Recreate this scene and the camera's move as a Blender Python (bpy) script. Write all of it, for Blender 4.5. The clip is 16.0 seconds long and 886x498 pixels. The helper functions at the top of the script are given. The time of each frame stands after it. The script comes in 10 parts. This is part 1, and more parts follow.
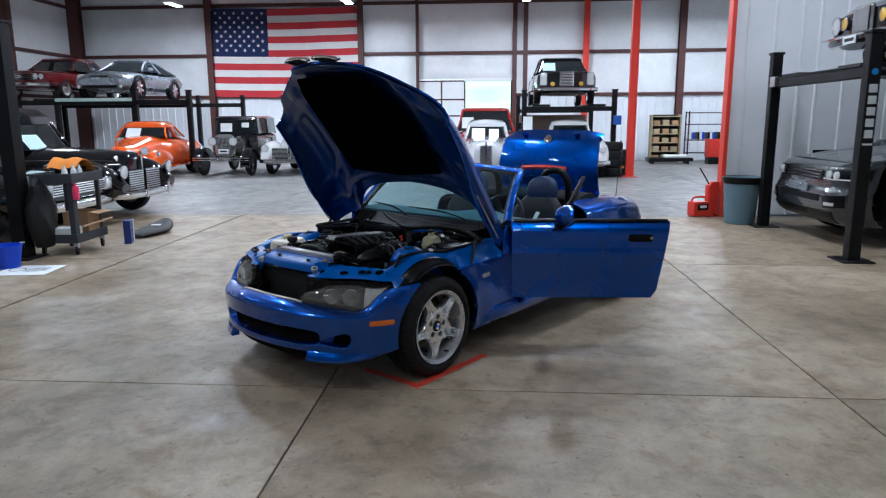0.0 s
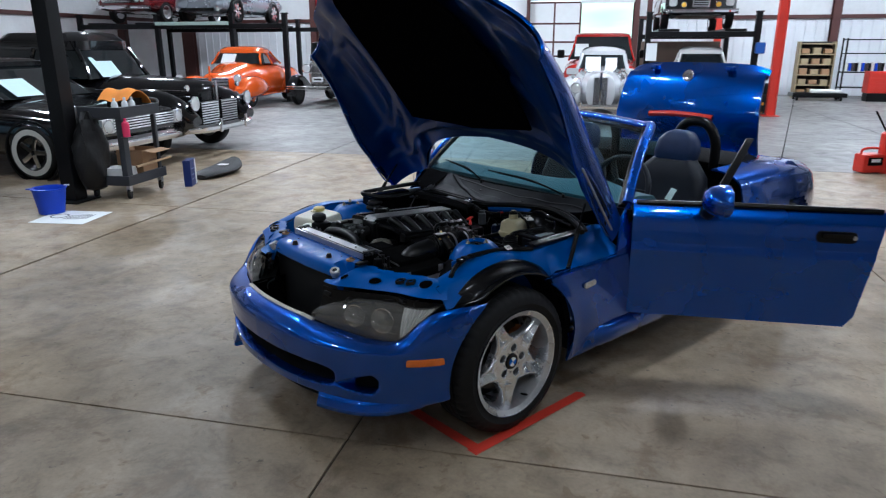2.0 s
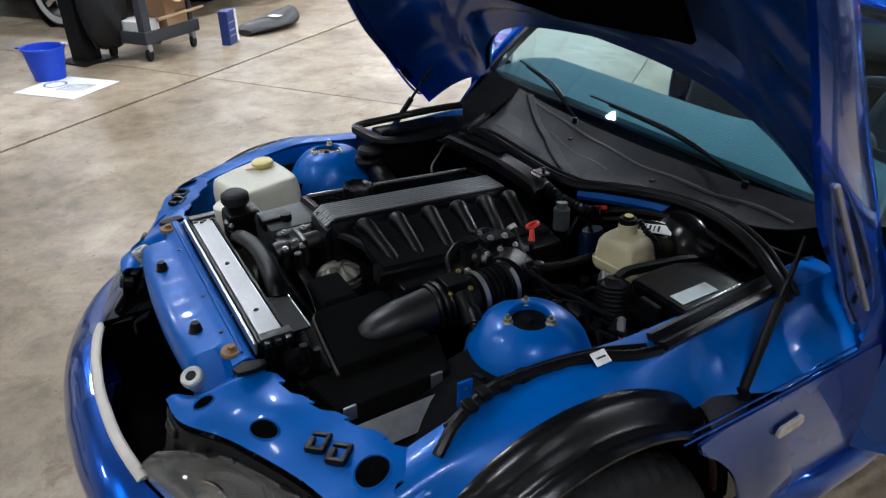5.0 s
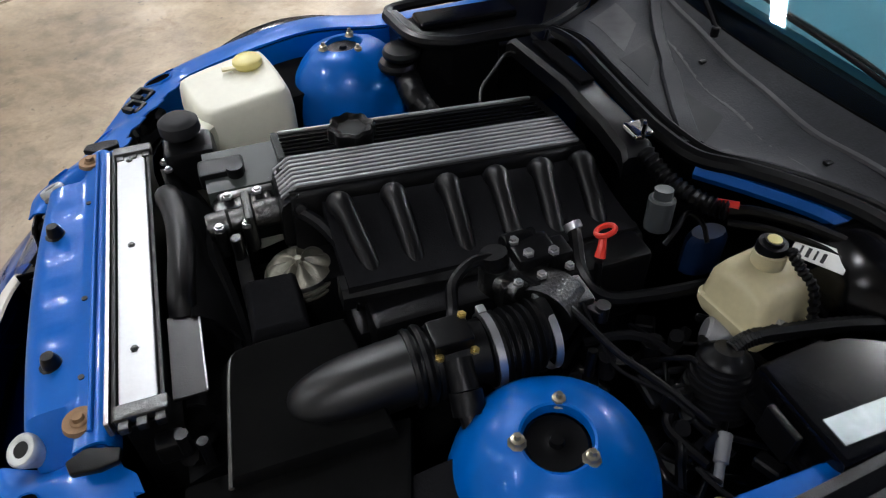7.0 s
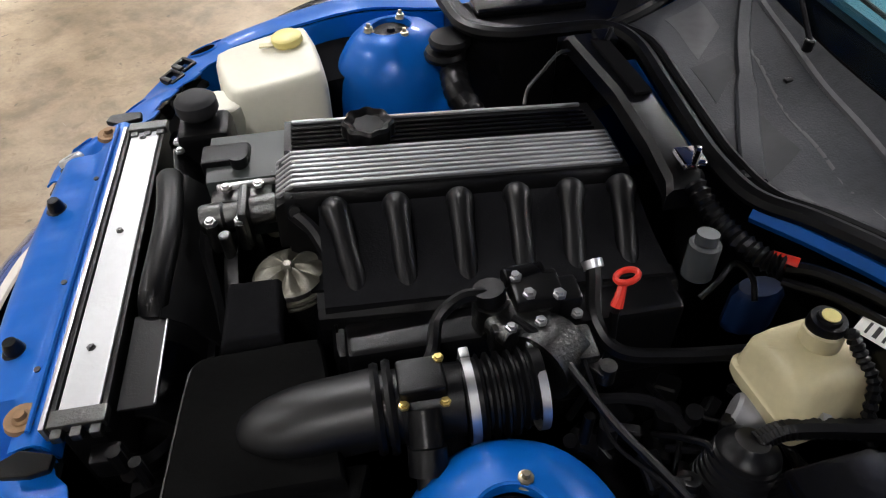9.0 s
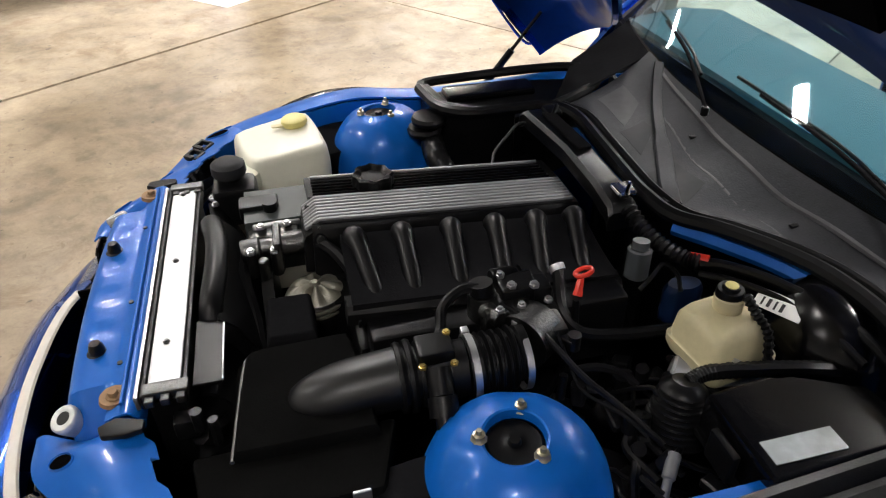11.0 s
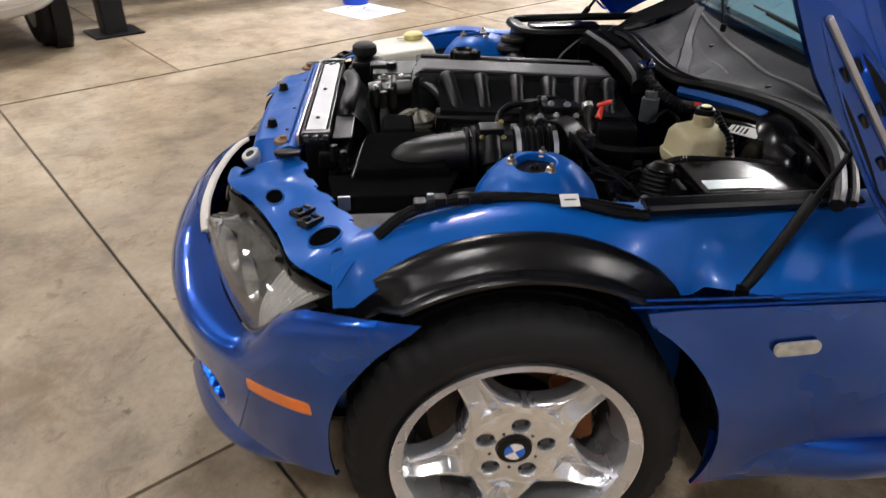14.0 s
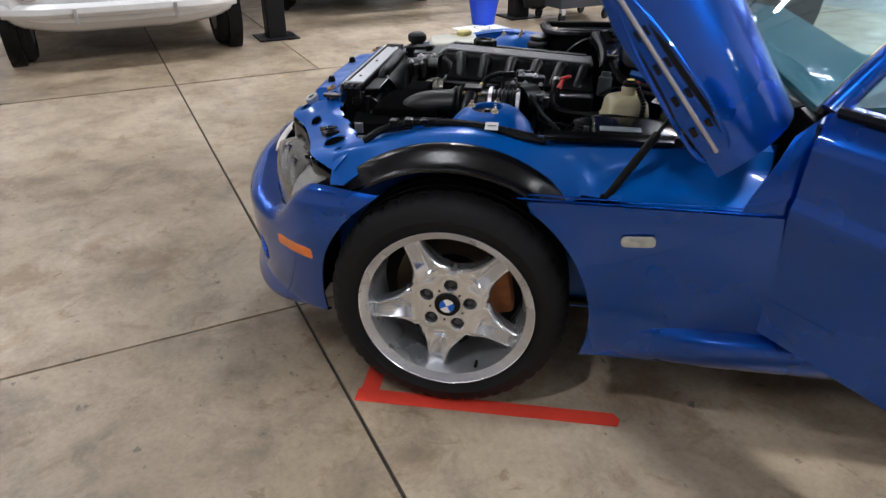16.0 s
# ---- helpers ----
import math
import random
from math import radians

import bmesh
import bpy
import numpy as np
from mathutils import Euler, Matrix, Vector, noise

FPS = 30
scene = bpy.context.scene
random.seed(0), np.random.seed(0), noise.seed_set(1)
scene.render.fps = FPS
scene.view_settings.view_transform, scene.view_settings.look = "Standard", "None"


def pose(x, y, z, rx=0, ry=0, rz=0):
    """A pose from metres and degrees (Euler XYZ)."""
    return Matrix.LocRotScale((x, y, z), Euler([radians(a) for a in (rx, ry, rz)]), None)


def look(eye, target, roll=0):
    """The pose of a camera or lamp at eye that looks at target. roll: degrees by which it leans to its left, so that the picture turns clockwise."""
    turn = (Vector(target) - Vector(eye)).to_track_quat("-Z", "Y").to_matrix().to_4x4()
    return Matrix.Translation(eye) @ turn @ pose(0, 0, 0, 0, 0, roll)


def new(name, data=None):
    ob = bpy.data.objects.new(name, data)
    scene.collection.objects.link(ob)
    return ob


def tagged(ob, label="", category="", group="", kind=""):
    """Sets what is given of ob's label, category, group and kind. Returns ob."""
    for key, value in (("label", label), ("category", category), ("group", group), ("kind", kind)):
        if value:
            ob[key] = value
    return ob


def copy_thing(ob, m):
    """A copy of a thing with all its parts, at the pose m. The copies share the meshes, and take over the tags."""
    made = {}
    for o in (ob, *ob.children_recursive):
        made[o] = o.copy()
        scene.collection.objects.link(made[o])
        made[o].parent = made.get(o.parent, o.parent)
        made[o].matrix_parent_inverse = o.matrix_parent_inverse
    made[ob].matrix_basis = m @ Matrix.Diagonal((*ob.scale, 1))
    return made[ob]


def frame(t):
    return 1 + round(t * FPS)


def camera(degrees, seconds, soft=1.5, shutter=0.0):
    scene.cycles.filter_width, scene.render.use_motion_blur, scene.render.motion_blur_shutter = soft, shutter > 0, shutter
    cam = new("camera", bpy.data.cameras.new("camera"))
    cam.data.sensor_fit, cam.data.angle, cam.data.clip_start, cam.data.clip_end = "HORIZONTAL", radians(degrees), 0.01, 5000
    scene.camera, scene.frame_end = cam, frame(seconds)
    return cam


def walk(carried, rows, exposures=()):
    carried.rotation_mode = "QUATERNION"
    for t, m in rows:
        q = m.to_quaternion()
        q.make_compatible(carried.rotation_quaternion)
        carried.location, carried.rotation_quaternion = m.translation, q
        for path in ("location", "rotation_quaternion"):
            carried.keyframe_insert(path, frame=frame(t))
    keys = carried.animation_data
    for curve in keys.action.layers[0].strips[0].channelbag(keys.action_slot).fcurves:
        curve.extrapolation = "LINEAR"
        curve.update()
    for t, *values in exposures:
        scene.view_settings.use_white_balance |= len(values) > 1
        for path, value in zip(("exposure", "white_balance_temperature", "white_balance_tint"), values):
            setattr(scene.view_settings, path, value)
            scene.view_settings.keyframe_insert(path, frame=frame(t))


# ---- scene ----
import collections

cam = camera(66.5, 16.0, soft=1.15, shutter=0.3)
PATH = [
    (0, (0.47, -0.103, 1.548), (0.332, 1.856, 1.173), -0.3),
    (0.5, (0.488, 0.275, 1.552), (0.278, 2.228, 1.178), -0.6),
    (1, (0.478, 0.619, 1.537), (0.236, 2.544, 1.053), -0.1),
    (1.5, (0.45, 0.96, 1.542), (0.156, 2.852, 0.966), -0.3),
    (2, (0.455, 1.311, 1.56), (0.019, 3.177, 0.985), -0.0),
    (2.5, (0.429, 1.606, 1.552), (-0.047, 3.443, 0.92), 0.3),
    (3, (0.377, 1.91, 1.562), (-0.117, 3.724, 0.879), -0.4),
    (3.5, (0.346, 2.228, 1.546), (-0.231, 3.987, 0.79), -0.3),
    (4, (0.312, 2.523, 1.537), (-0.297, 4.236, 0.703), 0.8),
    (4.2, (0.285, 2.644, 1.525), (-0.329, 4.345, 0.672), 0.5),
    (6.3, (0.138, 3.524, 1.432), (-0.653, 4.846, 0.156), -0.5),
    (6.5, (0.114, 3.573, 1.42), (-0.682, 4.864, 0.116), -0.8),
    (7, (0.085, 3.684, 1.396), (-0.755, 4.881, 0.031), -0.9),
    (7.5, (0.088, 3.775, 1.385), (-0.821, 4.865, -0.025), -1.2),
    (8, (0.093, 3.82, 1.376), (-0.862, 4.85, -0.048), -1.6),
    (8.5, (0.095, 3.843, 1.372), (-0.885, 4.845, -0.054), -1.7),
    (9, (0.103, 3.856, 1.367), (-0.913, 4.84, -0.047), -2.1),
    (9.2, (0.108, 3.854, 1.368), (-0.916, 4.861, -0.023), -1.6),
    (11.3, (0.265, 3.569, 1.434), (-0.797, 4.829, 0.301), -0.4),
    (11.5, (0.284, 3.547, 1.442), (-0.8, 4.813, 0.336), -0.2),
    (12, (0.361, 3.508, 1.45), (-0.784, 4.756, 0.386), -0.2),
    (12.5, (0.449, 3.45, 1.447), (-0.755, 4.699, 0.451), -0.4),
    (13, (0.528, 3.378, 1.42), (-0.732, 4.635, 0.507), -0.7),
    (13.5, (0.628, 3.268, 1.329), (-0.622, 4.491, 0.36), 0.4),
    (14, (0.741, 3.199, 1.265), (-0.576, 4.294, 0.233), 0.0),
    (14.5, (0.896, 3.216, 1.21), (-0.534, 4.123, 0.145), 0.7),
    (15, (1.065, 3.211, 1.207), (-0.39, 4.035, 0.109), 0.9),
    (15.5, (1.298, 3.15, 1.221), (-0.218, 3.929, 0.173), 1.7),
    (16, (1.469, 3.196, 1.279), (-0.105, 3.973, 0.321), 0.0),
]
walk(cam, [(t, look(eye, target, roll)) for t, eye, target, roll in PATH],
     [(0, -0.48, 5350, 8), (2.5, -0.42, 5450, 8), (3.5, -0.18, 5400, 8), (4, -0.02, 5500, 8), (7, 0.6, 6050, 10), (9, 0.92, 6350, 12), (11.5, 0.8, 6650, 11), (12.5, 0.74, 6650, 13), (14, 0.7, 6450, 14), (15, 0.62, 6450, 15), (15.5, 0.56, 6250, 13), (16, 0.4, 5950, 13)])

# ---- world and light ----
world = bpy.data.worlds.new("world")
scene.world = world
world.use_nodes = True
wn, wl = world.node_tree.nodes, world.node_tree.links
sky = wn.new("ShaderNodeTexSky")
sky.sky_type = "NISHITA"
sky.sun_disc = False
sky.sun_elevation, sky.sun_rotation = radians(48), radians(150)
wn["Background"].inputs["Strength"].default_value = 0.12
wl.new(sky.outputs[0], wn["Background"].inputs["Color"])
sun = new("sun", bpy.data.lights.new("sun", "SUN"))
sun.data.energy, sun.data.angle, sun.data.color = 3.0, radians(0.5), (1.0, 0.95, 0.86)
sun.matrix_world = look((6, 60, 40), (0, 30, 0))

# the hall's strip lights: x, y of each fixture, all at one height
LAMP_Z = 5.3
LAMPS = [(x, y) for y in (-3.4, 1.3, 6.0, 10.7, 15.4, 22.6) for x in (-10.0, -4.2, 1.6)] + [(7.4, y) for y in (-3.4, 1.3, 6.0, 15.4, 22.6)]
# Two fill lamps off the grid, added to brighten the partition wall.
LAMPS += [(4.5, 8.35), (10.3, 8.35)]
POWER = {-3.4: 42.0, 1.3: 66.0, 6.0: 128.0, 8.35: 80.0, 10.7: 180.0, 15.4: 265.0, 22.6: 400.0}
for lx, ly in LAMPS:
    lamp = new("strip_lamp", bpy.data.lights.new("strip_lamp", "AREA"))
    lamp.data.shape, lamp.data.size, lamp.data.size_y = "RECTANGLE", 0.24, 0.8
    lamp.data.energy, lamp.data.color = POWER[ly] * (0.4 if lx > 5 and ly < 3 else 1.0), (1.0, 0.985, 0.96)
    lamp.matrix_world = pose(lx, ly, LAMP_Z - 0.02)

# ---- materials ----
def material(name, base, rough=0.5, metal=0.0, vary=0.12, scale=6.0, fine=60.0, bump=0.0, bump_scale=120.0, coat=0.0,
             coat_rough=0.03, tint=None, rough_vary=0.08, random_vary=0.0, spec=0.5, stretch=(1, 1, 1), transmission=0.0, ior=1.45):
    """A surface with broad stains and fine grain in its colour, uneven gloss, and a fine relief."""
    m = bpy.data.materials.new(name)
    m.use_nodes = True
    n, l = m.node_tree.nodes, m.node_tree.links
    p = n["Principled BSDF"]
    co = n.new("ShaderNodeTexCoord")
    mp = n.new("ShaderNodeMapping")
    mp.inputs["Scale"].default_value = stretch
    l.new(co.outputs["Object"], mp.inputs["Vector"])
    big, small = n.new("ShaderNodeTexNoise"), n.new("ShaderNodeTexNoise")
    for t, s, d in ((big, scale, 4), (small, fine, 6)):
        t.inputs["Scale"].default_value, t.inputs["Detail"].default_value = s, d
        l.new(mp.outputs[0], t.inputs["Vector"])
    mix = n.new("ShaderNodeMix")
    mix.data_type = "RGBA"
    dark = tint or [c * (1 - 2.2 * vary) for c in base]
    mix.inputs[6].default_value = (*[max(0, c) for c in dark], 1)
    mix.inputs[7].default_value = (*[min(1, c * (1 + vary)) for c in base], 1)
    mid = n.new("ShaderNodeMath")
    mid.operation = "MULTIPLY_ADD"
    mid.inputs[1].default_value, mid.inputs[2].default_value = 0.45, 0.0
    l.new(small.outputs[0], mid.inputs[0])
    tot = n.new("ShaderNodeMath")
    tot.operation = "MULTIPLY_ADD"
    tot.inputs[1].default_value = 0.75
    l.new(big.outputs[0], tot.inputs[0])
    l.new(mid.outputs[0], tot.inputs[2])
    src = tot.outputs[0]
    if random_vary:
        info = n.new("ShaderNodeObjectInfo")
        add = n.new("ShaderNodeMath")
        add.operation = "MULTIPLY_ADD"
        add.inputs[1].default_value = random_vary
        l.new(info.outputs["Random"], add.inputs[0])
        l.new(src, add.inputs[2])
        src = add.outputs[0]
    l.new(src, mix.inputs[0])
    l.new(mix.outputs[2], p.inputs["Base Color"])
    rr = n.new("ShaderNodeMapRange")
    rr.inputs["To Min"].default_value, rr.inputs["To Max"].default_value = max(0, rough - rough_vary), min(1, rough + rough_vary)
    l.new(big.outputs[0], rr.inputs["Value"])
    l.new(rr.outputs[0], p.inputs["Roughness"])
    p.inputs["Metallic"].default_value = metal
    p.inputs["Specular IOR Level"].default_value = spec
    p.inputs["Coat Weight"].default_value, p.inputs["Coat Roughness"].default_value = coat, coat_rough
    p.inputs["Transmission Weight"].default_value, p.inputs["IOR"].default_value = transmission, ior
    if bump:
        tex = n.new("ShaderNodeTexNoise")
        tex.inputs["Scale"].default_value, tex.inputs["Detail"].default_value = bump_scale, 5
        l.new(mp.outputs[0], tex.inputs["Vector"])
        b = n.new("ShaderNodeBump")
        b.inputs["Strength"].default_value, b.inputs["Distance"].default_value = bump, 0.004
        l.new(tex.outputs[0], b.inputs["Height"])
        l.new(b.outputs[0], p.inputs["Normal"])
    return m


def glow(name, colour, strength):
    m = bpy.data.materials.new(name)
    m.use_nodes = True
    p = m.node_tree.nodes["Principled BSDF"]
    p.inputs["Base Color"].default_value = (*colour, 1)
    p.inputs["Emission Color"].default_value, p.inputs["Emission Strength"].default_value = (*colour, 1), strength
    return m


def clear_glass(name, tint=(0.9, 0.95, 0.95), clear=0.9, haze=0.0, sheen=0.045):
    """Thin sheet glass: mostly see-through, with a mirror sheen that grows at a slant."""
    m = bpy.data.materials.new(name)
    m.use_nodes = True
    n, l = m.node_tree.nodes, m.node_tree.links
    n.remove(n["Principled BSDF"])
    tr, gl, mx, fr = (n.new("ShaderNodeBsdf" + k) if k[0] != "*" else n.new("ShaderNode" + k[1:]) for k in ("Transparent", "Glossy", "*MixShader", "*LayerWeight"))
    tr.inputs[0].default_value = (*[c * clear for c in tint], 1)
    gl.inputs["Roughness"].default_value = 0.02
    fr.inputs[0].default_value = 0.5
    pw, sh = n.new("ShaderNodeMath"), n.new("ShaderNodeMath")
    pw.operation, sh.operation = "POWER", "MULTIPLY_ADD"
    pw.inputs[1].default_value, sh.inputs[1].default_value, sh.inputs[2].default_value = 4.0, 0.9, sheen
    l.new(fr.outputs["Facing"], pw.inputs[0])
    l.new(pw.outputs[0], sh.inputs[0])
    l.new(sh.outputs[0], mx.inputs[0])
    l.new(tr.outputs[0], mx.inputs[1])
    l.new(gl.outputs[0], mx.inputs[2])
    last = mx
    if haze:
        df, hz = n.new("ShaderNodeBsdfDiffuse"), n.new("ShaderNodeMixShader")
        tex, mr = n.new("ShaderNodeTexNoise"), n.new("ShaderNodeMapRange")
        tex.inputs["Scale"].default_value, tex.inputs["Detail"].default_value = 14, 6
        mr.inputs["To Min"].default_value, mr.inputs["To Max"].default_value = haze * 0.4, haze * 1.6
        df.inputs[0].default_value = (0.56, 0.54, 0.49, 1)
        l.new(tex.outputs[0], mr.inputs["Value"])
        l.new(mr.outputs[0], hz.inputs[0])
        l.new(mx.outputs[0], hz.inputs[1])
        l.new(df.outputs[0], hz.inputs[2])
        last = hz
    l.new(last.outputs[0], n["Material Output"].inputs["Surface"])
    return m


BLUE = material("blue_car_paint", (0.003, 0.074, 0.42), 0.27, 0.90, vary=0.06, scale=3, fine=900, coat=1.0, coat_rough=0.015, rough_vary=0.04)
BAY = material("blue_bay_paint", (0.002, 0.100, 0.43), 0.36, 0.10, vary=0.10, scale=5, fine=70, coat=0.22, coat_rough=0.06, bump=0.04, spec=0.25)
BLACK = material("black_plastic", (0.0038, 0.0038, 0.0042), 0.30, vary=0.3, scale=9, fine=160, spec=0.24, bump=0.12, bump_scale=500)
DULL = material("dusty_black_plastic", (0.0095, 0.0095, 0.0105), 0.6, vary=0.45, scale=7, fine=90, spec=0.0, bump=0.15, bump_scale=350)
GLOSSBLACK = material("satin_black", (0.0022, 0.0022, 0.0026), 0.17, vary=0.2, scale=9, fine=120, spec=0.32, bump=0.04)
RUBBER = material("tyre_rubber", (0.0065, 0.0065, 0.007), 0.62, vary=0.2, spec=0.28, scale=12, fine=180, bump=0.25, bump_scale=260)
DUSTY = material("dusty_scuttle_plastic", (0.019, 0.020, 0.023), 0.55, vary=0.6, scale=5, fine=60, spec=0.12, tint=(0.006, 0.006, 0.0065), bump=0.15, bump_scale=300)
HOSE = material("hose_rubber", (0.0034, 0.0034, 0.0038), 0.34, vary=0.2, scale=20, fine=140, spec=0.22, bump=0.08)
# Felt of the bonnet pad; also the black of shaded holes in the lamp panels.
FELTSHADE = material("black_felt_and_hole_shade", (0.003, 0.003, 0.0035), 0.95, vary=0.3, scale=14, spec=0.0, fine=220, bump=0.5, bump_scale=300)
WELL = material("silver_wheel_barrel", (0.62, 0.63, 0.65), 0.28, 0.8, vary=0.15, scale=9, fine=90, coat=0.3)
RUNNER = material("satin_runner_plastic", (0.0042, 0.0042, 0.0046), 0.36, vary=0.25, scale=12, fine=140, spec=0.26, bump=0.08, bump_scale=400)
BOLTSTEEL = material("dark_wheel_bolt", (0.10, 0.10, 0.105), 0.4, 0.9, vary=0.2, scale=40)
ALLOY = material("silver_wheel_alloy", (0.80, 0.82, 0.85), 0.20, 0.95, vary=0.06, scale=9, fine=120, coat=0.4, rough_vary=0.06)
STEEL = material("bare_aluminium", (0.55, 0.55, 0.56), 0.36, 0.95, vary=0.10, scale=14, fine=160, bump=0.08)
CAST = material("cast_aluminium", (0.11, 0.11, 0.108), 0.34, 1.0, vary=0.2, scale=30, fine=220, bump=0.3, bump_scale=240)
CHROME = material("chrome", (0.78, 0.78, 0.80), 0.08, 1.0, vary=0.03, rough_vary=0.03)
WHITEALU = material("white_radiator_tank", (0.52, 0.53, 0.54), 0.42, 0.35, vary=0.10, scale=10, fine=120, bump=0.08)
CREAM = material("cream_translucent_plastic", (0.72, 0.70, 0.58), 0.38, vary=0.08, scale=6, fine=70, bump=0.04)
YELLOWED = material("yellowed_plastic", (0.62, 0.55, 0.33), 0.4, vary=0.14, scale=12, fine=90, bump=0.05)
YELLOW = material("yellow_cap", (0.74, 0.64, 0.22), 0.4, vary=0.1)
RED = material("red_plastic", (0.62, 0.035, 0.02), 0.35, vary=0.1)
ORANGE = material("amber_lens", (0.75, 0.16, 0.01), 0.12, vary=0.12, scale=40, coat=1.0)
BRAKE = material("rusty_caliper", (0.36, 0.13, 0.045), 0.7, 0.3, vary=0.25, scale=30, bump=0.3)
DISC = material("brake_disc", (0.10, 0.075, 0.055), 0.45, 0.7, vary=0.25, scale=30)
GLASS = clear_glass("windscreen_glass", (0.74, 0.90, 0.94), 0.96, 0.0, 0.055)
LENS = clear_glass("headlamp_glass", (0.97, 0.97, 0.96), 0.95, 0.075, 0.05)
LEATHER = material("dark_leather", (0.012, 0.015, 0.022), 0.42, vary=0.2, spec=0.3, scale=14, fine=200, bump=0.22, bump_scale=180)
DASH = material("grey_teal_vinyl", (0.055, 0.125, 0.150), 0.6, vary=0.12, scale=8, fine=200, spec=0.08, bump=0.2, bump_scale=200)
BLUELEATHER = material("blue_leather", (0.014, 0.030, 0.085), 0.42, vary=0.2, spec=0.3, scale=14, fine=200, bump=0.22, bump_scale=180)
CARPET = material("black_carpet", (0.012, 0.012, 0.013), 0.95, vary=0.3, fine=300, bump=0.5, bump_scale=400)
LABEL = material("white_label", (0.78, 0.78, 0.76), 0.55, vary=0.06, fine=150)
# Print black; also the painted shade of small holes and dimples.
INKSHADE = material("black_ink_and_hole_shade", (0.02, 0.02, 0.022), 0.6)
BADGEBLUE = material("badge_blue", (0.01, 0.12, 0.55), 0.2, coat=1.0)
WHITE = material("white_gloss_paint", (0.78, 0.78, 0.76), 0.25, vary=0.05, coat=0.8)
TAPE = material("red_floor_tape", (0.72, 0.055, 0.03), 0.55, vary=0.12, scale=9, fine=120, bump=0.2, bump_scale=160)


def concrete(name, dark, mid, pale, rough, stain):
    """Sealed slab: broad cloudy patches, blotches, brown stains, dark specks and faint scratches."""
    m = bpy.data.materials.new(name)
    m.use_nodes = True
    n, l = m.node_tree.nodes, m.node_tree.links
    p = n["Principled BSDF"]
    co = n.new("ShaderNodeTexCoord")
    info = n.new("ShaderNodeObjectInfo")
    off = n.new("ShaderNodeVectorMath")
    off.operation = "MULTIPLY_ADD"
    off.inputs[1].default_value = (1, 1, 1)
    comb = n.new("ShaderNodeCombineXYZ")
    far = n.new("ShaderNodeMath")
    far.operation = "MULTIPLY"
    far.inputs[1].default_value = 3.0
    l.new(info.outputs["Random"], far.inputs[0])
    l.new(far.outputs[0], comb.inputs[2])
    l.new(co.outputs["Object"], off.inputs[0])
    l.new(comb.outputs[0], off.inputs[2])

    def noise(scale, detail, rough_=0.55, warp=0.0, stretch=None):
        t = n.new("ShaderNodeTexNoise")
        t.inputs["Scale"].default_value, t.inputs["Detail"].default_value, t.inputs["Roughness"].default_value = scale, detail, rough_
        t.inputs["Distortion"].default_value = warp
        src = off.outputs[0]
        if stretch:
            mp = n.new("ShaderNodeMapping")
            mp.inputs["Scale"].default_value, mp.inputs["Rotation"].default_value = stretch, (0, 0, 0.6)
            l.new(src, mp.inputs["Vector"])
            src = mp.outputs[0]
        l.new(src, t.inputs["Vector"])
        return t.outputs[0]

    def ramp(src, stops):
        r = n.new("ShaderNodeValToRGB")
        e = r.color_ramp.elements
        while len(e) < len(stops):
            e.new(0.5)
        for k, (q, c) in enumerate(stops):
            e[k].position, e[k].color = q, (*c, 1) if len(c) == 3 else c
        l.new(src, r.inputs[0])
        return r.outputs[0]

    def blend(a, b, fac, mode="MIX"):
        x = n.new("ShaderNodeMix")
        x.data_type, x.blend_type = "RGBA", mode
        if isinstance(fac, float):
            x.inputs[0].default_value = fac
        else:
            l.new(fac, x.inputs[0])
        l.new(a, x.inputs[6])
        l.new(b, x.inputs[7])
        return x.outputs[2]

    g = lambda q: (q, q, q)
    broad = noise(0.7, 5, 0.6, 0.25)
    col = ramp(broad, [(0.30, dark), (0.50, mid), (0.70, pale)])
    blot = ramp(noise(5.0, 7, 0.68, 0.3), [(0.30, g(0.60)), (0.50, g(1.0)), (0.70, g(1.22))])
    col = blend(col, blot, 1.0, "MULTIPLY")
    grain = ramp(noise(55, 5, 0.7), [(0.28, g(0.84)), (0.52, g(1.0)), (0.75, g(1.10))])
    col = blend(col, grain, 1.0, "MULTIPLY")
    br = ramp(noise(3.2, 9, 0.74, 0.5), [(0.52, g(0.0)), (0.63, g(stain * 1.25))])
    brown = ramp(broad, [(0.3, tuple(0.5 * c for c in dark)), (0.7, (dark[0] * 1.35, dark[1] * 1.12, dark[2] * 0.85))])
    col = blend(col, brown, br)
    rust = ramp(noise(10.5, 6, 0.62, 0.6), [(0.615, g(0.0)), (0.68, g(stain * 1.25))])
    col = blend(col, brown, rust)
    spots = ramp(noise(21, 3, 0.5, 0.3), [(0.265, g(0.6)), (0.305, g(0.0))])
    ink = ramp(broad, [(0.0, (0.03, 0.025, 0.02)), (1.0, (0.05, 0.042, 0.035))])
    col = blend(col, ink, spots)
    scratch = ramp(noise(9, 4, 0.6, 0.2, (1.0, 14.0, 1.0)), [(0.70, g(0.0)), (0.76, g(0.22))])
    white = ramp(broad, [(0.0, (0.5, 0.47, 0.42)), (1.0, (0.55, 0.52, 0.47))])
    col = blend(col, white, scratch)
    l.new(col, p.inputs["Base Color"])
    l.new(ramp(noise(2.6, 6, 0.65, 0.8), [(0.3, g(rough - 0.12)), (0.7, g(rough + 0.16))]), p.inputs["Roughness"])
    b = n.new("ShaderNodeBump")
    b.inputs["Strength"].default_value, b.inputs["Distance"].default_value = 0.10, 0.003
    l.new(noise(38, 6, 0.65), b.inputs["Height"])
    l.new(b.outputs[0], p.inputs["Normal"])
    return m


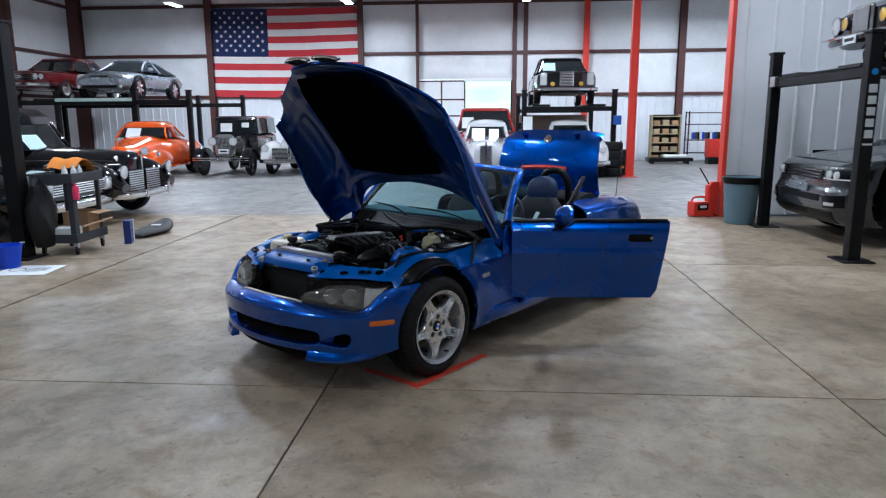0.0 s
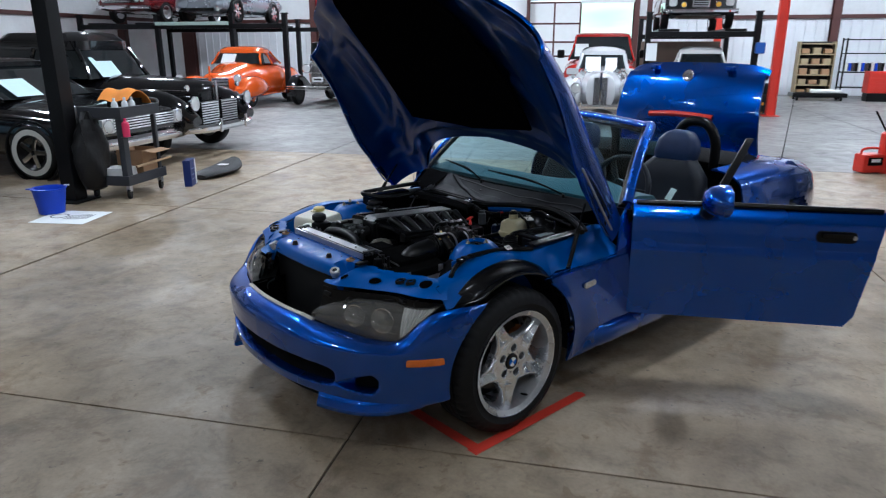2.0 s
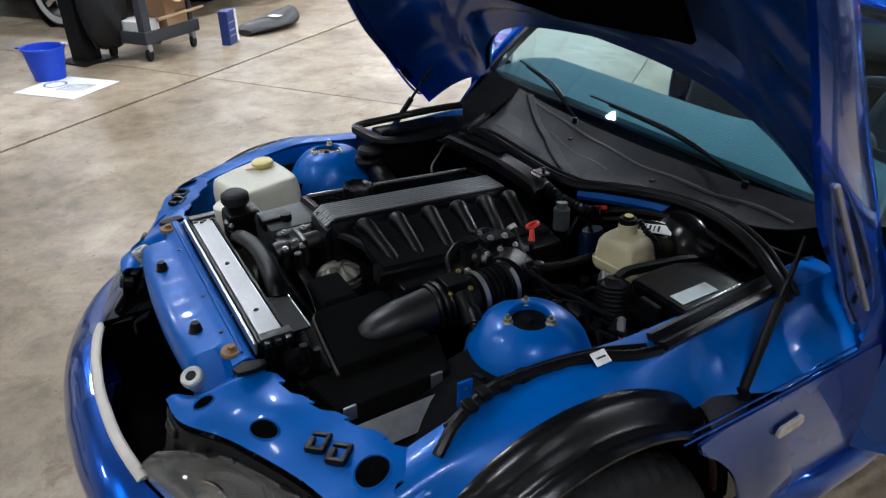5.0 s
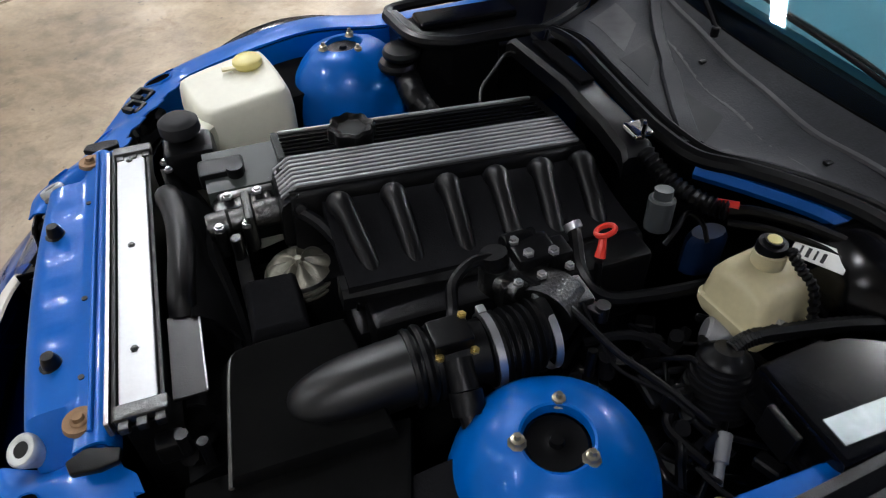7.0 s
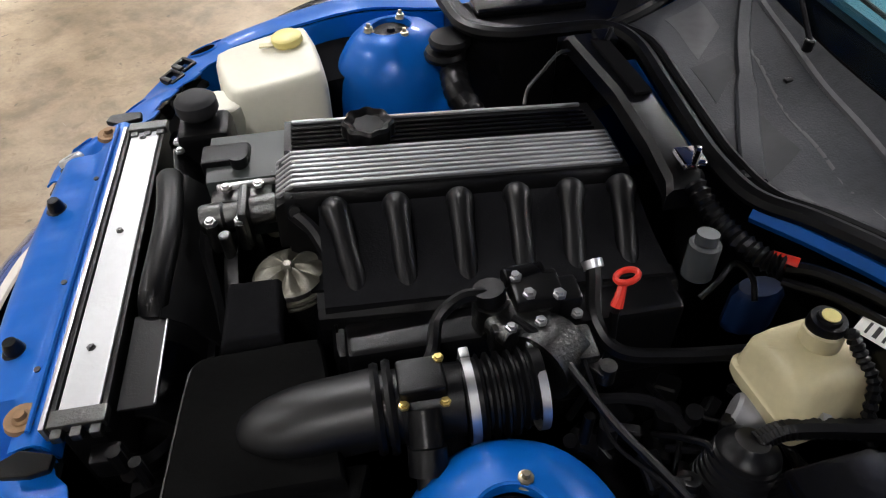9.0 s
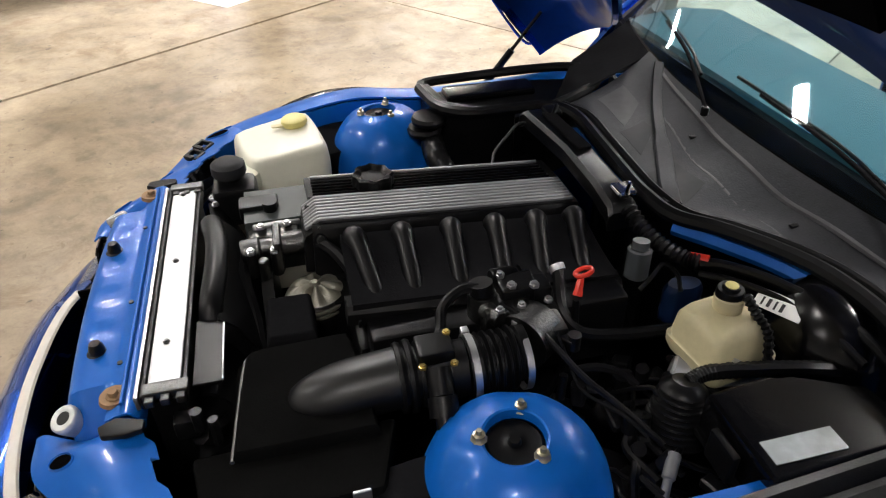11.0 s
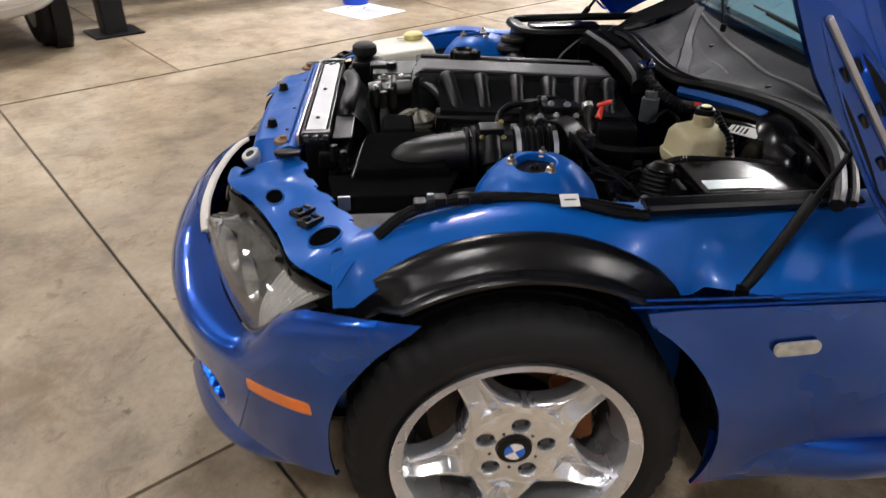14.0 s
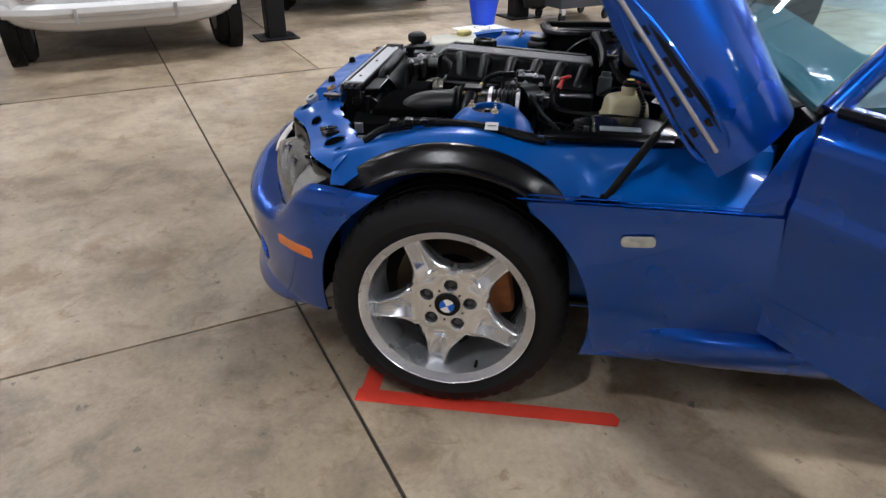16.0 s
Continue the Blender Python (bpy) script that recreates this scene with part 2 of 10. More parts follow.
CONCRETE = concrete("worn_sealed_concrete", (0.180, 0.136, 0.087), (0.308, 0.243, 0.167), (0.405, 0.335, 0.248), 0.44, 0.50)
OLDCONCRETE = concrete("grey_old_concrete", (0.155, 0.15, 0.145), (0.215, 0.21, 0.20), (0.265, 0.26, 0.25), 0.42, 0.25)
JOINT = material("dark_joint_sealant", (0.045, 0.038, 0.031), 0.85, vary=0.42, scale=5, fine=40)
LINER = material("white_ribbed_steel", (0.78, 0.80, 0.83), 0.42, vary=0.06, scale=2, fine=30)
BLANKET = material("white_insulation_blanket", (0.82, 0.83, 0.84), 0.38, vary=0.08, scale=2.2, fine=10, bump=0.9, bump_scale=7)
GIRT = material("oxide_red_steel", (0.085, 0.030, 0.026), 0.55, vary=0.2, scale=3, fine=30, bump=0.1)
REDPOST = material("red_painted_steel", (0.68, 0.05, 0.028), 0.42, vary=0.12, scale=3, fine=30, bump=0.1)
LIFT = material("black_lift_steel", (0.007, 0.007, 0.008), 0.4, vary=0.25, spec=0.2, scale=5, fine=60, bump=0.1)


# ---- building helpers ----
def lerp(a, b, k):
    return a + (b - a) * k


def table(pts):
    """A smooth function through (x, value) pairs, in order of x."""
    xs, ys = [p[0] for p in pts], [p[1] for p in pts]

    def at(x):
        if x <= xs[0]:
            return ys[0]
        if x >= xs[-1]:
            return ys[-1]
        i = max(k for k in range(len(xs) - 1) if xs[k] <= x)
        h = xs[i + 1] - xs[i]
        k = (x - xs[i]) / h

        def slope(j):
            if j == 0 or j == len(xs) - 1:
                a = min(j, len(xs) - 2)
                return (ys[a + 1] - ys[a]) / (xs[a + 1] - xs[a])
            return (ys[j + 1] - ys[j - 1]) / (xs[j + 1] - xs[j - 1])
        m0, m1 = slope(i) * h, slope(i + 1) * h
        return (2 * k**3 - 3 * k**2 + 1) * ys[i] + (k**3 - 2 * k**2 + k) * m0 + (3 * k**2 - 2 * k**3) * ys[i + 1] + (k**3 - k**2) * m1
    return at


def smooth_path(pts, per=6):
    """A Catmull-Rom curve through points."""
    p = [Vector(q) for q in pts]
    if len(p) < 3:
        return p
    p = [2 * p[0] - p[1], *p, 2 * p[-1] - p[-2]]
    out = []
    for i in range(1, len(p) - 2):
        for k in range(per):
            t = k / per
            out.append(0.5 * (2 * p[i] + (p[i + 1] - p[i - 1]) * t + (2 * p[i - 1] - 5 * p[i] + 4 * p[i + 1] - p[i + 2]) * t * t
                              + (3 * p[i] - p[i - 1] - 3 * p[i + 1] + p[i + 2]) * t**3))
    return [*out, p[-2]]


def flat_faces(me, limit):
    """Weights corner normals by face area, so that broad faces stay flat beside their rounded edges."""
    at = collections.defaultdict(list)
    for p in me.polygons:
        for v in p.vertices:
            at[v].append((p.normal.copy(), p.area))
    out = []
    for p in me.polygons:
        n0 = p.normal
        for v in p.vertices:
            s = Vector((0, 0, 0))
            for n, a in at[v]:
                if n.dot(n0) > limit:
                    s += n * a
            out.append(s.normalized() if s.length > 1e-12 else n0)
    me.normals_split_custom_set(out)


def finish(name, bm, mat, sharp=38):
    me = bpy.data.meshes.new(name)
    bmesh.ops.recalc_face_normals(bm, faces=bm.faces[:])
    bm.to_mesh(me)
    bm.free()
    me.materials.append(mat)
    me.polygons.foreach_set("use_smooth", [True] * len(me.polygons))
    me.set_sharp_from_angle(angle=radians(sharp))
    if 5 < len(me.polygons) <= 700:
        flat_faces(me, math.cos(radians(sharp)))
    return me


def part(name, bm, mat, parent, label="", m=None, sharp=38):
    """Links a bmesh as one mesh under a thing or part."""
    ob = new(name, finish(name, bm, mat, sharp))
    ob.parent = parent
    if m is not None:
        ob.matrix_basis = m
    return tagged(ob, label)


def thing(name, m, label, category, group="", kind=""):
    """An Empty at the base of a thing made of parts."""
    ob = new(name)
    ob.empty_display_size = 0.1
    ob.matrix_basis = m
    return tagged(ob, label, category, group, kind)


def single(name, bm, mat, label, category, m=None, group="", kind=""):
    ob = new(name, finish(name, bm, mat))
    if m is not None:
        ob.matrix_basis = m
    return tagged(ob, label, category, group, kind)


def bm_new():
    return bmesh.new()


def box(bm, c, s, bev=0.0, m=None, seg=2):
    """A box by centre and size, with rounded edges."""
    mm = Matrix.Translation(c) if m is None else m @ Matrix.Translation(c)
    v = bmesh.ops.create_cube(bm, size=1.0, matrix=mm @ Matrix.Diagonal((*s, 1)))["verts"]
    if bev > 0:
        e = list({e for q in v for e in q.link_edges})
        bmesh.ops.bevel(bm, geom=e, offset=bev, segments=seg, affect="EDGES", profile=0.5)
    return bm


def frame_to(a, b):
    """A matrix whose z runs from a to b, at a."""
    d = Vector(b) - Vector(a)
    return Matrix.Translation(a) @ d.to_track_quat("Z", "Y").to_matrix().to_4x4()


def lathe(bm, prof, m=Matrix(), n=24, closed=False):
    """Turns a profile of (radius, height) round the z axis of m."""
    rings = []
    for r, h in prof:
        if r < 1e-6:
            rings.append([bm.verts.new(m @ Vector((0, 0, h)))])
        else:
            rings.append([bm.verts.new(m @ Vector((r * math.cos(2 * math.pi * k / n), r * math.sin(2 * math.pi * k / n), h))) for k in range(n)])
    pairs = list(zip(rings, rings[1:]))
    if closed:
        pairs.append((rings[-1], rings[0]))
    for a, b in pairs:
        for k in range(n):
            q = [a[k % len(a)], a[(k + 1) % len(a)], b[(k + 1) % len(b)], b[k % len(b)]]
            q = list(dict.fromkeys(q))
            if len(q) > 2:
                bm.faces.new(q)
    return bm


def rod(bm, a, b, r, r2=None, n=14, bev=0.0):
    """A round bar from a to b, closed at its ends."""
    h = (Vector(b) - Vector(a)).length
    r2 = r if r2 is None else r2
    pr = [(0, 0), (r - bev, 0), (r, bev), (r2, h - bev), (r2 - bev, h), (0, h)] if bev else [(0, 0), (r, 0), (r2, h), (0, h)]
    return lathe(bm, pr, frame_to(a, b), n)


def tube(bm, pts, r, n=8, per=6, rings=0.0, flat=1.0):
    """A hose along a smooth curve; rings gives it ribs; r may be a function of the way along."""
    p = smooth_path(pts, per)
    up = Vector((0, 0, 1))
    loops = []
    for i, q in enumerate(p):
        d = (p[min(i + 1, len(p) - 1)] - p[max(i - 1, 0)]).normalized()
        side = d.cross(up)
        side = side.normalized() if side.length > 0.05 else d.cross(Vector((0, 1, 0))).normalized()
        top = side.cross(d)
        k = i / max(1, len(p) - 1)
        rr = r(k) if callable(r) else r
        if rings:
            rr *= 1 + (rings if i % 2 else -rings)
        loops.append([bm.verts.new(q + side * (rr * math.cos(2 * math.pi * j / n)) + top * (rr * flat * math.sin(2 * math.pi * j / n))) for j in range(n)])
    for a, b in zip(loops, loops[1:]):
        for j in range(n):
            bm.faces.new((a[j], a[(j + 1) % n], b[(j + 1) % n], b[j]))
    bm.faces.new(loops[0][::-1])
    bm.faces.new(loops[-1])
    return bm


def sheet(bm, fn, nu, nv, thick=0.0, keep=None, u=(0, 1), v=(0, 1)):
    """A curved panel fn(u, v) with a thickness; keep(u, v) leaves openings in it."""
    us, vs = np.linspace(*u, nu + 1), np.linspace(*v, nv + 1)
    P = np.array([[fn(a, b) for b in vs] for a in us], dtype=float)
    du, dv = np.gradient(P, axis=0), np.gradient(P, axis=1)
    N = np.cross(du, dv)
    N /= np.maximum(np.linalg.norm(N, axis=2, keepdims=True), 1e-9)
    on = {(i, j) for i in range(nu) for j in range(nv) if keep is None or keep((us[i] + us[i + 1]) / 2, (vs[j] + vs[j + 1]) / 2)}
    top, low = {}, {}

    def get(store, i, j, k):
        if (i, j) not in store:
            store[i, j] = bm.verts.new(P[i, j] - N[i, j] * k)
        return store[i, j]
    for i, j in sorted(on):
        c = ((i, j), (i + 1, j), (i + 1, j + 1), (i, j + 1))
        try:
            bm.faces.new([get(top, *q, 0) for q in c])
            if thick:
                bm.faces.new([get(low, *q, thick) for q in c][::-1])
        except ValueError:
            continue
        if thick:
            for k, nb in enumerate(((i, j - 1), (i + 1, j), (i, j + 1), (i - 1, j))):
                if nb not in on:
                    a, b = c[k], c[(k + 1) % 4]
                    bm.faces.new((get(top, *b, 0), get(top, *a, 0), get(low, *a, thick), get(low, *b, thick)))
    return bm


def prism(bm, outline, z0, z1, m=Matrix(), bev=0.0):
    """A flat shape of (x, y) corners, raised from z0 to z1."""
    lo = [bm.verts.new(m @ Vector((x, y, z0))) for x, y in outline]
    hi = [bm.verts.new(m @ Vector((x, y, z1))) for x, y in outline]
    n = len(lo)
    fs = [bm.faces.new(lo[::-1]), bm.faces.new(hi)]
    fs += [bm.faces.new((lo[k], lo[(k + 1) % n], hi[(k + 1) % n], hi[k])) for k in range(n)]
    if bev:
        bmesh.ops.bevel(bm, geom=list({e for q in (*lo, *hi) for e in q.link_edges}), offset=bev, segments=2, affect="EDGES", profile=0.5)
    return bm


def loft(bm, rings, caps=True, closed=True):
    """Skins a row of equal rings of points."""
    loops = [[bm.verts.new(p) for p in r] for r in rings]
    n = len(loops[0])
    for a, b in zip(loops, loops[1:]):
        for k in range(n if closed else n - 1):
            bm.faces.new((a[k], a[(k + 1) % n], b[(k + 1) % n], b[k]))
    if caps:
        bm.faces.new(loops[0][::-1])
        bm.faces.new(loops[-1])
    return bm


def rounded(w, h, r, n=4):
    """Corners of a rounded rectangle about the origin."""
    out = []
    for sx, sy, a0 in ((1, 1, 0), (-1, 1, 90), (-1, -1, 180), (1, -1, 270)):
        for k in range(n + 1):
            a = radians(a0 + 90 * k / n)
            out.append((sx * (w / 2 - r) + r * math.cos(a), sy * (h / 2 - r) + r * math.sin(a)))
    return out


def moved(bm, m):
    bmesh.ops.transform(bm, matrix=m, verts=bm.verts[:])
    return bm


def mirrored(bm):
    """Adds nothing: flips the mesh across the car's midline."""
    bmesh.ops.transform(bm, matrix=Matrix.Diagonal((1, -1, 1, 1)), verts=bm.verts[:])
    bmesh.ops.reverse_faces(bm, faces=bm.faces[:])
    return bm


# ---- the hall ----
BACK_Y, LEFT_X, SOUTH_Y, RIGHT_X, PART_Y, EAST_X, ROOF_Z = 26.5, -16.0, -9.0, 14.0, 11.0, 10.5, 6.7


def ribbed(bm, x0, x1, z0, z1, y, step=0.305, deep=0.022):
    """Ribbed wall cladding in the plane y, ribs towards -y."""
    xs = [x0]
    x = x0 + step / 2
    while x < x1 - 0.06:
        xs += [x - 0.030, x - 0.016, x + 0.016, x + 0.030]
        x += step
    xs.append(x1)
    prof = []
    for k, q in enumerate(xs):
        ridge = 0 < k < len(xs) - 1 and (k - 1) % 4 in (1, 2)
        prof.append((min(q, x1), y - (deep if ridge else 0)))
    lo = [bm.verts.new((a, b, z0)) for a, b in prof]
    hi = [bm.verts.new((a, b, z1)) for a, b in prof]
    for k in range(len(lo) - 1):
        bm.faces.new((lo[k], lo[k + 1], hi[k + 1], hi[k]))
    return bm


def plain_wall(name, c, s, mat):
    return single(name, box(bm_new(), c, s), mat, "white insulated metal building wall", "wall", kind="structure")


DOOR_X0, DOOR_X1, DOOR_Z = -2.33, 1.25, 3.08
bm = bm_new()
for x0, x1, z0, z1 in ((LEFT_X, DOOR_X0, 0, ROOF_Z), (DOOR_X1, EAST_X, 0, ROOF_Z), (DOOR_X0, DOOR_X1, DOOR_Z, ROOF_Z)):
    box(bm, ((x0 + x1) / 2, BACK_Y + 0.16, (z0 + z1) / 2), (x1 - x0, 0.12, z1 - z0))
wall_north = single("wall_north", bm, BLANKET, "white insulated back wall with dark red steel framing", "wall", kind="structure")
# quilted blanket bays between the girts
bays = [-15.8, -10.4, -4.5, -2.33, 1.6, 4.0, 7.5, 10.4]
for zb0, zb1 in ((2.5, 4.0), (4.1, 5.85), (5.95, 6.65)):
    for xa, xb in zip(bays, bays[1:]):
        if zb0 < 3 and xa > -2.4 and xb < 1.7:
            zb0c = 3.12
        else:
            zb0c = zb0
        w, h = xb - xa - 0.14, zb1 - zb0c
        rs = random.Random(int(xa * 10 + zb0 * 100))
        ph = [rs.uniform(0, 6) for _ in range(4)]

        def quilt(u, v, xa=xa, w=w, h=h, z=zb0c, ph=ph):
            edge = min(u, 1 - u, 0.12) / 0.12 * min(v, 1 - v, 0.16) / 0.16
            puff = 0.05 * edge * (1 + 0.35 * math.sin(5 * u * w + ph[0] + 2 * v) + 0.25 * math.sin(9 * v + ph[1] + 3 * u))
            return (xa + 0.07 + u * w, BACK_Y + 0.09 - puff, z + v * h)
        part("panel", sheet(bm_new(), quilt, max(8, int(w * 5)), 8), BLANKET, wall_north)
for xa, xb in ((-15.9, -10.5), (-10.3, -4.6), (-4.4, DOOR_X0 - 0.1), (DOOR_X1 + 0.1, 3.9), (4.1, 7.4), (7.6, EAST_X)):
    part("panel", ribbed(bm_new(), xa, xb, 0.0, 2.45, BACK_Y + 0.06), LINER, wall_north, "white ribbed steel liner sheet")
for z in (2.48, 4.05, 5.9):
    for xa, xb in ((-15.9, DOOR_X0), (DOOR_X1, 10.4)) if z < 3 else ((-15.9, 10.4),):
        part("girt", box(bm_new(), ((xa + xb) / 2, BACK_Y + 0.02, z), (xb - xa, 0.08, 0.12), 0.008), GIRT, wall_north, "dark red steel girt")
for x, w, mat in ((-15.75, 0.5, GIRT), (-10.4, 0.24, GIRT), (-4.5, 0.2, GIRT), (-2.33, 0.10, GIRT), (1.35, 0.16, GIRT), (1.75, 0.16, GIRT), (4.0, 0.2, REDPOST), (7.5, 0.24, GIRT)):
    bm = bm_new()
    for dy, t in ((0.0, 0.02), (0.2, 0.02)):
        box(bm, (x, BACK_Y - 0.22 + dy, ROOF_Z / 2), (w, t, ROOF_Z), 0.003)
    box(bm, (x, BACK_Y - 0.12, ROOF_Z / 2), (0.02, 0.18, ROOF_Z), 0.003)
    part("column", bm, mat, wall_north, "steel wall column")
wall_west = plain_wall("wall_west", (LEFT_X - 0.1, (BACK_Y + SOUTH_Y) / 2, ROOF_Z / 2), (0.2, BACK_Y - SOUTH_Y, ROOF_Z), BLANKET)
for z in (2.48, 4.05, 5.9):
    part("girt", box(bm_new(), (LEFT_X + 0.05, (BACK_Y + SOUTH_Y) / 2, z), (0.1, BACK_Y - SOUTH_Y - 0.6, 0.12), 0.008), GIRT, wall_west, "dark red steel girt")
for y in (22.6, 17.0, 11.0, 5.0):
    part("column", box(bm_new(), (LEFT_X + 0.16, y, ROOF_Z / 2), (0.3, 0.2, ROOF_Z), 0.01), GIRT, wall_west, "dark red steel column")
wall_south = plain_wall("wall_south", ((LEFT_X + RIGHT_X) / 2, SOUTH_Y - 0.1, ROOF_Z / 2), (RIGHT_X - LEFT_X, 0.2, ROOF_Z), BLANKET)
wall_east = plain_wall("wall_east", (RIGHT_X + 0.1, (PART_Y + SOUTH_Y) / 2, ROOF_Z / 2), (0.2, PART_Y - SOUTH_Y, ROOF_Z), BLANKET)
wall_east_far = plain_wall("wall_east_2", (EAST_X + 0.1, (PART_Y + BACK_Y) / 2, ROOF_Z / 2), (0.2, BACK_Y - PART_Y, ROOF_Z), BLANKET)
wall_part = plain_wall("wall_partition", ((4.2 + RIGHT_X) / 2, PART_Y + 0.1, ROOF_Z / 2), (RIGHT_X - 4.2, 0.08, ROOF_Z), LINER)
tagged(wall_part, "white ribbed steel partition wall")
for k in range(9):
    xa = 4.22 + k * 1.07
    part("panel", ribbed(bm_new(), xa, xa + 1.066, 0.03, ROOF_Z - 0.02, PART_Y + 0.035, 0.40, 0.018), LINER, wall_part)
part("corner_post", box(bm_new(), (4.17, PART_Y + 0.05, ROOF_Z / 2), (0.065, 0.2, ROOF_Z), 0.01), REDPOST, wall_part, "red painted steel corner post")
bm = box(bm_new(), ((LEFT_X + RIGHT_X) / 2, (SOUTH_Y + BACK_Y) / 2, ROOF_Z + 0.1), (RIGHT_X - LEFT_X + 0.4, BACK_Y - SOUTH_Y + 0.4, 0.2))
for y in np.arange(SOUTH_Y + 1.2, BACK_Y, 1.5):
    box(bm, ((LEFT_X + RIGHT_X) / 2, float(y), ROOF_Z - 0.1), (RIGHT_X - LEFT_X - 0.4, 0.06, 0.18))
single("ceiling", bm, material("grey_roof_blanket", (0.42, 0.42, 0.42), 0.7, vary=0.12, scale=1.5, fine=10, bump=0.5, bump_scale=7), "grey insulated metal roof over steel purlins", "ceiling", kind="structure")

# free-standing red column by the far cars
bm = bm_new()
for dx in (-0.09, 0.09):
    box(bm, (4.24 + dx, 18.65, ROOF_Z / 2), (0.016, 0.18, ROOF_Z), 0.003)
box(bm, (4.24, 18.65, ROOF_Z / 2), (0.18, 0.015, ROOF_Z), 0.003)
box(bm, (4.24, 18.65, 0.01), (0.36, 0.36, 0.02), 0.004)
single("column_red", bm, REDPOST, "red painted steel column standing on the concrete", "column", kind="structure")

# ceiling strip lights, with fixtures for the two added fill lamps as well
FIX = material("lamp_housing", (0.7, 0.7, 0.7), 0.4)
TUBE = glow("lit_diffuser", (1.0, 0.97, 0.92), 14.0)
first = None
for lx, ly in LAMPS:
    if first is None:
        first = thing("ceiling_light", pose(lx, ly, LAMP_Z), "lit white strip light hung from the roof, two added as fill", "light", "hall strip lights")
        part("housing", box(bm_new(), (0, 0, 0.06), (0.30, 0.88, 0.07), 0.01), FIX, first)
        part("diffuser", box(bm_new(), (0, 0, 0.02), (0.25, 0.82, 0.012), 0.003), TUBE, first, "glowing white diffuser")
        for dy in (-0.4, 0.4):
            part("hanger", rod(bm_new(), (0, dy, 0.09), (0, dy, ROOF_Z - LAMP_Z + 0.01), 0.006, n=6), STEEL, first)
    else:
        copy_thing(first, pose(lx, ly, LAMP_Z))

# overhead door in the back wall, with its glazed bays
door = thing("overhead_door", pose(DOOR_X0, BACK_Y + 0.12, 0), "white sectional overhead door with glazed panels", "door", kind="structure")
door.name = "door_1"
cols, rows_z = 3, (0.02, 0.62, 1.22, 1.70, 2.32, 3.02)
dw = (DOOR_X1 - DOOR_X0) / 4
FROST = material("white_door_panel", (0.80, 0.82, 0.82), 0.4, vary=0.05)
PANE = clear_glass("door_glass", (0.95, 1.0, 0.96), 0.95)
for i in range(4):
    for j in range(5):
        if i >= 2 and j >= 3:
            continue
        c = (dw * (i + 0.5), 0, (rows_z[j] + rows_z[j + 1]) / 2)
        part("door_panel", box(bm_new(), c, (dw - 0.05, 0.035, rows_z[j + 1] - rows_z[j] - 0.05), 0.003), FROST, door)
p = part("pane", box(bm_new(), (dw * 3, 0, (rows_z[3] + rows_z[5]) / 2), (2 * dw - 0.05, 0.012, rows_z[5] - rows_z[3] - 0.05), 0.003), PANE, door, "clear pane towards the trees")
p.visible_shadow = False
bm = bm_new()
for i in (0, 1, 2, 4):
    box(bm, (dw * i, 0, 1.52), (0.06, 0.05, 3.0), 0.004)
box(bm, (dw * 3, 0, 0.86), (0.05, 0.05, 1.68), 0.004)
for j, z in enumerate(rows_z):
    n = 2 if j == 4 else 4
    box(bm, (dw * n / 2, 0.0, z), (n * dw, 0.046, 0.06), 0.004)
part("door_frame", bm, GIRT, door, "dark red door rails")
part("lintel", box(bm_new(), (dw * 3, -0.05, 3.03), (2 * dw, 0.05, 0.10), 0.004), FROST, door)
# Backdrop of trees whose daylight is put in as its own glow.
GREENGLOW = bpy.data.materials.new("glowing_far_trees")
GREENGLOW.use_nodes = True
gn, gl_ = GREENGLOW.node_tree.nodes, GREENGLOW.node_tree.links
gp = gn["Principled BSDF"]
nz, ramp = gn.new("ShaderNodeTexNoise"), gn.new("ShaderNodeValToRGB")
nz.inputs["Scale"].default_value, nz.inputs["Detail"].default_value = 1.6, 6
ramp.color_ramp.elements[0].color, ramp.color_ramp.elements[1].color = (0.10, 0.36, 0.06, 1), (0.95, 1.0, 0.94, 1)
ramp.color_ramp.elements[0].position, ramp.color_ramp.elements[1].position = 0.36, 0.52
gl_.new(nz.outputs[0], ramp.inputs[0])
gl_.new(ramp.outputs[0], gp.inputs["Emission Color"])
gl_.new(ramp.outputs[0], gp.inputs["Base Color"])
gp.inputs["Emission Strength"].default_value = 2.2
single("backdrop", box(bm_new(), (0, BACK_Y + 9, 3), (26, 0.1, 9)), GREENGLOW, "glowing backdrop of green trees and white daylight", "trees", kind="structure")
single("ground", box(bm_new(), (0, 15, -0.16), (400, 400, 0.1)), material("gravel_yard", (0.3, 0.29, 0.27), 0.9, vary=0.2, scale=1, fine=20, bump=0.5), "pale gravel yard outside the hall", "ground", kind="structure")


# ---- the blue roadster: x forward from its front axle, y to its left, z up ----
CAR = pose(-0.475, 4.312, 0, 0, 0, math.degrees(math.atan2(-0.81, -0.586)))
car = thing("roadster", CAR, "metallic blue open two-seat roadster with bonnet, door and boot open", "car")
HUB = 0.308

plan_half = smooth_path([(0.745, 0, 0), (0.737, 0.15, 0), (0.715, 0.28, 0), (0.68, 0.40, 0), (0.625, 0.52, 0), (0.55, 0.62, 0), (0.46, 0.70, 0), (0.37, 0.755, 0), (0.28, 0.785, 0), (0.165, 0.80, 0)], 8)
plan_len = [0.0]
for a, b in zip(plan_half, plan_half[1:]):
    plan_len.append(plan_len[-1] + (b - a).length)


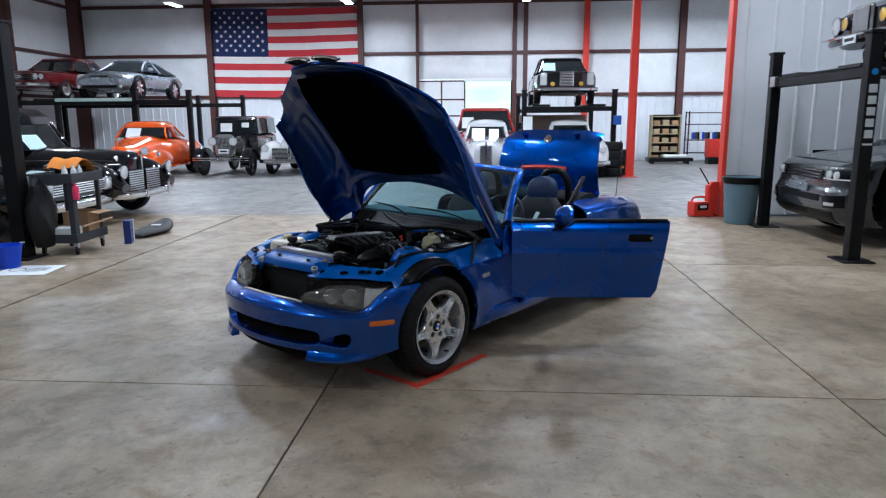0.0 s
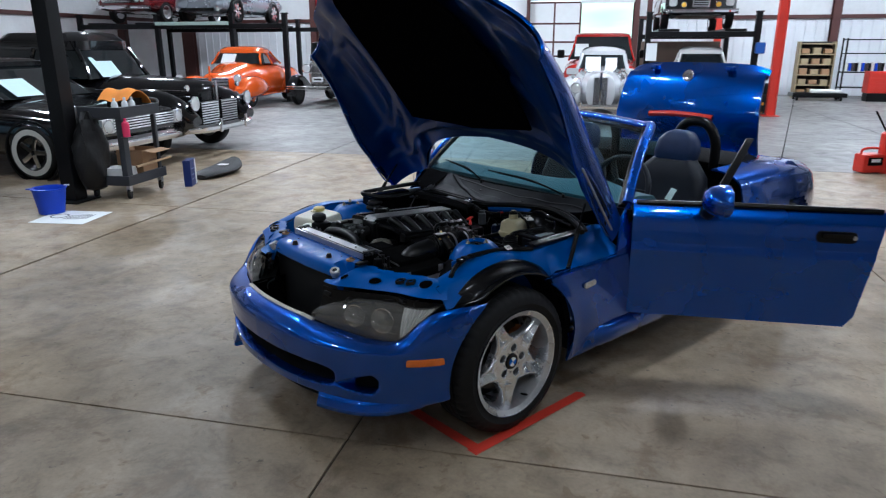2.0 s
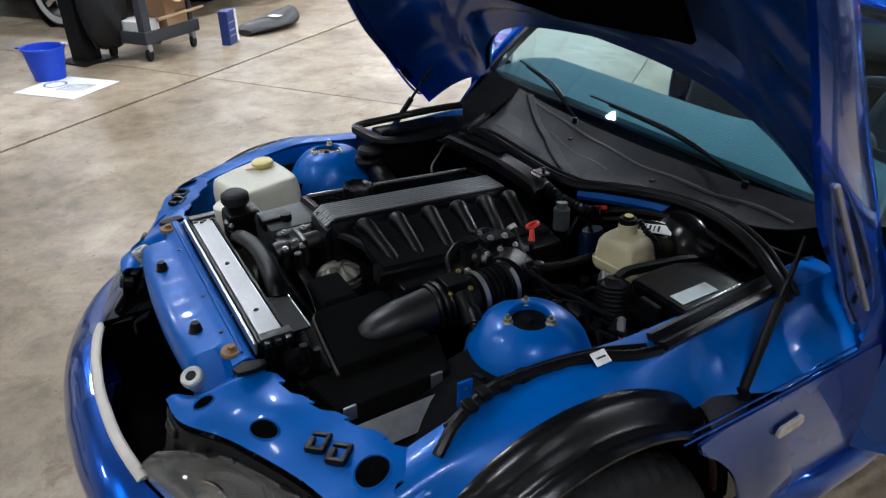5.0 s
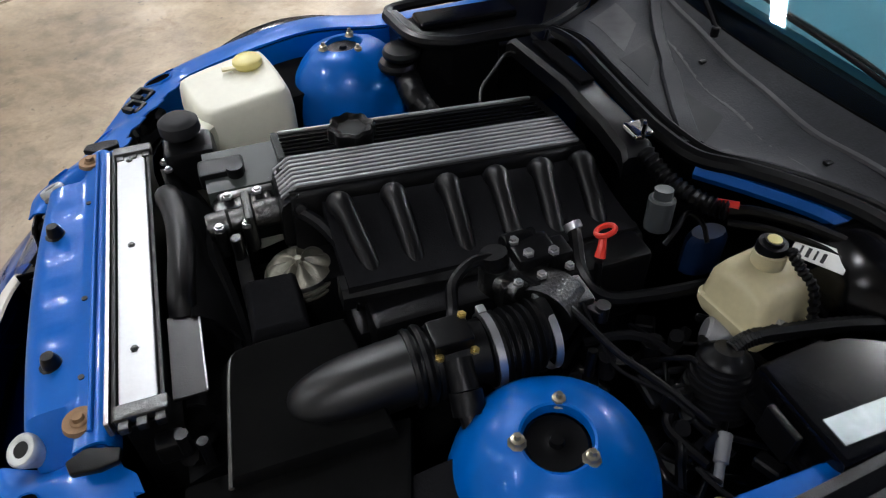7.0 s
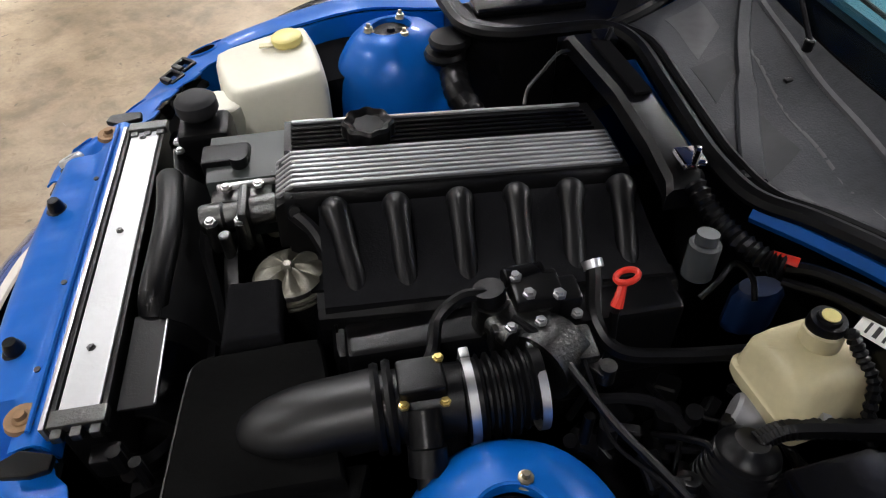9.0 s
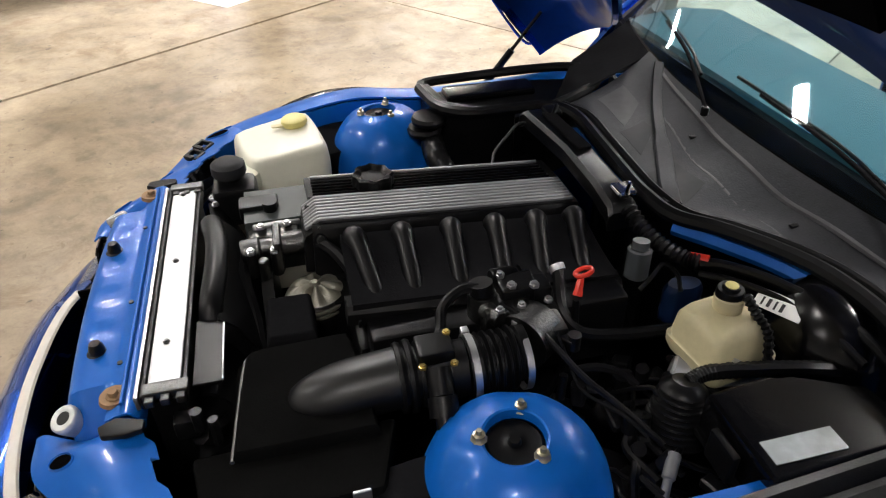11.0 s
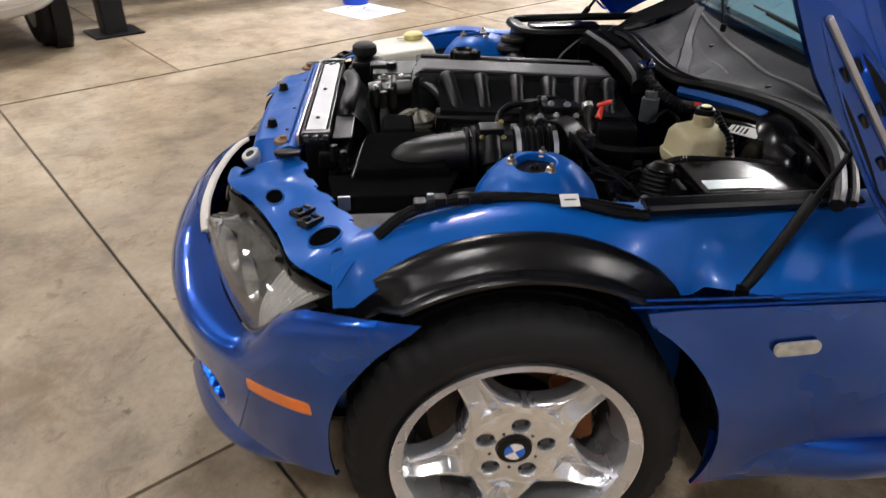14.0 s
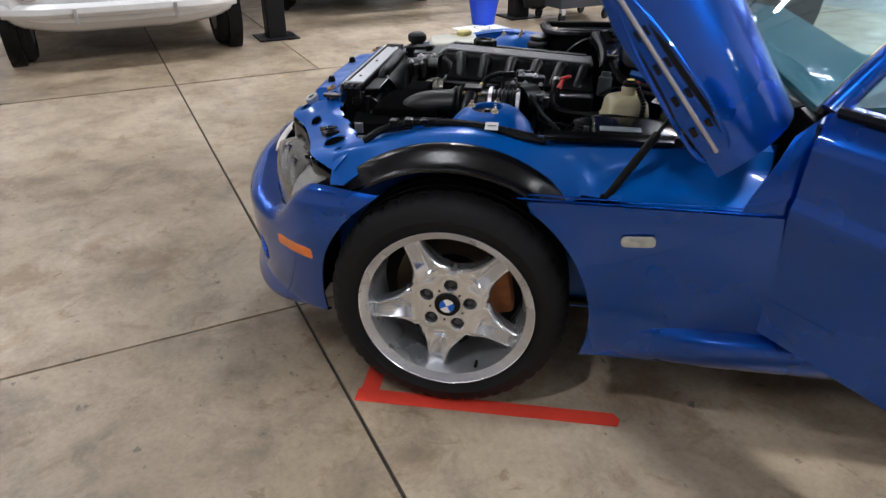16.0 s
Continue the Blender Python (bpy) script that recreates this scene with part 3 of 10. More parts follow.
def plan(s):
    """The nose in plan: s from -1 (right arch) over 0 (middle) to 1 (left arch); place and outward direction."""
    d = abs(s) * plan_len[-1]
    i = min(max(k for k in range(len(plan_len)) if plan_len[k] <= d), len(plan_len) - 2)
    k = (d - plan_len[i]) / (plan_len[i + 1] - plan_len[i])
    p = plan_half[i].lerp(plan_half[i + 1], k)
    t = (plan_half[i + 1] - plan_half[i]).normalized()
    n = Vector((t.y, -t.x, 0))
    f = 1 if s >= 0 else -1
    return Vector((p.x, p.y * f, 0)), Vector((n.x, n.y * f, 0))


b_top = table([(0, 0.52), (0.22, 0.515), (0.3, 0.502), (0.5, 0.484), (0.62, 0.480), (0.675, 0.487), (0.715, 0.512), (0.765, 0.568), (0.82, 0.602), (1, 0.612)])
b_in = table([(0, 0.075), (0.26, 0.080), (0.38, 0.088), (0.55, 0.072), (0.66, 0.050), (0.74, 0.044), (0.8, 0.040), (0.9, 0.028), (1, 0.012)])
b_bot = table([(0, 0.243), (0.5, 0.243), (0.65, 0.238), (0.8, 0.230), (1, 0.252)])
b_end = table([(0.18, 0.85), (0.25, 0.845), (0.31, 0.84), (0.40, 0.85), (0.47, 0.875), (0.55, 0.93), (0.612, 1.0)])


def ease(k):
    k = max(0.0, min(1.0, k))
    return k * k * (3 - 2 * k)


def bumper_z(a, v):
    if v < 0.30:
        return lerp(b_top(a), 0.40, v / 0.30)
    return lerp(0.40, 0.25, (v - 0.30) / 0.55) if v < 0.85 else lerp(0.25, b_bot(a), (v - 0.85) / 0.15)


def bumper_recess(y, z):
    """Depth of the wide middle intake and of the teardrop duct at each side."""
    d = (abs(z - 0.330) / 0.043) ** 4 + (y / 0.420) ** 8
    deep = 0.085 * ease((1.22 - d ** 0.25) / 0.30)
    k = (y - 0.445) / 0.168
    if 0 < k < 1:
        half = 0.043 * min(1, 1.2 * k) ** 0.75 * (math.sqrt(max(0, 1 - ((k - 0.76) / 0.24) ** 2)) if k > 0.76 else 1)
        deep = max(deep, 0.085 * min(1, 1.25 * k) ** 0.8 * ease((half - abs(z - lerp(0.303, 0.327, k))) / 0.010 + 0.4))
    return deep


def bumper_pt(s, v):
    a = abs(s)
    top, z = b_top(a), bumper_z(a, v)
    p, n = plan(s * (1 - (1 - b_end(z)) * a**4))
    if z > 0.452:
        x_ = (z - 0.452) / (top - 0.452)
        out = -b_in(a) * lerp(x_ * x_, 1 - math.sqrt(max(0, 1 - x_ * x_)), 0.75)
    else:
        out = -(0.016 - 0.004 * ease((a - 0.4) / 0.2)) * ((0.452 - z) / 0.2) ** 1.4
    if v > 0.85:
        out -= (0.04 - 0.03 * ease((a - 0.4) / 0.15)) * ((v - 0.85) / 0.15) ** 2.5
    return p + n * (out - bumper_recess(abs(p.y), z)) + Vector((0, 0, z))


bumper = part("front_bumper", sheet(bm_new(), bumper_pt, 440, 92, 0.005, u=(-1, 1)), BLUE, car)
part("air_intake", sheet(bm_new(), lambda s, v: plan(s)[0] - plan(s)[1] * 0.052 + Vector((0, 0, lerp(0.392, 0.272, v))), 60, 4, 0.004, u=(-0.42, 0.42)), DULL, bumper, "black air intake")
part("under_valance", sheet(bm_new(), lambda s, v: plan(s)[0] - plan(s)[1] * (0.05 + 0.03 * v) + Vector((0, 0, lerp(0.262, 0.185, v))), 60, 4, 0.004, u=(-0.75, 0.75)), DULL, bumper, "black plastic under-valance")
for f in (1, -1):
    part("air_duct_end", sheet(bm_new(), lambda u, v: plan(f * lerp(0.475, 0.60, u))[0] - plan(f * lerp(0.475, 0.60, u))[1] * 0.056 + Vector((0, 0, lerp(0.37, 0.285, v))), 10, 4, 0.003), DULL, bumper, "black side duct")
    rows = []
    for k in np.linspace(0, 1, 25):
        k = float(k)
        p, n = plan(f * lerp(0.345, 0.765, k))
        w = 1 - 0.95 * max(0, (k - 0.45) / 0.55) ** 1.3
        up = 0.045 * k ** 3.5
        rows.append([p + n * o + Vector((0, 0, z + up)) for o, z in ((-0.045, 0.262), (-0.028, 0.258), (-0.014 + 0.006 * w, 0.243), (-0.014 + 0.014 * w, 0.222), (-0.015 + 0.022 * w, 0.207), (-0.016 + 0.025 * w, 0.199), (-0.018 + 0.025 * w, 0.190), (-0.022 + 0.020 * w, 0.185), (-0.045, 0.187))])
    part("splitter", loft(bm_new(), rows), BLUE, bumper, "blue corner splitter")
    bm = bm_new()
    sheet(bm, lambda u, v: plan(f * lerp(0.682, 0.826, u))[0] + plan(f * lerp(0.682, 0.826, u))[1] * (0.006 - 0.005 * abs(2 * v - 1) ** 6 - 0.004 * abs(2 * u - 1) ** 12) + Vector((0, 0, lerp(0.440, 0.402, v))), 16, 8, -0.012)
    mk = part("side_marker", bm, ORANGE, bumper, "amber side marker lamp")
    part("marker_bezel", tube(bm_new(), [plan(f * lerp(0.680, 0.828, u))[0] + plan(f * lerp(0.680, 0.828, u))[1] * 0.001 + Vector((0, 0, z)) for u, z in ((0, 0.402), (0, 0.440), (0.33, 0.442), (0.67, 0.442), (1, 0.440), (1, 0.402), (0.67, 0.400), (0.33, 0.400), (0, 0.402))], 0.002, 6, 3), BLACK, mk)
# weather strip along the nose opening
bm = bm_new()
tube(bm, [bumper_pt(s, 0.0) + Vector((0, 0, 0.006)) for s in np.linspace(-0.27, 0.27, 12)], 0.011, 8, 3, flat=0.5)
part("trim_strip", bm, material("pale_edge_seal", (0.62, 0.58, 0.52), 0.5), bumper, "pale weathered edge seal")

# headlamps
def edge_at(y):
    """The bumper's upper edge at a distance from the midline."""
    lo, hi = 0.0, 0.95
    for _ in range(30):
        mid_ = (lo + hi) / 2
        lo, hi = (mid_, hi) if bumper_pt(mid_, 0.0).y < y else (lo, mid_)
    return bumper_pt(lo, 0.0)


lamp_low = [edge_at(y) + Vector((-0.003, -0.001, dz)) for y, dz in ((0.262, 0.004), (0.385, 0.003), (0.515, 0.003), (0.620, 0.004), (0.683, 0.010))]
lamp_top = [Vector(p) for p in ((0.600, 0.262, 0.552), (0.520, 0.360, 0.596), (0.470, 0.448, 0.606), (0.410, 0.565, 0.613), (0.318, 0.696, 0.615))]
low_c, top_c = smooth_path(lamp_low, 6), smooth_path(lamp_top, 6)


def lamp_pt(u, v, deep=0.0):
    k = u * (len(low_c) - 1)
    i = min(int(k), len(low_c) - 2)
    a, b = low_c[i].lerp(low_c[i + 1], k - i), top_c[i].lerp(top_c[i + 1], k - i)
    t = (low_c[min(i + 1, len(low_c) - 1)] - low_c[i]).normalized()
    n = Vector((-t.y, t.x, 0)).normalized()
    if n.x < 0:
        n = -n
    n = (n + Vector((0, 0, 0.45))).normalized()
    return a.lerp(b, v) + n * (0.040 * math.sin(math.pi * v) * math.sin(math.pi * min(1, 0.12 + u * 0.88)) - deep)


GREYLAMP = material("lamp_bezel", (0.022, 0.023, 0.025), 0.4, 0.2, vary=0.25, scale=30)
REFLECT = material("lamp_reflector", (0.75, 0.75, 0.76), 0.12, 1.0, vary=0.06, scale=30, bump=0.25, bump_scale=60)
INDICATOR = material("pale_indicator", (0.86, 0.85, 0.81), 0.25, 0.1, vary=0.25, scale=25, fine=90, coat=0.6)
for f in (1, -1):
    fx = (lambda b: b) if f == 1 else mirrored
    lamp = part("headlamp", fx(sheet(bm_new(), lambda u, v: lamp_pt(u, v, 0.075), 24, 8, 0.004)), GREYLAMP, car, "headlamp with slightly hazed lens")
    bm = bm_new()
    for u0, u1, v0, v1 in ((0, 1, 0, 0.03), (0, 1, 0.97, 1)):
        sheet(bm, lambda u, v: lamp_pt(u, v0 + v * (v1 - v0), 0.002), 24, 1, 0.07)
    part("rim", fx(bm), GREYLAMP, lamp)
    for u, r in ((0.38, 0.042), (0.62, 0.046)):
        c = lamp_pt(u, 0.5, 0.03)
        m = frame_to(c, c + Vector((0.8, 0.45, 0.12)))
        part("reflector", fx(lathe(bm_new(), [(0.012, -0.035), (r * 0.6, -0.022), (r * 0.9, -0.004), (r, 0.004), (r * 1.06, 0.004), (r * 1.02, -0.004), (r * 0.6, -0.03), (0.012, -0.04)], m, 24)), REFLECT, lamp)
        part("bulb_lens", fx(lathe(bm_new(), [(0, 0.004), (r * 0.4, 0.001), (r * 0.62, -0.008), (r * 0.62, -0.014), (0, -0.014)], m, 20)), LENS, lamp)
    part("corner_reflector", fx(sheet(bm_new(), lambda u, v: lamp_pt(lerp(0.78, 0.99, u), lerp(0.04, 0.96, v), 0.009 + 0.003 * math.sin(52 * u)), 40, 8, 0.003)), INDICATOR, lamp, "silver indicator reflector")
    crumple = random.Random(4)
    pts = [Vector(lamp_pt(k / 13, 1.0, 0.012)) + Vector((-0.020 + crumple.uniform(-0.006, 0.006), -0.010, crumple.uniform(-0.006, 0.008))) for k in range(1, 13)]
    bm = tube(bm_new(), pts, 0.015, 9, 4)
    for v in bm.verts:
        v.co += Vector([crumple.uniform(-0.0045, 0.0045) for _ in range(3)])
    part("lamp_gasket", fx(bm), BLACK, lamp, "crumpled black trim behind the lens")
    part("lens", fx(sheet(bm_new(), lambda u, v: lamp_pt(u, v), 28, 12, 0.003)), LENS, lamp, "clear hazed plastic lens")

# body side between wing, bonnet hinge and windscreen pillar
for f in (1, -1):
    fx = (lambda b: b) if f == 1 else mirrored
    part("cowl_side", fx(sheet(bm_new(), lambda u, v: (lerp(lerp(-0.655, -0.745, v), -0.808, u), 0.797 - 0.052 * v ** 1.4, lerp(0.632, lerp(0.80, 0.862, u), v)), 8, 12, 0.01)), BLUE, car)

# front wing behind the wheel, sill, and inner structure on both sides
ARCH = 0.36


def wing_pt(u, v):
    z = lerp(0.205, 0.632, v)
    dz = max(-ARCH, min(ARCH, z - HUB))
    xa = -math.sqrt(max(0.0, ARCH * ARCH - dz * dz))
    x = lerp(min(xa, -0.19), -0.778, u)
    y = 0.803 - 0.02 * max(0, (0.45 - z) / 0.25) ** 2 + 0.012 * math.sin(math.pi * v)
    y += 0.006 * max(0, 1 - abs(u) / 0.12)
    return (x, y, z)


def sill_pt(u, v):
    x = lerp(-0.365, -2.10, u)
    a = math.pi * (v - 0.5)
    return (x, 0.772 + 0.068 * math.cos(a) * min(1, (u + 0.02) * 6), 0.268 + 0.066 * math.sin(a) + 0.01 * math.cos(a))


def inner_pt(u, v):
    """Inner wing: the flange along the bay, falling outwards to the wing's cut line."""
    x = lerp(0.31, -0.735, u)
    yi, zi = 0.605, flange_z(x) + 0.002
    arch = HUB + math.sqrt(max(0, 0.40**2 - x * x)) if abs(x) < 0.36 else 0
    if x > -0.30:
        yo, zo = 0.715, max(arch, 0.60)
    else:
        k = min(1, (-0.30 - x) / 0.12)
        yo, zo = lerp(0.715, 0.792, k), lerp(0.62, 0.634, k)
    k = max(0, (v - 0.45) / 0.55)
    if v < 0.45:
        return (x, lerp(yi, 0.665, v / 0.45), zi + 0.004 * math.sin(v * 7))
    bend = 1.2 if x > -0.26 else lerp(1.2, 0.42, min(1, (-0.26 - x) / 0.10))
    press = 0.006 * math.sin(26 * x) * math.sin(math.pi * k) if x < -0.36 else 0
    return (x, lerp(0.665, yo, k), lerp(zi, zo, k ** bend) + press)


flange_z = table([(-0.75, 0.73), (-0.54, 0.725), (-0.36, 0.716), (-0.22, 0.715), (-0.15, 0.72), (-0.02, 0.733), (0.11, 0.715), (0.225, 0.688), (0.31, 0.662)])


def liner_pt(u, v):
    a = lerp(radians(8), radians(172), u)
    r = lerp(0.408, 0.366, v) + 0.013 * math.sin(v * math.pi * 2.5)
    out = min(1, max(0, (math.sin(a) - 0.78) / 0.08))
    return (r * math.cos(a), lerp(0.69, lerp(0.735 if math.cos(a) > 0 else 0.772, 0.795, out), v), HUB + r * math.sin(a))


for f in (1, -1):
    fx = (lambda b: b) if f == 1 else mirrored
    wing = part("front_wing", fx(sheet(bm_new(), wing_pt, 26, 18, 0.008)), BLUE, car)
    for zz, yy in ((0.6335, 0.7965), (0.6400, 0.7870)):
        part("wing_lip", fx(tube(bm_new(), [(-0.165 - 0.02 * (zz > 0.64), yy - 0.004, zz), (-0.35, yy, zz + 0.001), (-0.55, yy + 0.001, zz + 0.002), (-0.77, yy, zz + 0.002)], 0.0028, 6, 4)), BLUE, wing)
    bm = bm_new()
    rep = prism(bm, rounded(0.078, 0.027, 0.011), 0, 0.009, Matrix.Translation((-0.447, 0.812, 0.556)) @ pose(0, 0, 0, -90, 4, 0), 0.003)
    part("side_repeater", fx(bm), material("clear_repeater", (0.46, 0.45, 0.39), 0.12, vary=0.25, scale=60, coat=1.0), wing, "clear side indicator lens")
    part("sill", fx(sheet(bm_new(), sill_pt, 40, 14, 0.01)), BLUE, car, "flared blue side skirt")
    inner = part("inner_wing", fx(sheet(bm_new(), inner_pt, 60, 14, 0.006)), BAY, car, "blue inner wing of the engine bay")
    part("arch_liner", fx(sheet(bm_new(), liner_pt, 44, 10, 0.006)), material("arch_liner_plastic", (0.005, 0.005, 0.0058), 0.24, vary=0.3, scale=8, fine=120, bump=0.1, spec=0.45) if f == 1 else bpy.data.materials["arch_liner_plastic"], car, "black plastic wheel arch liner")
    # dark shell of the wheel house
    part("wheel_house", fx(sheet(bm_new(), lambda u, v: (0.374 * math.cos(lerp(radians(-9), radians(189), u)), lerp(0.44, 0.735 if u < 0.5 else 0.772, v), HUB + 0.374 * math.sin(lerp(radians(-9), radians(189), u))), 40, 4, 0.004)), DULL, car)
    part("wheel_house_wall", fx(sheet(bm_new(), lambda u, v: (0.374 * v * math.cos(2 * math.pi * u), 0.445, HUB + 0.374 * max(-0.16, v * math.sin(2 * math.pi * u))), 36, 4, 0.004)), DULL, car)
    # wall of the bay below the flange
    part("bay_wall", fx(sheet(bm_new(), lambda u, v: (lerp(0.34, -0.76, u), 0.60 - 0.02 * v, lerp(flange_z(lerp(0.34, -0.76, u)), 0.22, v)), 30, 8, 0.006)), BAY, car)
    # strut tower
    bm = lathe(bm_new(), [(0.152, -0.30), (0.148, -0.20), (0.143, -0.145), (0.138, -0.105), (0.131, -0.074), (0.121, -0.049), (0.107, -0.030), (0.090, -0.016), (0.072, -0.008), (0.057, -0.004), (0.047, -0.001), (0.0425, 0.001), (0.0395, 0.0), (0.0385, -0.004), (0.0375, -0.014)], Matrix(), 60)
    for v in bm.verts:
        r, a = math.hypot(v.co.x, v.co.y), math.atan2(v.co.y, v.co.x)
        if r > 0.06:
            slim = 1 - 0.07 * ease((r - 0.06) / 0.05)
            v.co.x, v.co.y, v.co.z = v.co.x * slim, v.co.y * slim, v.co.z - 0.006 * ease((r - 0.06) / 0.04)
        v.co.z -= 0.007 * max(0, math.cos(3 * a - 0.6)) ** 6 * ease((r - 0.052) / 0.03) * ease((0.135 - r) / 0.04)
    bm = moved(bm, Matrix.Translation((-0.060, 0.492, 0.753)) @ pose(0, 0, 0, -3, 4, 0))
    tower = part("strut_tower", fx(bm), BAY, car, "blue suspension strut tower")
    part("strut_mount", fx(lathe(bm_new(), [(0, -0.004), (0.007, -0.004), (0.009, -0.010), (0.020, -0.012), (0.034, -0.010), (0.0385, -0.014), (0, -0.018)], Matrix.Translation((-0.060, 0.492, 0.753)), 24)), BLACK, tower)
    for bx, by in ((-0.017, 0.482), (-0.083, 0.526), (-0.082, 0.450)):
        bm = bm_new()
        lathe(bm, [(0, 0.014), (0.0035, 0.014), (0.0042, 0.007), (0.008, 0.006), (0.0085, 0.001), (0.011, -0.002), (0, -0.003)], Matrix.Translation((bx, by, 0.753)), 8)
        part("nut", fx(bm), material("brass_nut", (0.42, 0.38, 0.28), 0.4, 0.9) if f == 1 and bx > -0.05 else bpy.data.materials["brass_nut"], tower)

# bay floor and firewall, so that nothing shows through
part("undertray", sheet(bm_new(), lambda u, v: (lerp(0.48, -0.8, u), lerp(-0.61, 0.61, v), 0.24), 6, 6, 0.01), BLACK, car)
part("firewall", sheet(bm_new(), lambda u, v: (-0.60 - 0.12 * abs(2 * v - 1), lerp(-0.62, 0.62, v), lerp(0.25, 0.74, u)), 8, 16, 0.01), BLACK, car)
part("body_shell", sheet(bm_new(), lambda u, v: (-0.80, lerp(-0.77, 0.77, v), lerp(0.22, 0.83, u)), 8, 16, 0.02), BLACK, car)

# ---- bonnet: made shut, then swung up on its rear hinges ----
HINGE, SWING = Vector((-0.743, 0, 0.83)), 56.2
OPEN = Matrix.Translation(HINGE) @ Matrix.Rotation(radians(-SWING), 4, "Y") @ Matrix.Translation(-HINGE)
h_mid = table([(-0.76, 0.882), (-0.4, 0.885), (0, 0.865), (0.3, 0.815), (0.5, 0.745), (0.6, 0.690), (0.69, 0.600)])
h_drop = table([(-0.76, 0.05), (0, 0.055), (0.3, 0.08), (0.6, 0.10)])
h_front = table([(0, 0.690), (0.27, 0.650), (0.36, 0.590), (0.48, 0.520), (0.59, 0.445), (0.66, 0.400), (0.78, 0.24), (0.81, 0.20)])
h_skirt = table([(-0.75, 0.641), (-0.717, 0.639), (-0.40, 0.598), (-0.267, 0.607), (-0.133, 0.627), (0.0, 0.642), (0.12, 0.640), (0.2, 0.635), (0.26, 0.63)])
h_rear = table([(0, -0.44), (0.3, -0.47), (0.46, -0.52), (0.56, -0.60), (0.62, -0.69), (0.66, -0.73), (0.81, -0.745)])


def bonnet_pt(u, s, low=0.0):
    a, f = abs(s), (1 if s >= 0 else -1)
    if a <= 0.78:
        y = 0.66 * a / 0.78
        x = lerp(h_front(y), h_rear(y), u)
        z = h_mid(x) - h_drop(x) * (y / 0.66) ** 2
        return (x, f * y, z - low)
    th = (a - 0.78) / 0.22 * math.pi / 2
    y = 0.66 + (0.806 - 0.66) * math.sin(th)
    x = lerp(h_front(y), h_rear(y), u)
    ztop = h_mid(x) - h_drop(x)
    zlow = h_skirt(x)
    k = 1 - math.cos(th)
    return (x, f * (y - low * 0.6 * math.sin(th)), lerp(ztop, zlow, k) - low * math.cos(th))


bonnet = part("bonnet", moved(sheet(bm_new(), bonnet_pt, 60, 72, 0.012, v=(-1, 1)), OPEN), BLUE, car, "open blue bonnet, raised on its rear hinges")


def brace_pt(u, s):
    x, y, z = bonnet_pt(lerp(0.012, 0.994, u), s, 0.018)
    ay = abs(y)

    def hat(q, w):
        return ease(1.5 * (1 - abs(q) / w))
    rib = max(0.024 * hat(ay - 0.50 - 0.06 * u, 0.075), 0.016 * hat(ay - 0.705, 0.04), 0.030 * hat(u - 0.93 + 0.12 * ay, 0.05))
    if ay > 0.40:
        rib = max(rib, 0.024 * hat(u - 0.60 - 0.3 * (ay - 0.5), 0.07), 0.020 * hat(u - 0.16 + 0.1 * (ay - 0.5), 0.06), 0.030 * hat(math.hypot((u - 0.80) * 1.2, ay - 0.60), 0.12))
    edge = min(1, min(u, 1 - u) * 14) * min(1, (0.985 - abs(s)) * 12)
    return (x, y, z - rib * max(0, edge))


part("inner_frame", moved(sheet(bm_new(), brace_pt, 64, 80, 0.004, v=(-0.985, 0.985)), OPEN), material("thin_blue_undercoat", (0.002, 0.036, 0.19), 0.36, 0.3, vary=0.25, scale=4, fine=60, coat=0.6, coat_rough=0.10), bonnet, "pressed blue inner frame")


def pad_pt(u, v):
    y = lerp(-1, 1, v)
    x = lerp(0.57, -0.28, u)
    half = table([(-0.28, 0.43), (-0.1, 0.44), (0.06, 0.43), (0.3, 0.40), (0.45, 0.35), (0.57, 0.27)])(x)
    yy = y * half
    xx = x - (0.05 * (1 - abs(y)) if u > 0.9 else 0)
    return (xx, yy, h_mid(xx) - h_drop(xx) * (yy / 0.66) ** 2 - 0.076 - 0.006 * math.sin(math.pi * u) - 0.003 * math.sin(15 * u) * math.sin(11 * v))


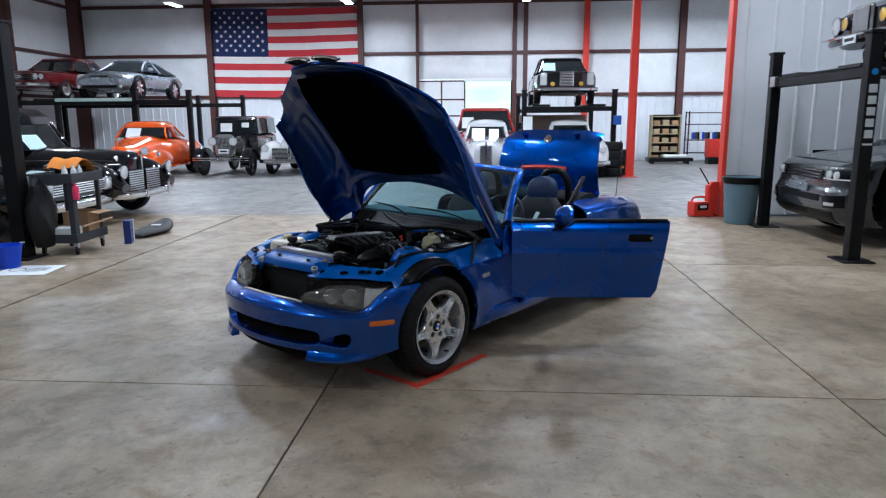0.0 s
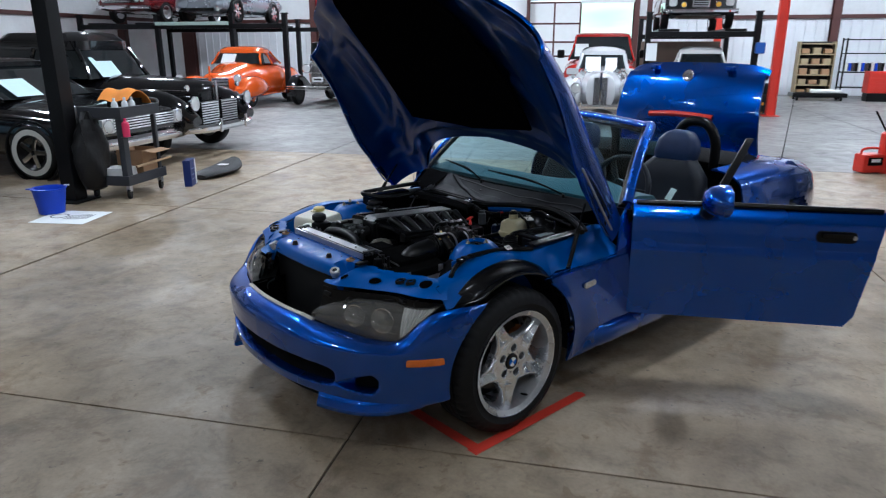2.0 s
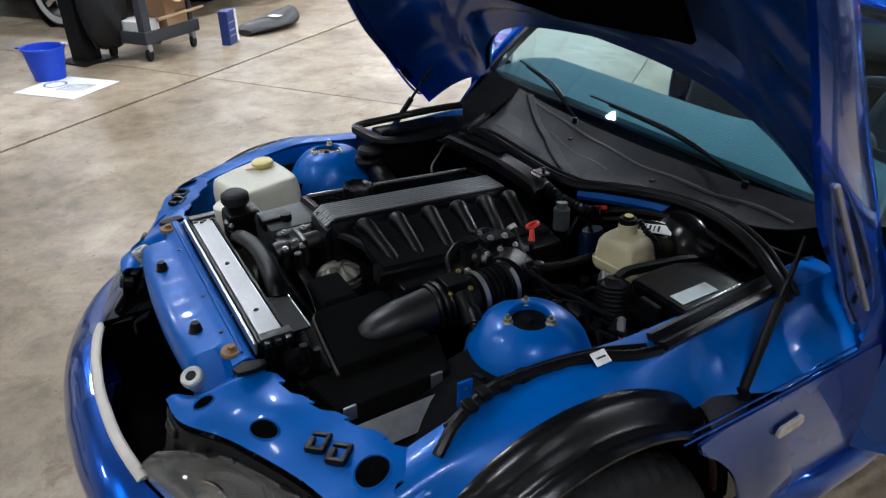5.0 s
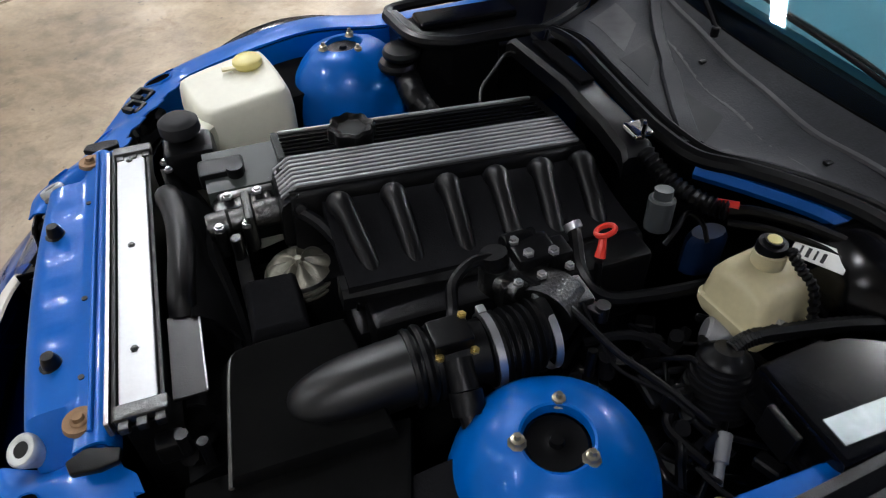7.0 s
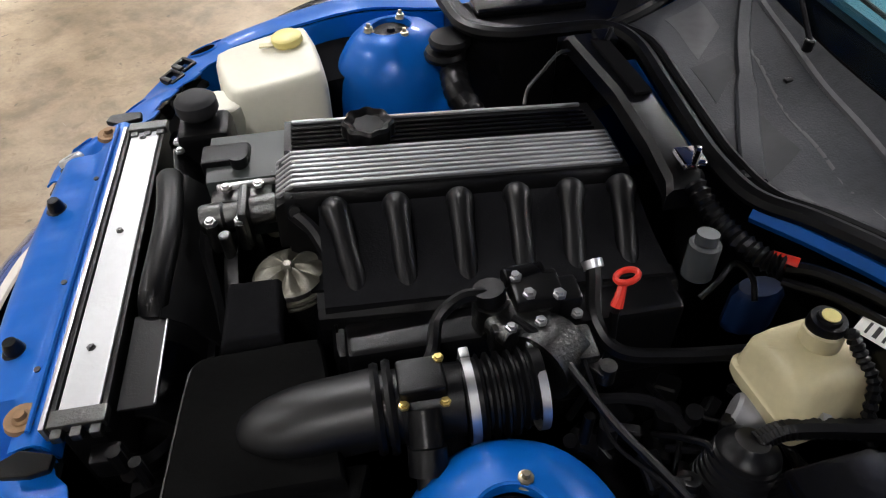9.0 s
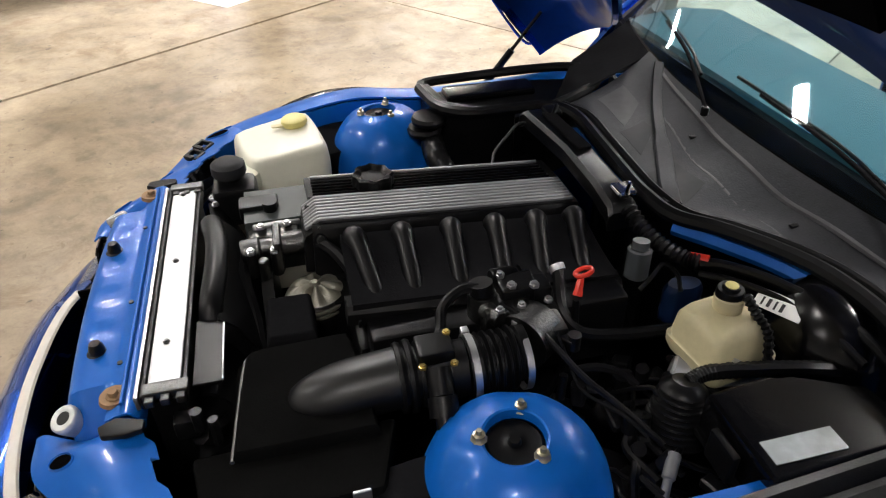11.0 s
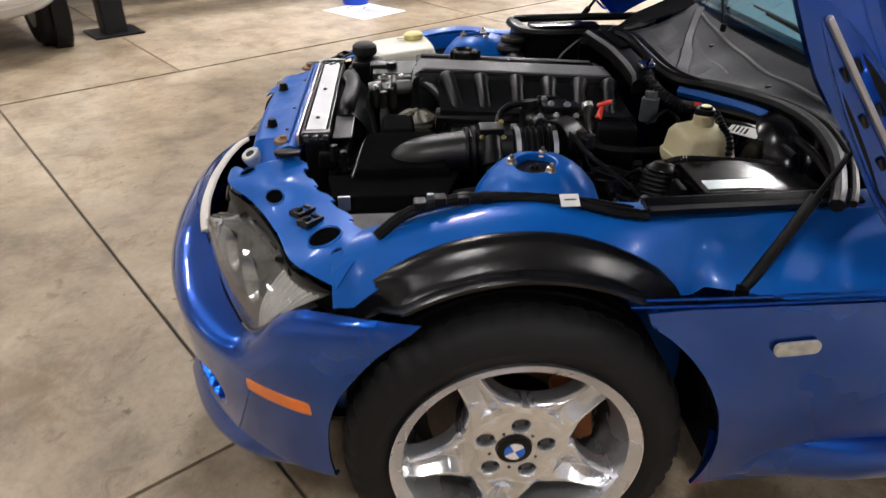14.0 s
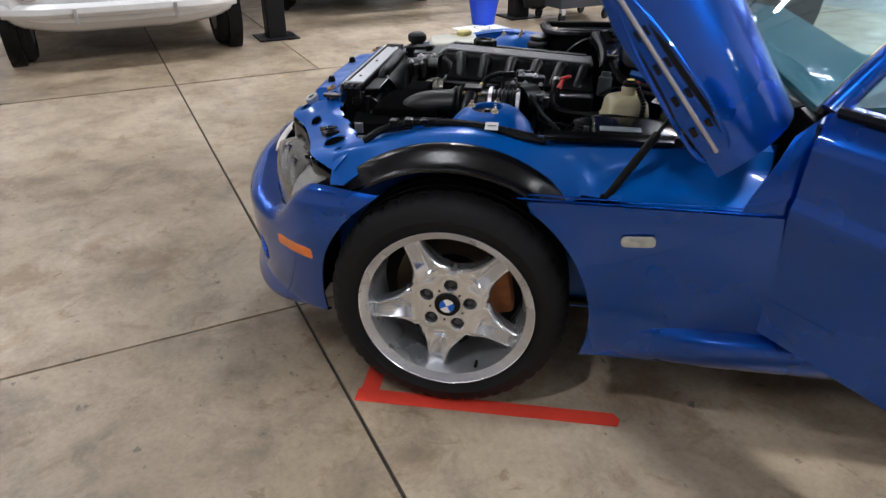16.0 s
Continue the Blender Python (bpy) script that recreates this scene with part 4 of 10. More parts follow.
part("insulation_pad", moved(sheet(bm_new(), pad_pt, 36, 30, 0.012), OPEN), FELTSHADE, bonnet, "black felt insulation pad")
for f in (1, -1):
    bm = bm_new()
    ring = [(0.105 * math.cos(a) ** 3 * 0.5 + 0.062 * math.cos(a), 0.042 * math.sin(a)) for a in np.linspace(0, 2 * math.pi, 25)[:-1]]
    pts = []
    for py, pz in ring:
        y = f * (0.135 + py)
        pts.append((0.722 - 0.25 * y * y - 0.75 * pz, y, 0.598 + 0.7 * pz))
    tube(bm, [*pts, pts[0]], 0.008, 6, 2)
    part("kidney_surround", moved(bm, OPEN), CHROME, bonnet, "chrome grille surround")
    bm = bm_new()
    for k in range(8):
        y = f * (0.075 + 0.017 * k)
        box(bm, (0, 0, 0), (0.012, 0.004, 0.070), 0.001, pose(0.714 - 0.25 * y * y, y, 0.592, 0, -47, 0))
    part("grille_bars", moved(bm, OPEN), BLACK, bonnet)
    # side vent with its bright strip
    fx = (lambda b: b) if f == 1 else mirrored
    vm = Matrix.Translation((-0.50, 0.8105, 0.648)) @ pose(0, 0, 0, -84, 4.4, 0)
    bm = prism(bm_new(), [(-0.195, 0.0), (-0.188, 0.030), (-0.10, 0.036), (0.06, 0.026), (0.185, 0.006), (0.195, -0.004), (0.185, -0.012), (0.06, -0.030), (-0.10, -0.036), (-0.188, -0.026)], 0, 0.004, vm, 0.0015)
    vent = part("side_vent", moved(fx(bm), OPEN), BLACK, bonnet, "long tapered black side vent")
    rim = [(-0.199, 0.0), (-0.190, 0.034), (-0.10, 0.041), (0.06, 0.031), (0.19, 0.009), (0.202, -0.004), (0.19, -0.016), (0.06, -0.035), (-0.10, -0.041), (-0.190, -0.030), (-0.199, 0.0)]
    part("vent_rim", moved(fx(tube(bm_new(), [vm @ Vector((x, y, 0.001)) for x, y in rim], 0.0045, 6, 4)), OPEN), BLUE, vent)
    for k in range(4):
        x = -0.15 + 0.078 * k
        for g, dz in ((1, 0.017 - 0.0025 * k), (-1, -0.017 + 0.0022 * k)):
            bm = loft(bm_new(), [[vm @ Vector((x + q * 0.03 + dx, dz + g * (0.0065 - 0.001 * k) * e, 0.003 + 0.006 * q * (1 - 0.3 * e * e))) for e in (-1, -0.5, 0, 0.5, 1)] for q, dx in ((0, 0), (0.5, 0.002), (1, 0), (0.9, 0.006))], closed=False, caps=False)
            part("vent_fin", moved(fx(bm), OPEN), GLOSSBLACK, vent, "glossy black vent gill")
    bm = prism(bm_new(), rounded(0.385, 0.009, 0.004), 0.003, 0.012, vm, 0.003)
    part("vent_strip", moved(fx(bm), OPEN), STEEL, bonnet, "chrome vent strip")
    bm = bm_new()
    a, b = Vector((-0.535, 0.695, 0.885)), Vector((-0.367, 0.752, 0.628))
    rod(bm, a, a.lerp(b, 0.5), 0.005, n=8)
    rod(bm, a.lerp(b, 0.4), b, 0.010, n=10)
    lathe(bm, [(0, 0.014), (0.012, 0.010), (0.014, 0), (0.012, -0.010), (0, -0.014)], Matrix.Translation(b), 10)
    part("gas_strut", fx(bm), BLACK, car, "black bonnet gas strut")

# ---- doors ----
DHINGE = Vector((-0.79, 0.785, 0))
DOPEN = Matrix.Translation(DHINGE) @ Matrix.Rotation(radians(-52), 4, "Z") @ Matrix.Translation(-DHINGE)


def door_pt(u, v, inset=0.0):
    z = lerp(0.345, 0.862, v)
    end = lerp(-1.765, -1.858, v) + 0.03 * max(0, 0.10 - v) / 0.10
    x = lerp(-0.786, end, u)
    y = 0.800 + 0.026 * math.sin(math.pi * min(1, v * 0.9 + 0.05)) - 0.03 * max(0, (v - 0.86) / 0.14) ** 2 + 0.035 * max(0, (0.6 - v) / 0.6) ** 2
    dz = z - 0.662
    y += 0.0075 * math.exp(-((dz / (0.0105 if dz > 0 else 0.075)) ** 2))
    return (x, y - inset, z)


def door_skin(u, v):
    """The outer panel, with closer rows along its character line."""
    return door_pt(u, min(1, max(0, v - 0.13 * math.sin(2 * math.pi * v))))


def door_edge(bm, inset0, inset1):
    rim = [door_pt(k / 16, 0) for k in range(17)] + [door_pt(1, k / 12) for k in range(1, 13)] + [door_pt(1 - k / 16, 1) for k in range(1, 17)] + [door_pt(0, 1 - k / 12) for k in range(1, 12)]
    loft(bm, [[Vector((x, y - d, z)) for x, y, z in rim] for d in (inset0, inset1)], caps=False)
    return bm


for f in (1, -1):
    fx = (lambda b: moved(b, DOPEN)) if f == 1 else (lambda b: mirrored(moved(b, DOPEN)))
    dr = part("door", fx(sheet(bm_new(), door_skin, 30, 60, 0.008)), BLUE, car, "blue door swung wide open")
    part("door_edge", fx(door_edge(bm_new(), 0.004, 0.085)), BLUE, dr)
    part("door_card", fx(sheet(bm_new(), lambda u, v: door_pt(u, v, 0.09 + 0.012 * math.sin(3 * v)), 16, 12, 0.02)), LEATHER, dr, "dark padded door card")
    bm = bm_new()
    prism(bm, rounded(0.165, 0.052, 0.02), 0, 0.006, Matrix.Translation((-1.655, 0.8195, 0.755)) @ pose(0, 0, 0, -90, 0, 0), 0.002)
    hd = part("door_handle", fx(bm), BLACK, dr, "black door handle recess")
    bm = prism(bm_new(), rounded(0.13, 0.022, 0.009), 0, 0.014, Matrix.Translation((-1.655, 0.8235, 0.764)) @ pose(0, 0, 0, -90, 0, 0), 0.004)
    part("grip", fx(bm), GLOSSBLACK, hd)
    bm = rod(bm_new(), (-1.725, 0.822, 0.757), (-1.725, 0.836, 0.757), 0.009, n=12)
    part("lock", fx(bm), STEEL, hd)
    # mirror: a rounded shell on a foot
    bm = bm_new()
    rings = []
    for k, (q, w, h) in enumerate(((-0.075, 0.010, 0.012), (-0.065, 0.055, 0.038), (-0.040, 0.085, 0.058), (-0.005, 0.100, 0.068), (0.025, 0.104, 0.070), (0.034, 0.100, 0.067))):
        rings.append([Vector((-1.13 - q, 0.945 + w * math.cos(a) * (1.0 if math.cos(a) > 0 else 0.9), 0.925 + h * math.sin(a))) for a in np.linspace(0, 2 * math.pi, 21)[:-1]])
    loft(bm, rings)
    mir = part("door_mirror", fx(bm), BLUE, dr, "blue door mirror")
    bm = bm_new()
    tube(bm, [(-1.11, 0.80, 0.842), (-1.11, 0.835, 0.846), (-1.115, 0.87, 0.872), (-1.115, 0.90, 0.905)], lambda k: lerp(0.036, 0.024, k), 10, 4)
    part("mirror_foot", fx(bm), BLACK, mir)
    bm = lathe(bm_new(), [(0, 0), (0.08, 0), (0.082, 0.002), (0, 0.002)], Matrix.Translation((-1.1665, 0.945, 0.925)) @ Matrix.Diagonal((1, 1.1, 0.75, 1)) @ pose(0, 0, 0, 0, -90, 0), 20)
    part("mirror_glass", fx(bm), CHROME, mir)
    bm = bm_new()
    tube(bm, [(-0.80, 0.775, 0.868), (-1.2, 0.782, 0.874), (-1.6, 0.782, 0.872), (-1.84, 0.775, 0.868)], 0.012, 6, 4)
    part("window_seal", fx(bm), BLACK, dr)
    rings = []
    for q, w in ((0, 0.030), (0.3, 0.036), (0.7, 0.034), (1, 0.028)):
        c = Vector((-1.125, 0.765, 0.855)).lerp(Vector((-1.287, 0.645, 1.157)), q) + Vector((0, 0.012 * math.sin(math.pi * q), 0))
        rings.append([c + Vector((dx * w, dy, 0)) for dx, dy in ((-0.5, -0.009), (0.5, -0.009), (0.6, 0), (0.5, 0.009), (-0.5, 0.009))])
    part("window_guide", fx(loft(bm_new(), rings)), BLACK, dr, "black upright window guide")
bm = prism(bm_new(), [(-0.025, -0.03), (0.025, -0.03), (0.025, 0.03), (-0.025, 0.03)], 0, 0.002, Matrix.Translation((-1.0, 0.842, 0.885)) @ pose(0, 0, 0, 60, 0, 60))
part("sticker", bm, material("pale_green_sticker", (0.55, 0.75, 0.70), 0.5), car, "pale green paper sticker")

# ---- windscreen ----
A0, A1 = Vector((-0.805, 0.735, 0.852)), Vector((-1.150, 0.610, 1.165))


def header(s):
    return Vector((-1.150 - 0.060 * (1 - s * s), 0.610 * s, 1.165 + 0.030 * (1 - s * s)))


def scuttle(s):
    return Vector((-0.800 + 0.125 * (1 - s * s), 0.715 * s, 0.846 + 0.006 * (1 - s * s)))


bm = bm_new()
curve = [A0, A0.lerp(A1, 0.35) + Vector((0.012, 0, 0.012)), A0.lerp(A1, 0.7) + Vector((0.014, 0, 0.016)), A1 + Vector((0.004, 0, 0.006))]
pts = [*curve, *[header(s) for s in (0.93, 0.8, 0.5, 0.2, -0.2, -0.5, -0.8, -0.93)], *[Vector((p.x, -p.y, p.z)) for p in curve[::-1]]]
tube(bm, pts, 0.025, 10, 5)
screen = part("windscreen_frame", bm, BLUE, car, "blue windscreen frame")
bm = bm_new()
tube(bm, [p + Vector((0.012, -0.022 if p.y > 0.5 else 0.022 if p.y < -0.5 else 0, -0.016)) for p in pts], 0.017, 8, 5)
part("windscreen_seal", bm, BLACK, screen)
gl = part("windscreen", sheet(bm_new(), lambda u, v: scuttle(lerp(-0.96, 0.96, v)).lerp(header(lerp(-0.96, 0.96, v)), u) + Vector((0.02 * math.sin(math.pi * u), 0, 0.02 * math.sin(math.pi * u))), 12, 24, 0.004), GLASS, screen, "tinted windscreen glass")
gl.visible_shadow = False

# ---- boot lid standing open, rear body, cabin ----
r_half = table([(-3.28, 0.56), (-3.1, 0.70), (-2.8, 0.805), (-2.45, 0.852), (-2.15, 0.835), (-1.85, 0.802)])
r_top = table([(-3.28, 0.72), (-3.1, 0.775), (-2.8, 0.84), (-2.45, 0.875), (-2.15, 0.878), (-1.85, 0.862)])


def rear_pt(u, s):
    x = lerp(-1.86, -3.28, u)
    a, f = abs(s), (1 if s >= 0 else -1)
    w, t = r_half(x), r_top(x)
    if a > 0.5:
        k = (a - 0.5) / 0.5
        return (x, f * (w - 0.03 * k * k - 0.10 * max(0, 0.3 - k) ** 2 * 3), lerp(t - 0.10, 0.24, k))
    if a > 0.3:
        k = (a - 0.3) / 0.2 * math.pi / 2
        return (x, f * (w - 0.17 + 0.17 * math.sin(k) - 0.027), t - 0.10 * (1 - math.cos(k)))
    return (x, f * (w - 0.197) * a / 0.3, t + 0.02 * (1 - (a / 0.3) ** 2))


def rear_keep(u, s):
    x, y, z = rear_pt(u, s)
    if abs(s) < 0.29 and (x > -2.36 or (-3.10 < x < -2.50)):
        return False
    return not (abs(s) > 0.5 and (x + 2.45) ** 2 + (z - HUB) ** 2 < 0.36**2)


part("rear_body", sheet(bm_new(), rear_pt, 56, 76, 0.01, rear_keep, v=(-1, 1)), BLUE, car, "blue rear body")
bm = sheet(bm_new(), lambda u, s: (-3.28 - 0.05 * (1 - s * s) * math.sin(math.pi * u), 0.56 * s, lerp(0.74, 0.25, u)), 10, 16, 0.01, v=(-1, 1))
part("tail_panel", bm, BLUE, car)
part("boot_well", sheet(bm_new(), lambda u, v: (lerp(-2.45, -3.2, u), lerp(-0.6, 0.6, v), 0.62 - 0.2 * math.sin(math.pi * u)), 8, 8, 0.01), CARPET, car)


def boot_pt(u, s):
    w = lerp(0.50, 0.555, u)
    y = w * s
    z = lerp(1.425, 0.845, u) - 0.035 * abs(s) ** 6 * (1 if u < 0.1 else 0)
    bow = 0.055 * (1 - u) ** 2 * 2.2 + 0.035 * s * s
    lip = 0.05 * max(0, (0.16 - u) / 0.16) ** 2
    return (-2.50 - bow * 0.8 - lip + 0.03 * math.sin(math.pi * u), y, z + 0.012 * (1 - s * s) * (1 if u < 0.02 else 0))


boot = part("boot_lid", sheet(bm_new(), boot_pt, 28, 32, -0.025, v=(-1, 1)), BLUE, car, "blue boot lid standing open")
m = Matrix.Translation((-2.535, -0.005, 1.368)) @ pose(0, 0, 0, 0, 82, 0)
part("badge", lathe(bm_new(), [(0, 0.004), (0.034, 0.003), (0.040, 0.006), (0.042, 0.002), (0.042, -0.006), (0, -0.006)], m, 28), CHROME, boot, "round silver badge")
bm = sheet(bm_new(), lambda u, v: (-2.468 + 0.012 * math.sin(math.pi * u), lerp(-0.24, 0.24, v), 1.085 + 0.03 * u + 0.012 * math.sin(math.pi * v)), 4, 16, 0.006)
part("brake_light", bm, RED, boot, "red high-level brake light")
for f in (1, -1):
    bm = bm_new()
    tube(bm, [(-2.52, f * 0.47, 0.95), (-2.47, f * 0.5, 0.86), (-2.50, f * 0.52, 0.80)], 0.012, 6)
    part("hinge", bm, BLACK, boot)
    bm = bm_new()
    box(bm, (-2.56, f * 0.28, 1.415), (0.06, 0.05, 0.035), 0.008)
    part("latch", bm, BLUE, boot)
# aerial on the rear wing
bm = rod(bm_new(), (-2.62, 0.66, 0.85), (-2.68, 0.66, 1.24), 0.004, 0.0015, 6)
part("aerial", bm, BLACK, car, "thin black aerial")
bm = lathe(bm_new(), [(0, 0.004), (0.075, 0.004), (0.08, 0.0), (0.08, -0.01), (0, -0.01)], Matrix.Translation((-2.50, 0.80, 0.815)) @ pose(0, 0, 0, -52, 0, 0), 24)
part("filler_flap", bm, BLUE, car)

part("cabin_floor", sheet(bm_new(), lambda u, v: (lerp(-0.8, -2.4, u), lerp(-0.76, 0.76, v), 0.26), 6, 6, 0.02), CARPET, car)
bm = bm_new()
box(bm, (-1.5, 0, 0.36), (1.3, 0.22, 0.22), 0.05)
part("tunnel", bm, LEATHER, car)
part("rear_bulkhead", sheet(bm_new(), lambda u, v: (-2.30 - 0.06 * u, lerp(-0.72, 0.72, v), lerp(0.26, 0.88, u)), 6, 12, 0.02), CARPET, car)
bm = bm_new()
loft(bm, [[Vector((-2.22 - 0.16 * math.cos(a) * 1.0, y, 0.875 + 0.062 * math.sin(a) * (1 - 0.25 * (y / 0.6) ** 2))) for a in np.linspace(0, 2 * math.pi, 17)[:-1]] for y in np.linspace(-0.60, 0.60, 13)])
part("folded_hood", bm, CARPET, car, "black folded fabric roof")
# dashboard
bm = bm_new()
loft(bm, [[Vector((x, y, z)) for x, z in ((-0.80, 0.845), (-0.95, 0.862 + 0.03 * math.exp(-((y - 0.36) / 0.16) ** 2)), (-1.08, 0.845 + 0.04 * math.exp(-((y - 0.36) / 0.16) ** 2)), (-1.15, 0.79), (-1.13, 0.70), (-1.05, 0.58), (-0.82, 0.52))] for y in np.linspace(-0.70, 0.70, 25)])
part("dashboard", bm, DASH, car, "grey-teal padded dashboard")
WHEELM = Matrix.Translation((-1.27, 0.36, 0.80)) @ pose(0, 0, 0, 0, 68, 0)
bm = lathe(bm_new(), [(0.185 + 0.015 * math.cos(a), 0.015 * math.sin(a)) for a in np.linspace(0, 2 * math.pi, 11)[:-1]], WHEELM, 36, closed=True)
sw = part("steering_wheel", bm, LEATHER, car, "black leather steering wheel")
bm = lathe(bm_new(), [(0, 0.03), (0.05, 0.025), (0.06, 0.0), (0, -0.03)], WHEELM, 20)
for a in (90, 210, 330):
    box(bm, (0.11, 0, 0), (0.14, 0.035, 0.012), 0.004, WHEELM @ pose(0, 0, 0, 0, 0, a))
part("spokes", bm, BLACK, sw)
part("steering_column", rod(bm_new(), (-1.25, 0.36, 0.79), (-1.02, 0.36, 0.70), 0.03, n=12), BLACK, sw)
for f in (1, -1):
    y0 = f * 0.36
    bm = bm_new()
    sec = []
    for k, (x, z, w, d) in enumerate(((-1.25, 0.44, 0.22, 0.055), (-1.30, 0.475, 0.245, 0.075), (-1.5, 0.46, 0.25, 0.085), (-1.72, 0.44, 0.245, 0.085), (-1.80, 0.45, 0.20, 0.06))):
        sec.append([Vector((x, y0 + px_, z + pz_ + 0.025 * abs(px_ / w) ** 3)) for px_, pz_ in rounded(2 * w, 2 * d, d * 0.7)])
    loft(bm, sec)
    seat = part("seat", bm, LEATHER, car, "dark leather bucket seat")
    bm = bm_new()
    sec = []
    for z, x, w, d in ((0.46, -1.74, 0.20, 0.06), (0.56, -1.755, 0.235, 0.075), (0.70, -1.79, 0.24, 0.075), (0.80, -1.815, 0.215, 0.07), (0.87, -1.83, 0.155, 0.062), (0.90, -1.84, 0.125, 0.058)):
        sec.append([Vector((x + px_, y0 + py_, z + 0.02 * abs(py_ / w) ** 2)) for py_, px_ in rounded(2 * w, 2 * d, d * 0.7)])
    loft(bm, sec)
    part("backrest", bm, LEATHER, seat)
    bm = bm_new()
    sec = []
    for z, x, w, d in ((0.885, -1.842, 0.115, 0.045), (0.91, -1.845, 0.132, 0.056), (0.96, -1.855, 0.138, 0.06), (1.02, -1.868, 0.125, 0.056), (1.06, -1.878, 0.09, 0.045), (1.078, -1.883, 0.045, 0.02)):
        sec.append([Vector((x + px_, y0 + py_, z)) for py_, px_ in rounded(2 * w, 2 * d, d * 0.8)])
    loft(bm, sec)
    part("headrest", bm, BLUELEATHER, seat, "blue leather headrest")
    bm = bm_new()
    tube(bm, [(-2.06, y0 - 0.135, 0.84), (-2.06, y0 - 0.13, 1.0), (-2.055, y0 - 0.08, 1.095), (-2.055, y0, 1.118), (-2.055, y0 + 0.08, 1.095), (-2.06, y0 + 0.13, 1.0), (-2.06, y0 + 0.135, 0.84)], 0.030, 10, 5)
    part("roll_hoop", bm, BLACK, car, "padded black roll hoop")
bm = sheet(bm_new(), lambda u, v: (-2.05, lerp(-0.15, 0.15, v) * 1.0, lerp(0.86, 1.05, u)), 4, 4, 0.004)
wd = part("wind_deflector", bm, GLASS, car, "clear wind deflector")

# ---- the roadster's wheels: face towards +y, then turned to their side ----
def roadster_wheel(wide=0.225):
    """One wheel at the origin, its axle along y, its face at +y."""
    out = pose(0, 0, 0, -90, 0, 0)      # z of the profile runs to +y
    R, rim = 0.312, 0.228
    h = wide / 2
    tyre = bm_new()
    prof = [(rim - 0.012, -h + 0.02), (rim + 0.004, -h + 0.008), (rim + 0.03, -h - 0.004), (R - 0.03, -h + 0.004), (R - 0.010, -h + 0.018), (R, -h + 0.045)]
    tread = []
    for k, q in enumerate((-0.055, -0.02, 0.02, 0.055)):
        tread += [(R, q * wide / 0.225 - 0.005), (R - 0.008, q * wide / 0.225 - 0.003), (R - 0.008, q * wide / 0.225 + 0.003), (R, q * wide / 0.225 + 0.005)]
    prof = prof + tread + [(r, -z) for r, z in prof[::-1]]
    lathe(tyre, prof, out, 192)
    # grooves across the shoulders
    for v in tyre.verts:
        q = out.inverted() @ v.co
        r = math.hypot(q.x, q.y)
        k = round(math.atan2(q.y, q.x) / (2 * math.pi / 192))
        if k % 4 == 0 and r > R - 0.014 and abs(q.z) > 0.050:
            v.co = out @ Vector((q.x * (r - 0.005) / r, q.y * (r - 0.005) / r, q.z))
    barrel = bm_new()
    lathe(barrel, [(rim - 0.004, h - 0.004), (rim, h - 0.001), (rim, h - 0.008), (rim - 0.010, h - 0.013), (rim - 0.018, h - 0.030), (rim - 0.026, h - 0.07), (rim - 0.030, -h + 0.03), (rim, -h + 0.012),
                   (rim + 0.002, -h + 0.006), (rim - 0.036, -h + 0.028), (rim - 0.034, h - 0.07), (rim - 0.028, h - 0.035), (rim - 0.022, h - 0.012)], out, 72, closed=True)
    arms = []
    wid = table([(0.070, 0.052), (0.090, 0.060), (0.102, 0.055), (0.116, 0.044), (0.132, 0.036), (0.16, 0.029), (0.19, 0.0265), (0.207, 0.028)])
    dep = table([(0.070, -0.034), (0.095, -0.0305), (0.12, -0.027), (0.17, -0.024), (0.195, -0.026), (0.207, -0.031)])

    def valley(r):
        return 0.030 * ease((r - 0.060) / 0.095)

    def hollow(q):
        q = abs(q)
        return 0.0 if q > 0.70 else lerp(0.10, 0.0, (q - 0.64) / 0.06) if q > 0.64 else lerp(0.96, 0.10, (q - 0.10) / 0.54) if q > 0.10 else lerp(1.0, 0.96, q / 0.10)
    for k in range(5):
        bm = bm_new()
        rot = out @ pose(0, 0, 0, 0, 0, 72 * k)
        rings = []
        for r in np.linspace(0.070, 0.207, 18):
            r = float(r)
            w, z = wid(r), h + dep(r)
            g = valley(r)
            cs = [(-w, z - 0.038), (-w, z - 0.013), (-w * 0.93, z - 0.005), (-w * 0.80, z - 0.0008), (-w * 0.70, z - 0.0008), (-w * 0.64, z - 0.10 * g), (-w * 0.10, z - 0.96 * g), (0, z - g), (w * 0.10, z - 0.96 * g), (w * 0.64, z - 0.10 * g), (w * 0.70, z - 0.0008), (w * 0.80, z - 0.0008), (w * 0.93, z - 0.005), (w, z - 0.013), (w, z - 0.038)]
            rings.append([rot @ Vector((r, q, zz)) for q, zz in cs])
        loft(bm, rings)
        arms.append(bm)
    # hub face in five cells, each pierced by a bolt hole
    hub = bm_new()
    face = table([(0.028, -0.0375), (0.040, -0.0345), (0.065, -0.0325), (0.090, -0.0315), (0.104, -0.035)])
    for k in range(5):
        mid = 2 * math.pi * (k + 0.5) / 5
        c = Vector((0.060 * math.cos(mid), 0.060 * math.sin(mid), 0))
        edge = []
        for j in range(60):
            a = mid + 2 * math.pi * j / 60
            q, step = c.copy(), Vector((math.cos(a), math.sin(a), 0)) * 0.0002
            while True:
                q2 = q + step
                off = (math.atan2(q2.y, q2.x) - mid + math.pi) % (2 * math.pi) - math.pi
                if not (0.028 < q2.length < 0.104) or abs(off) > math.pi / 5:
                    break
                q = q2
            edge.append(q)
        rows = []
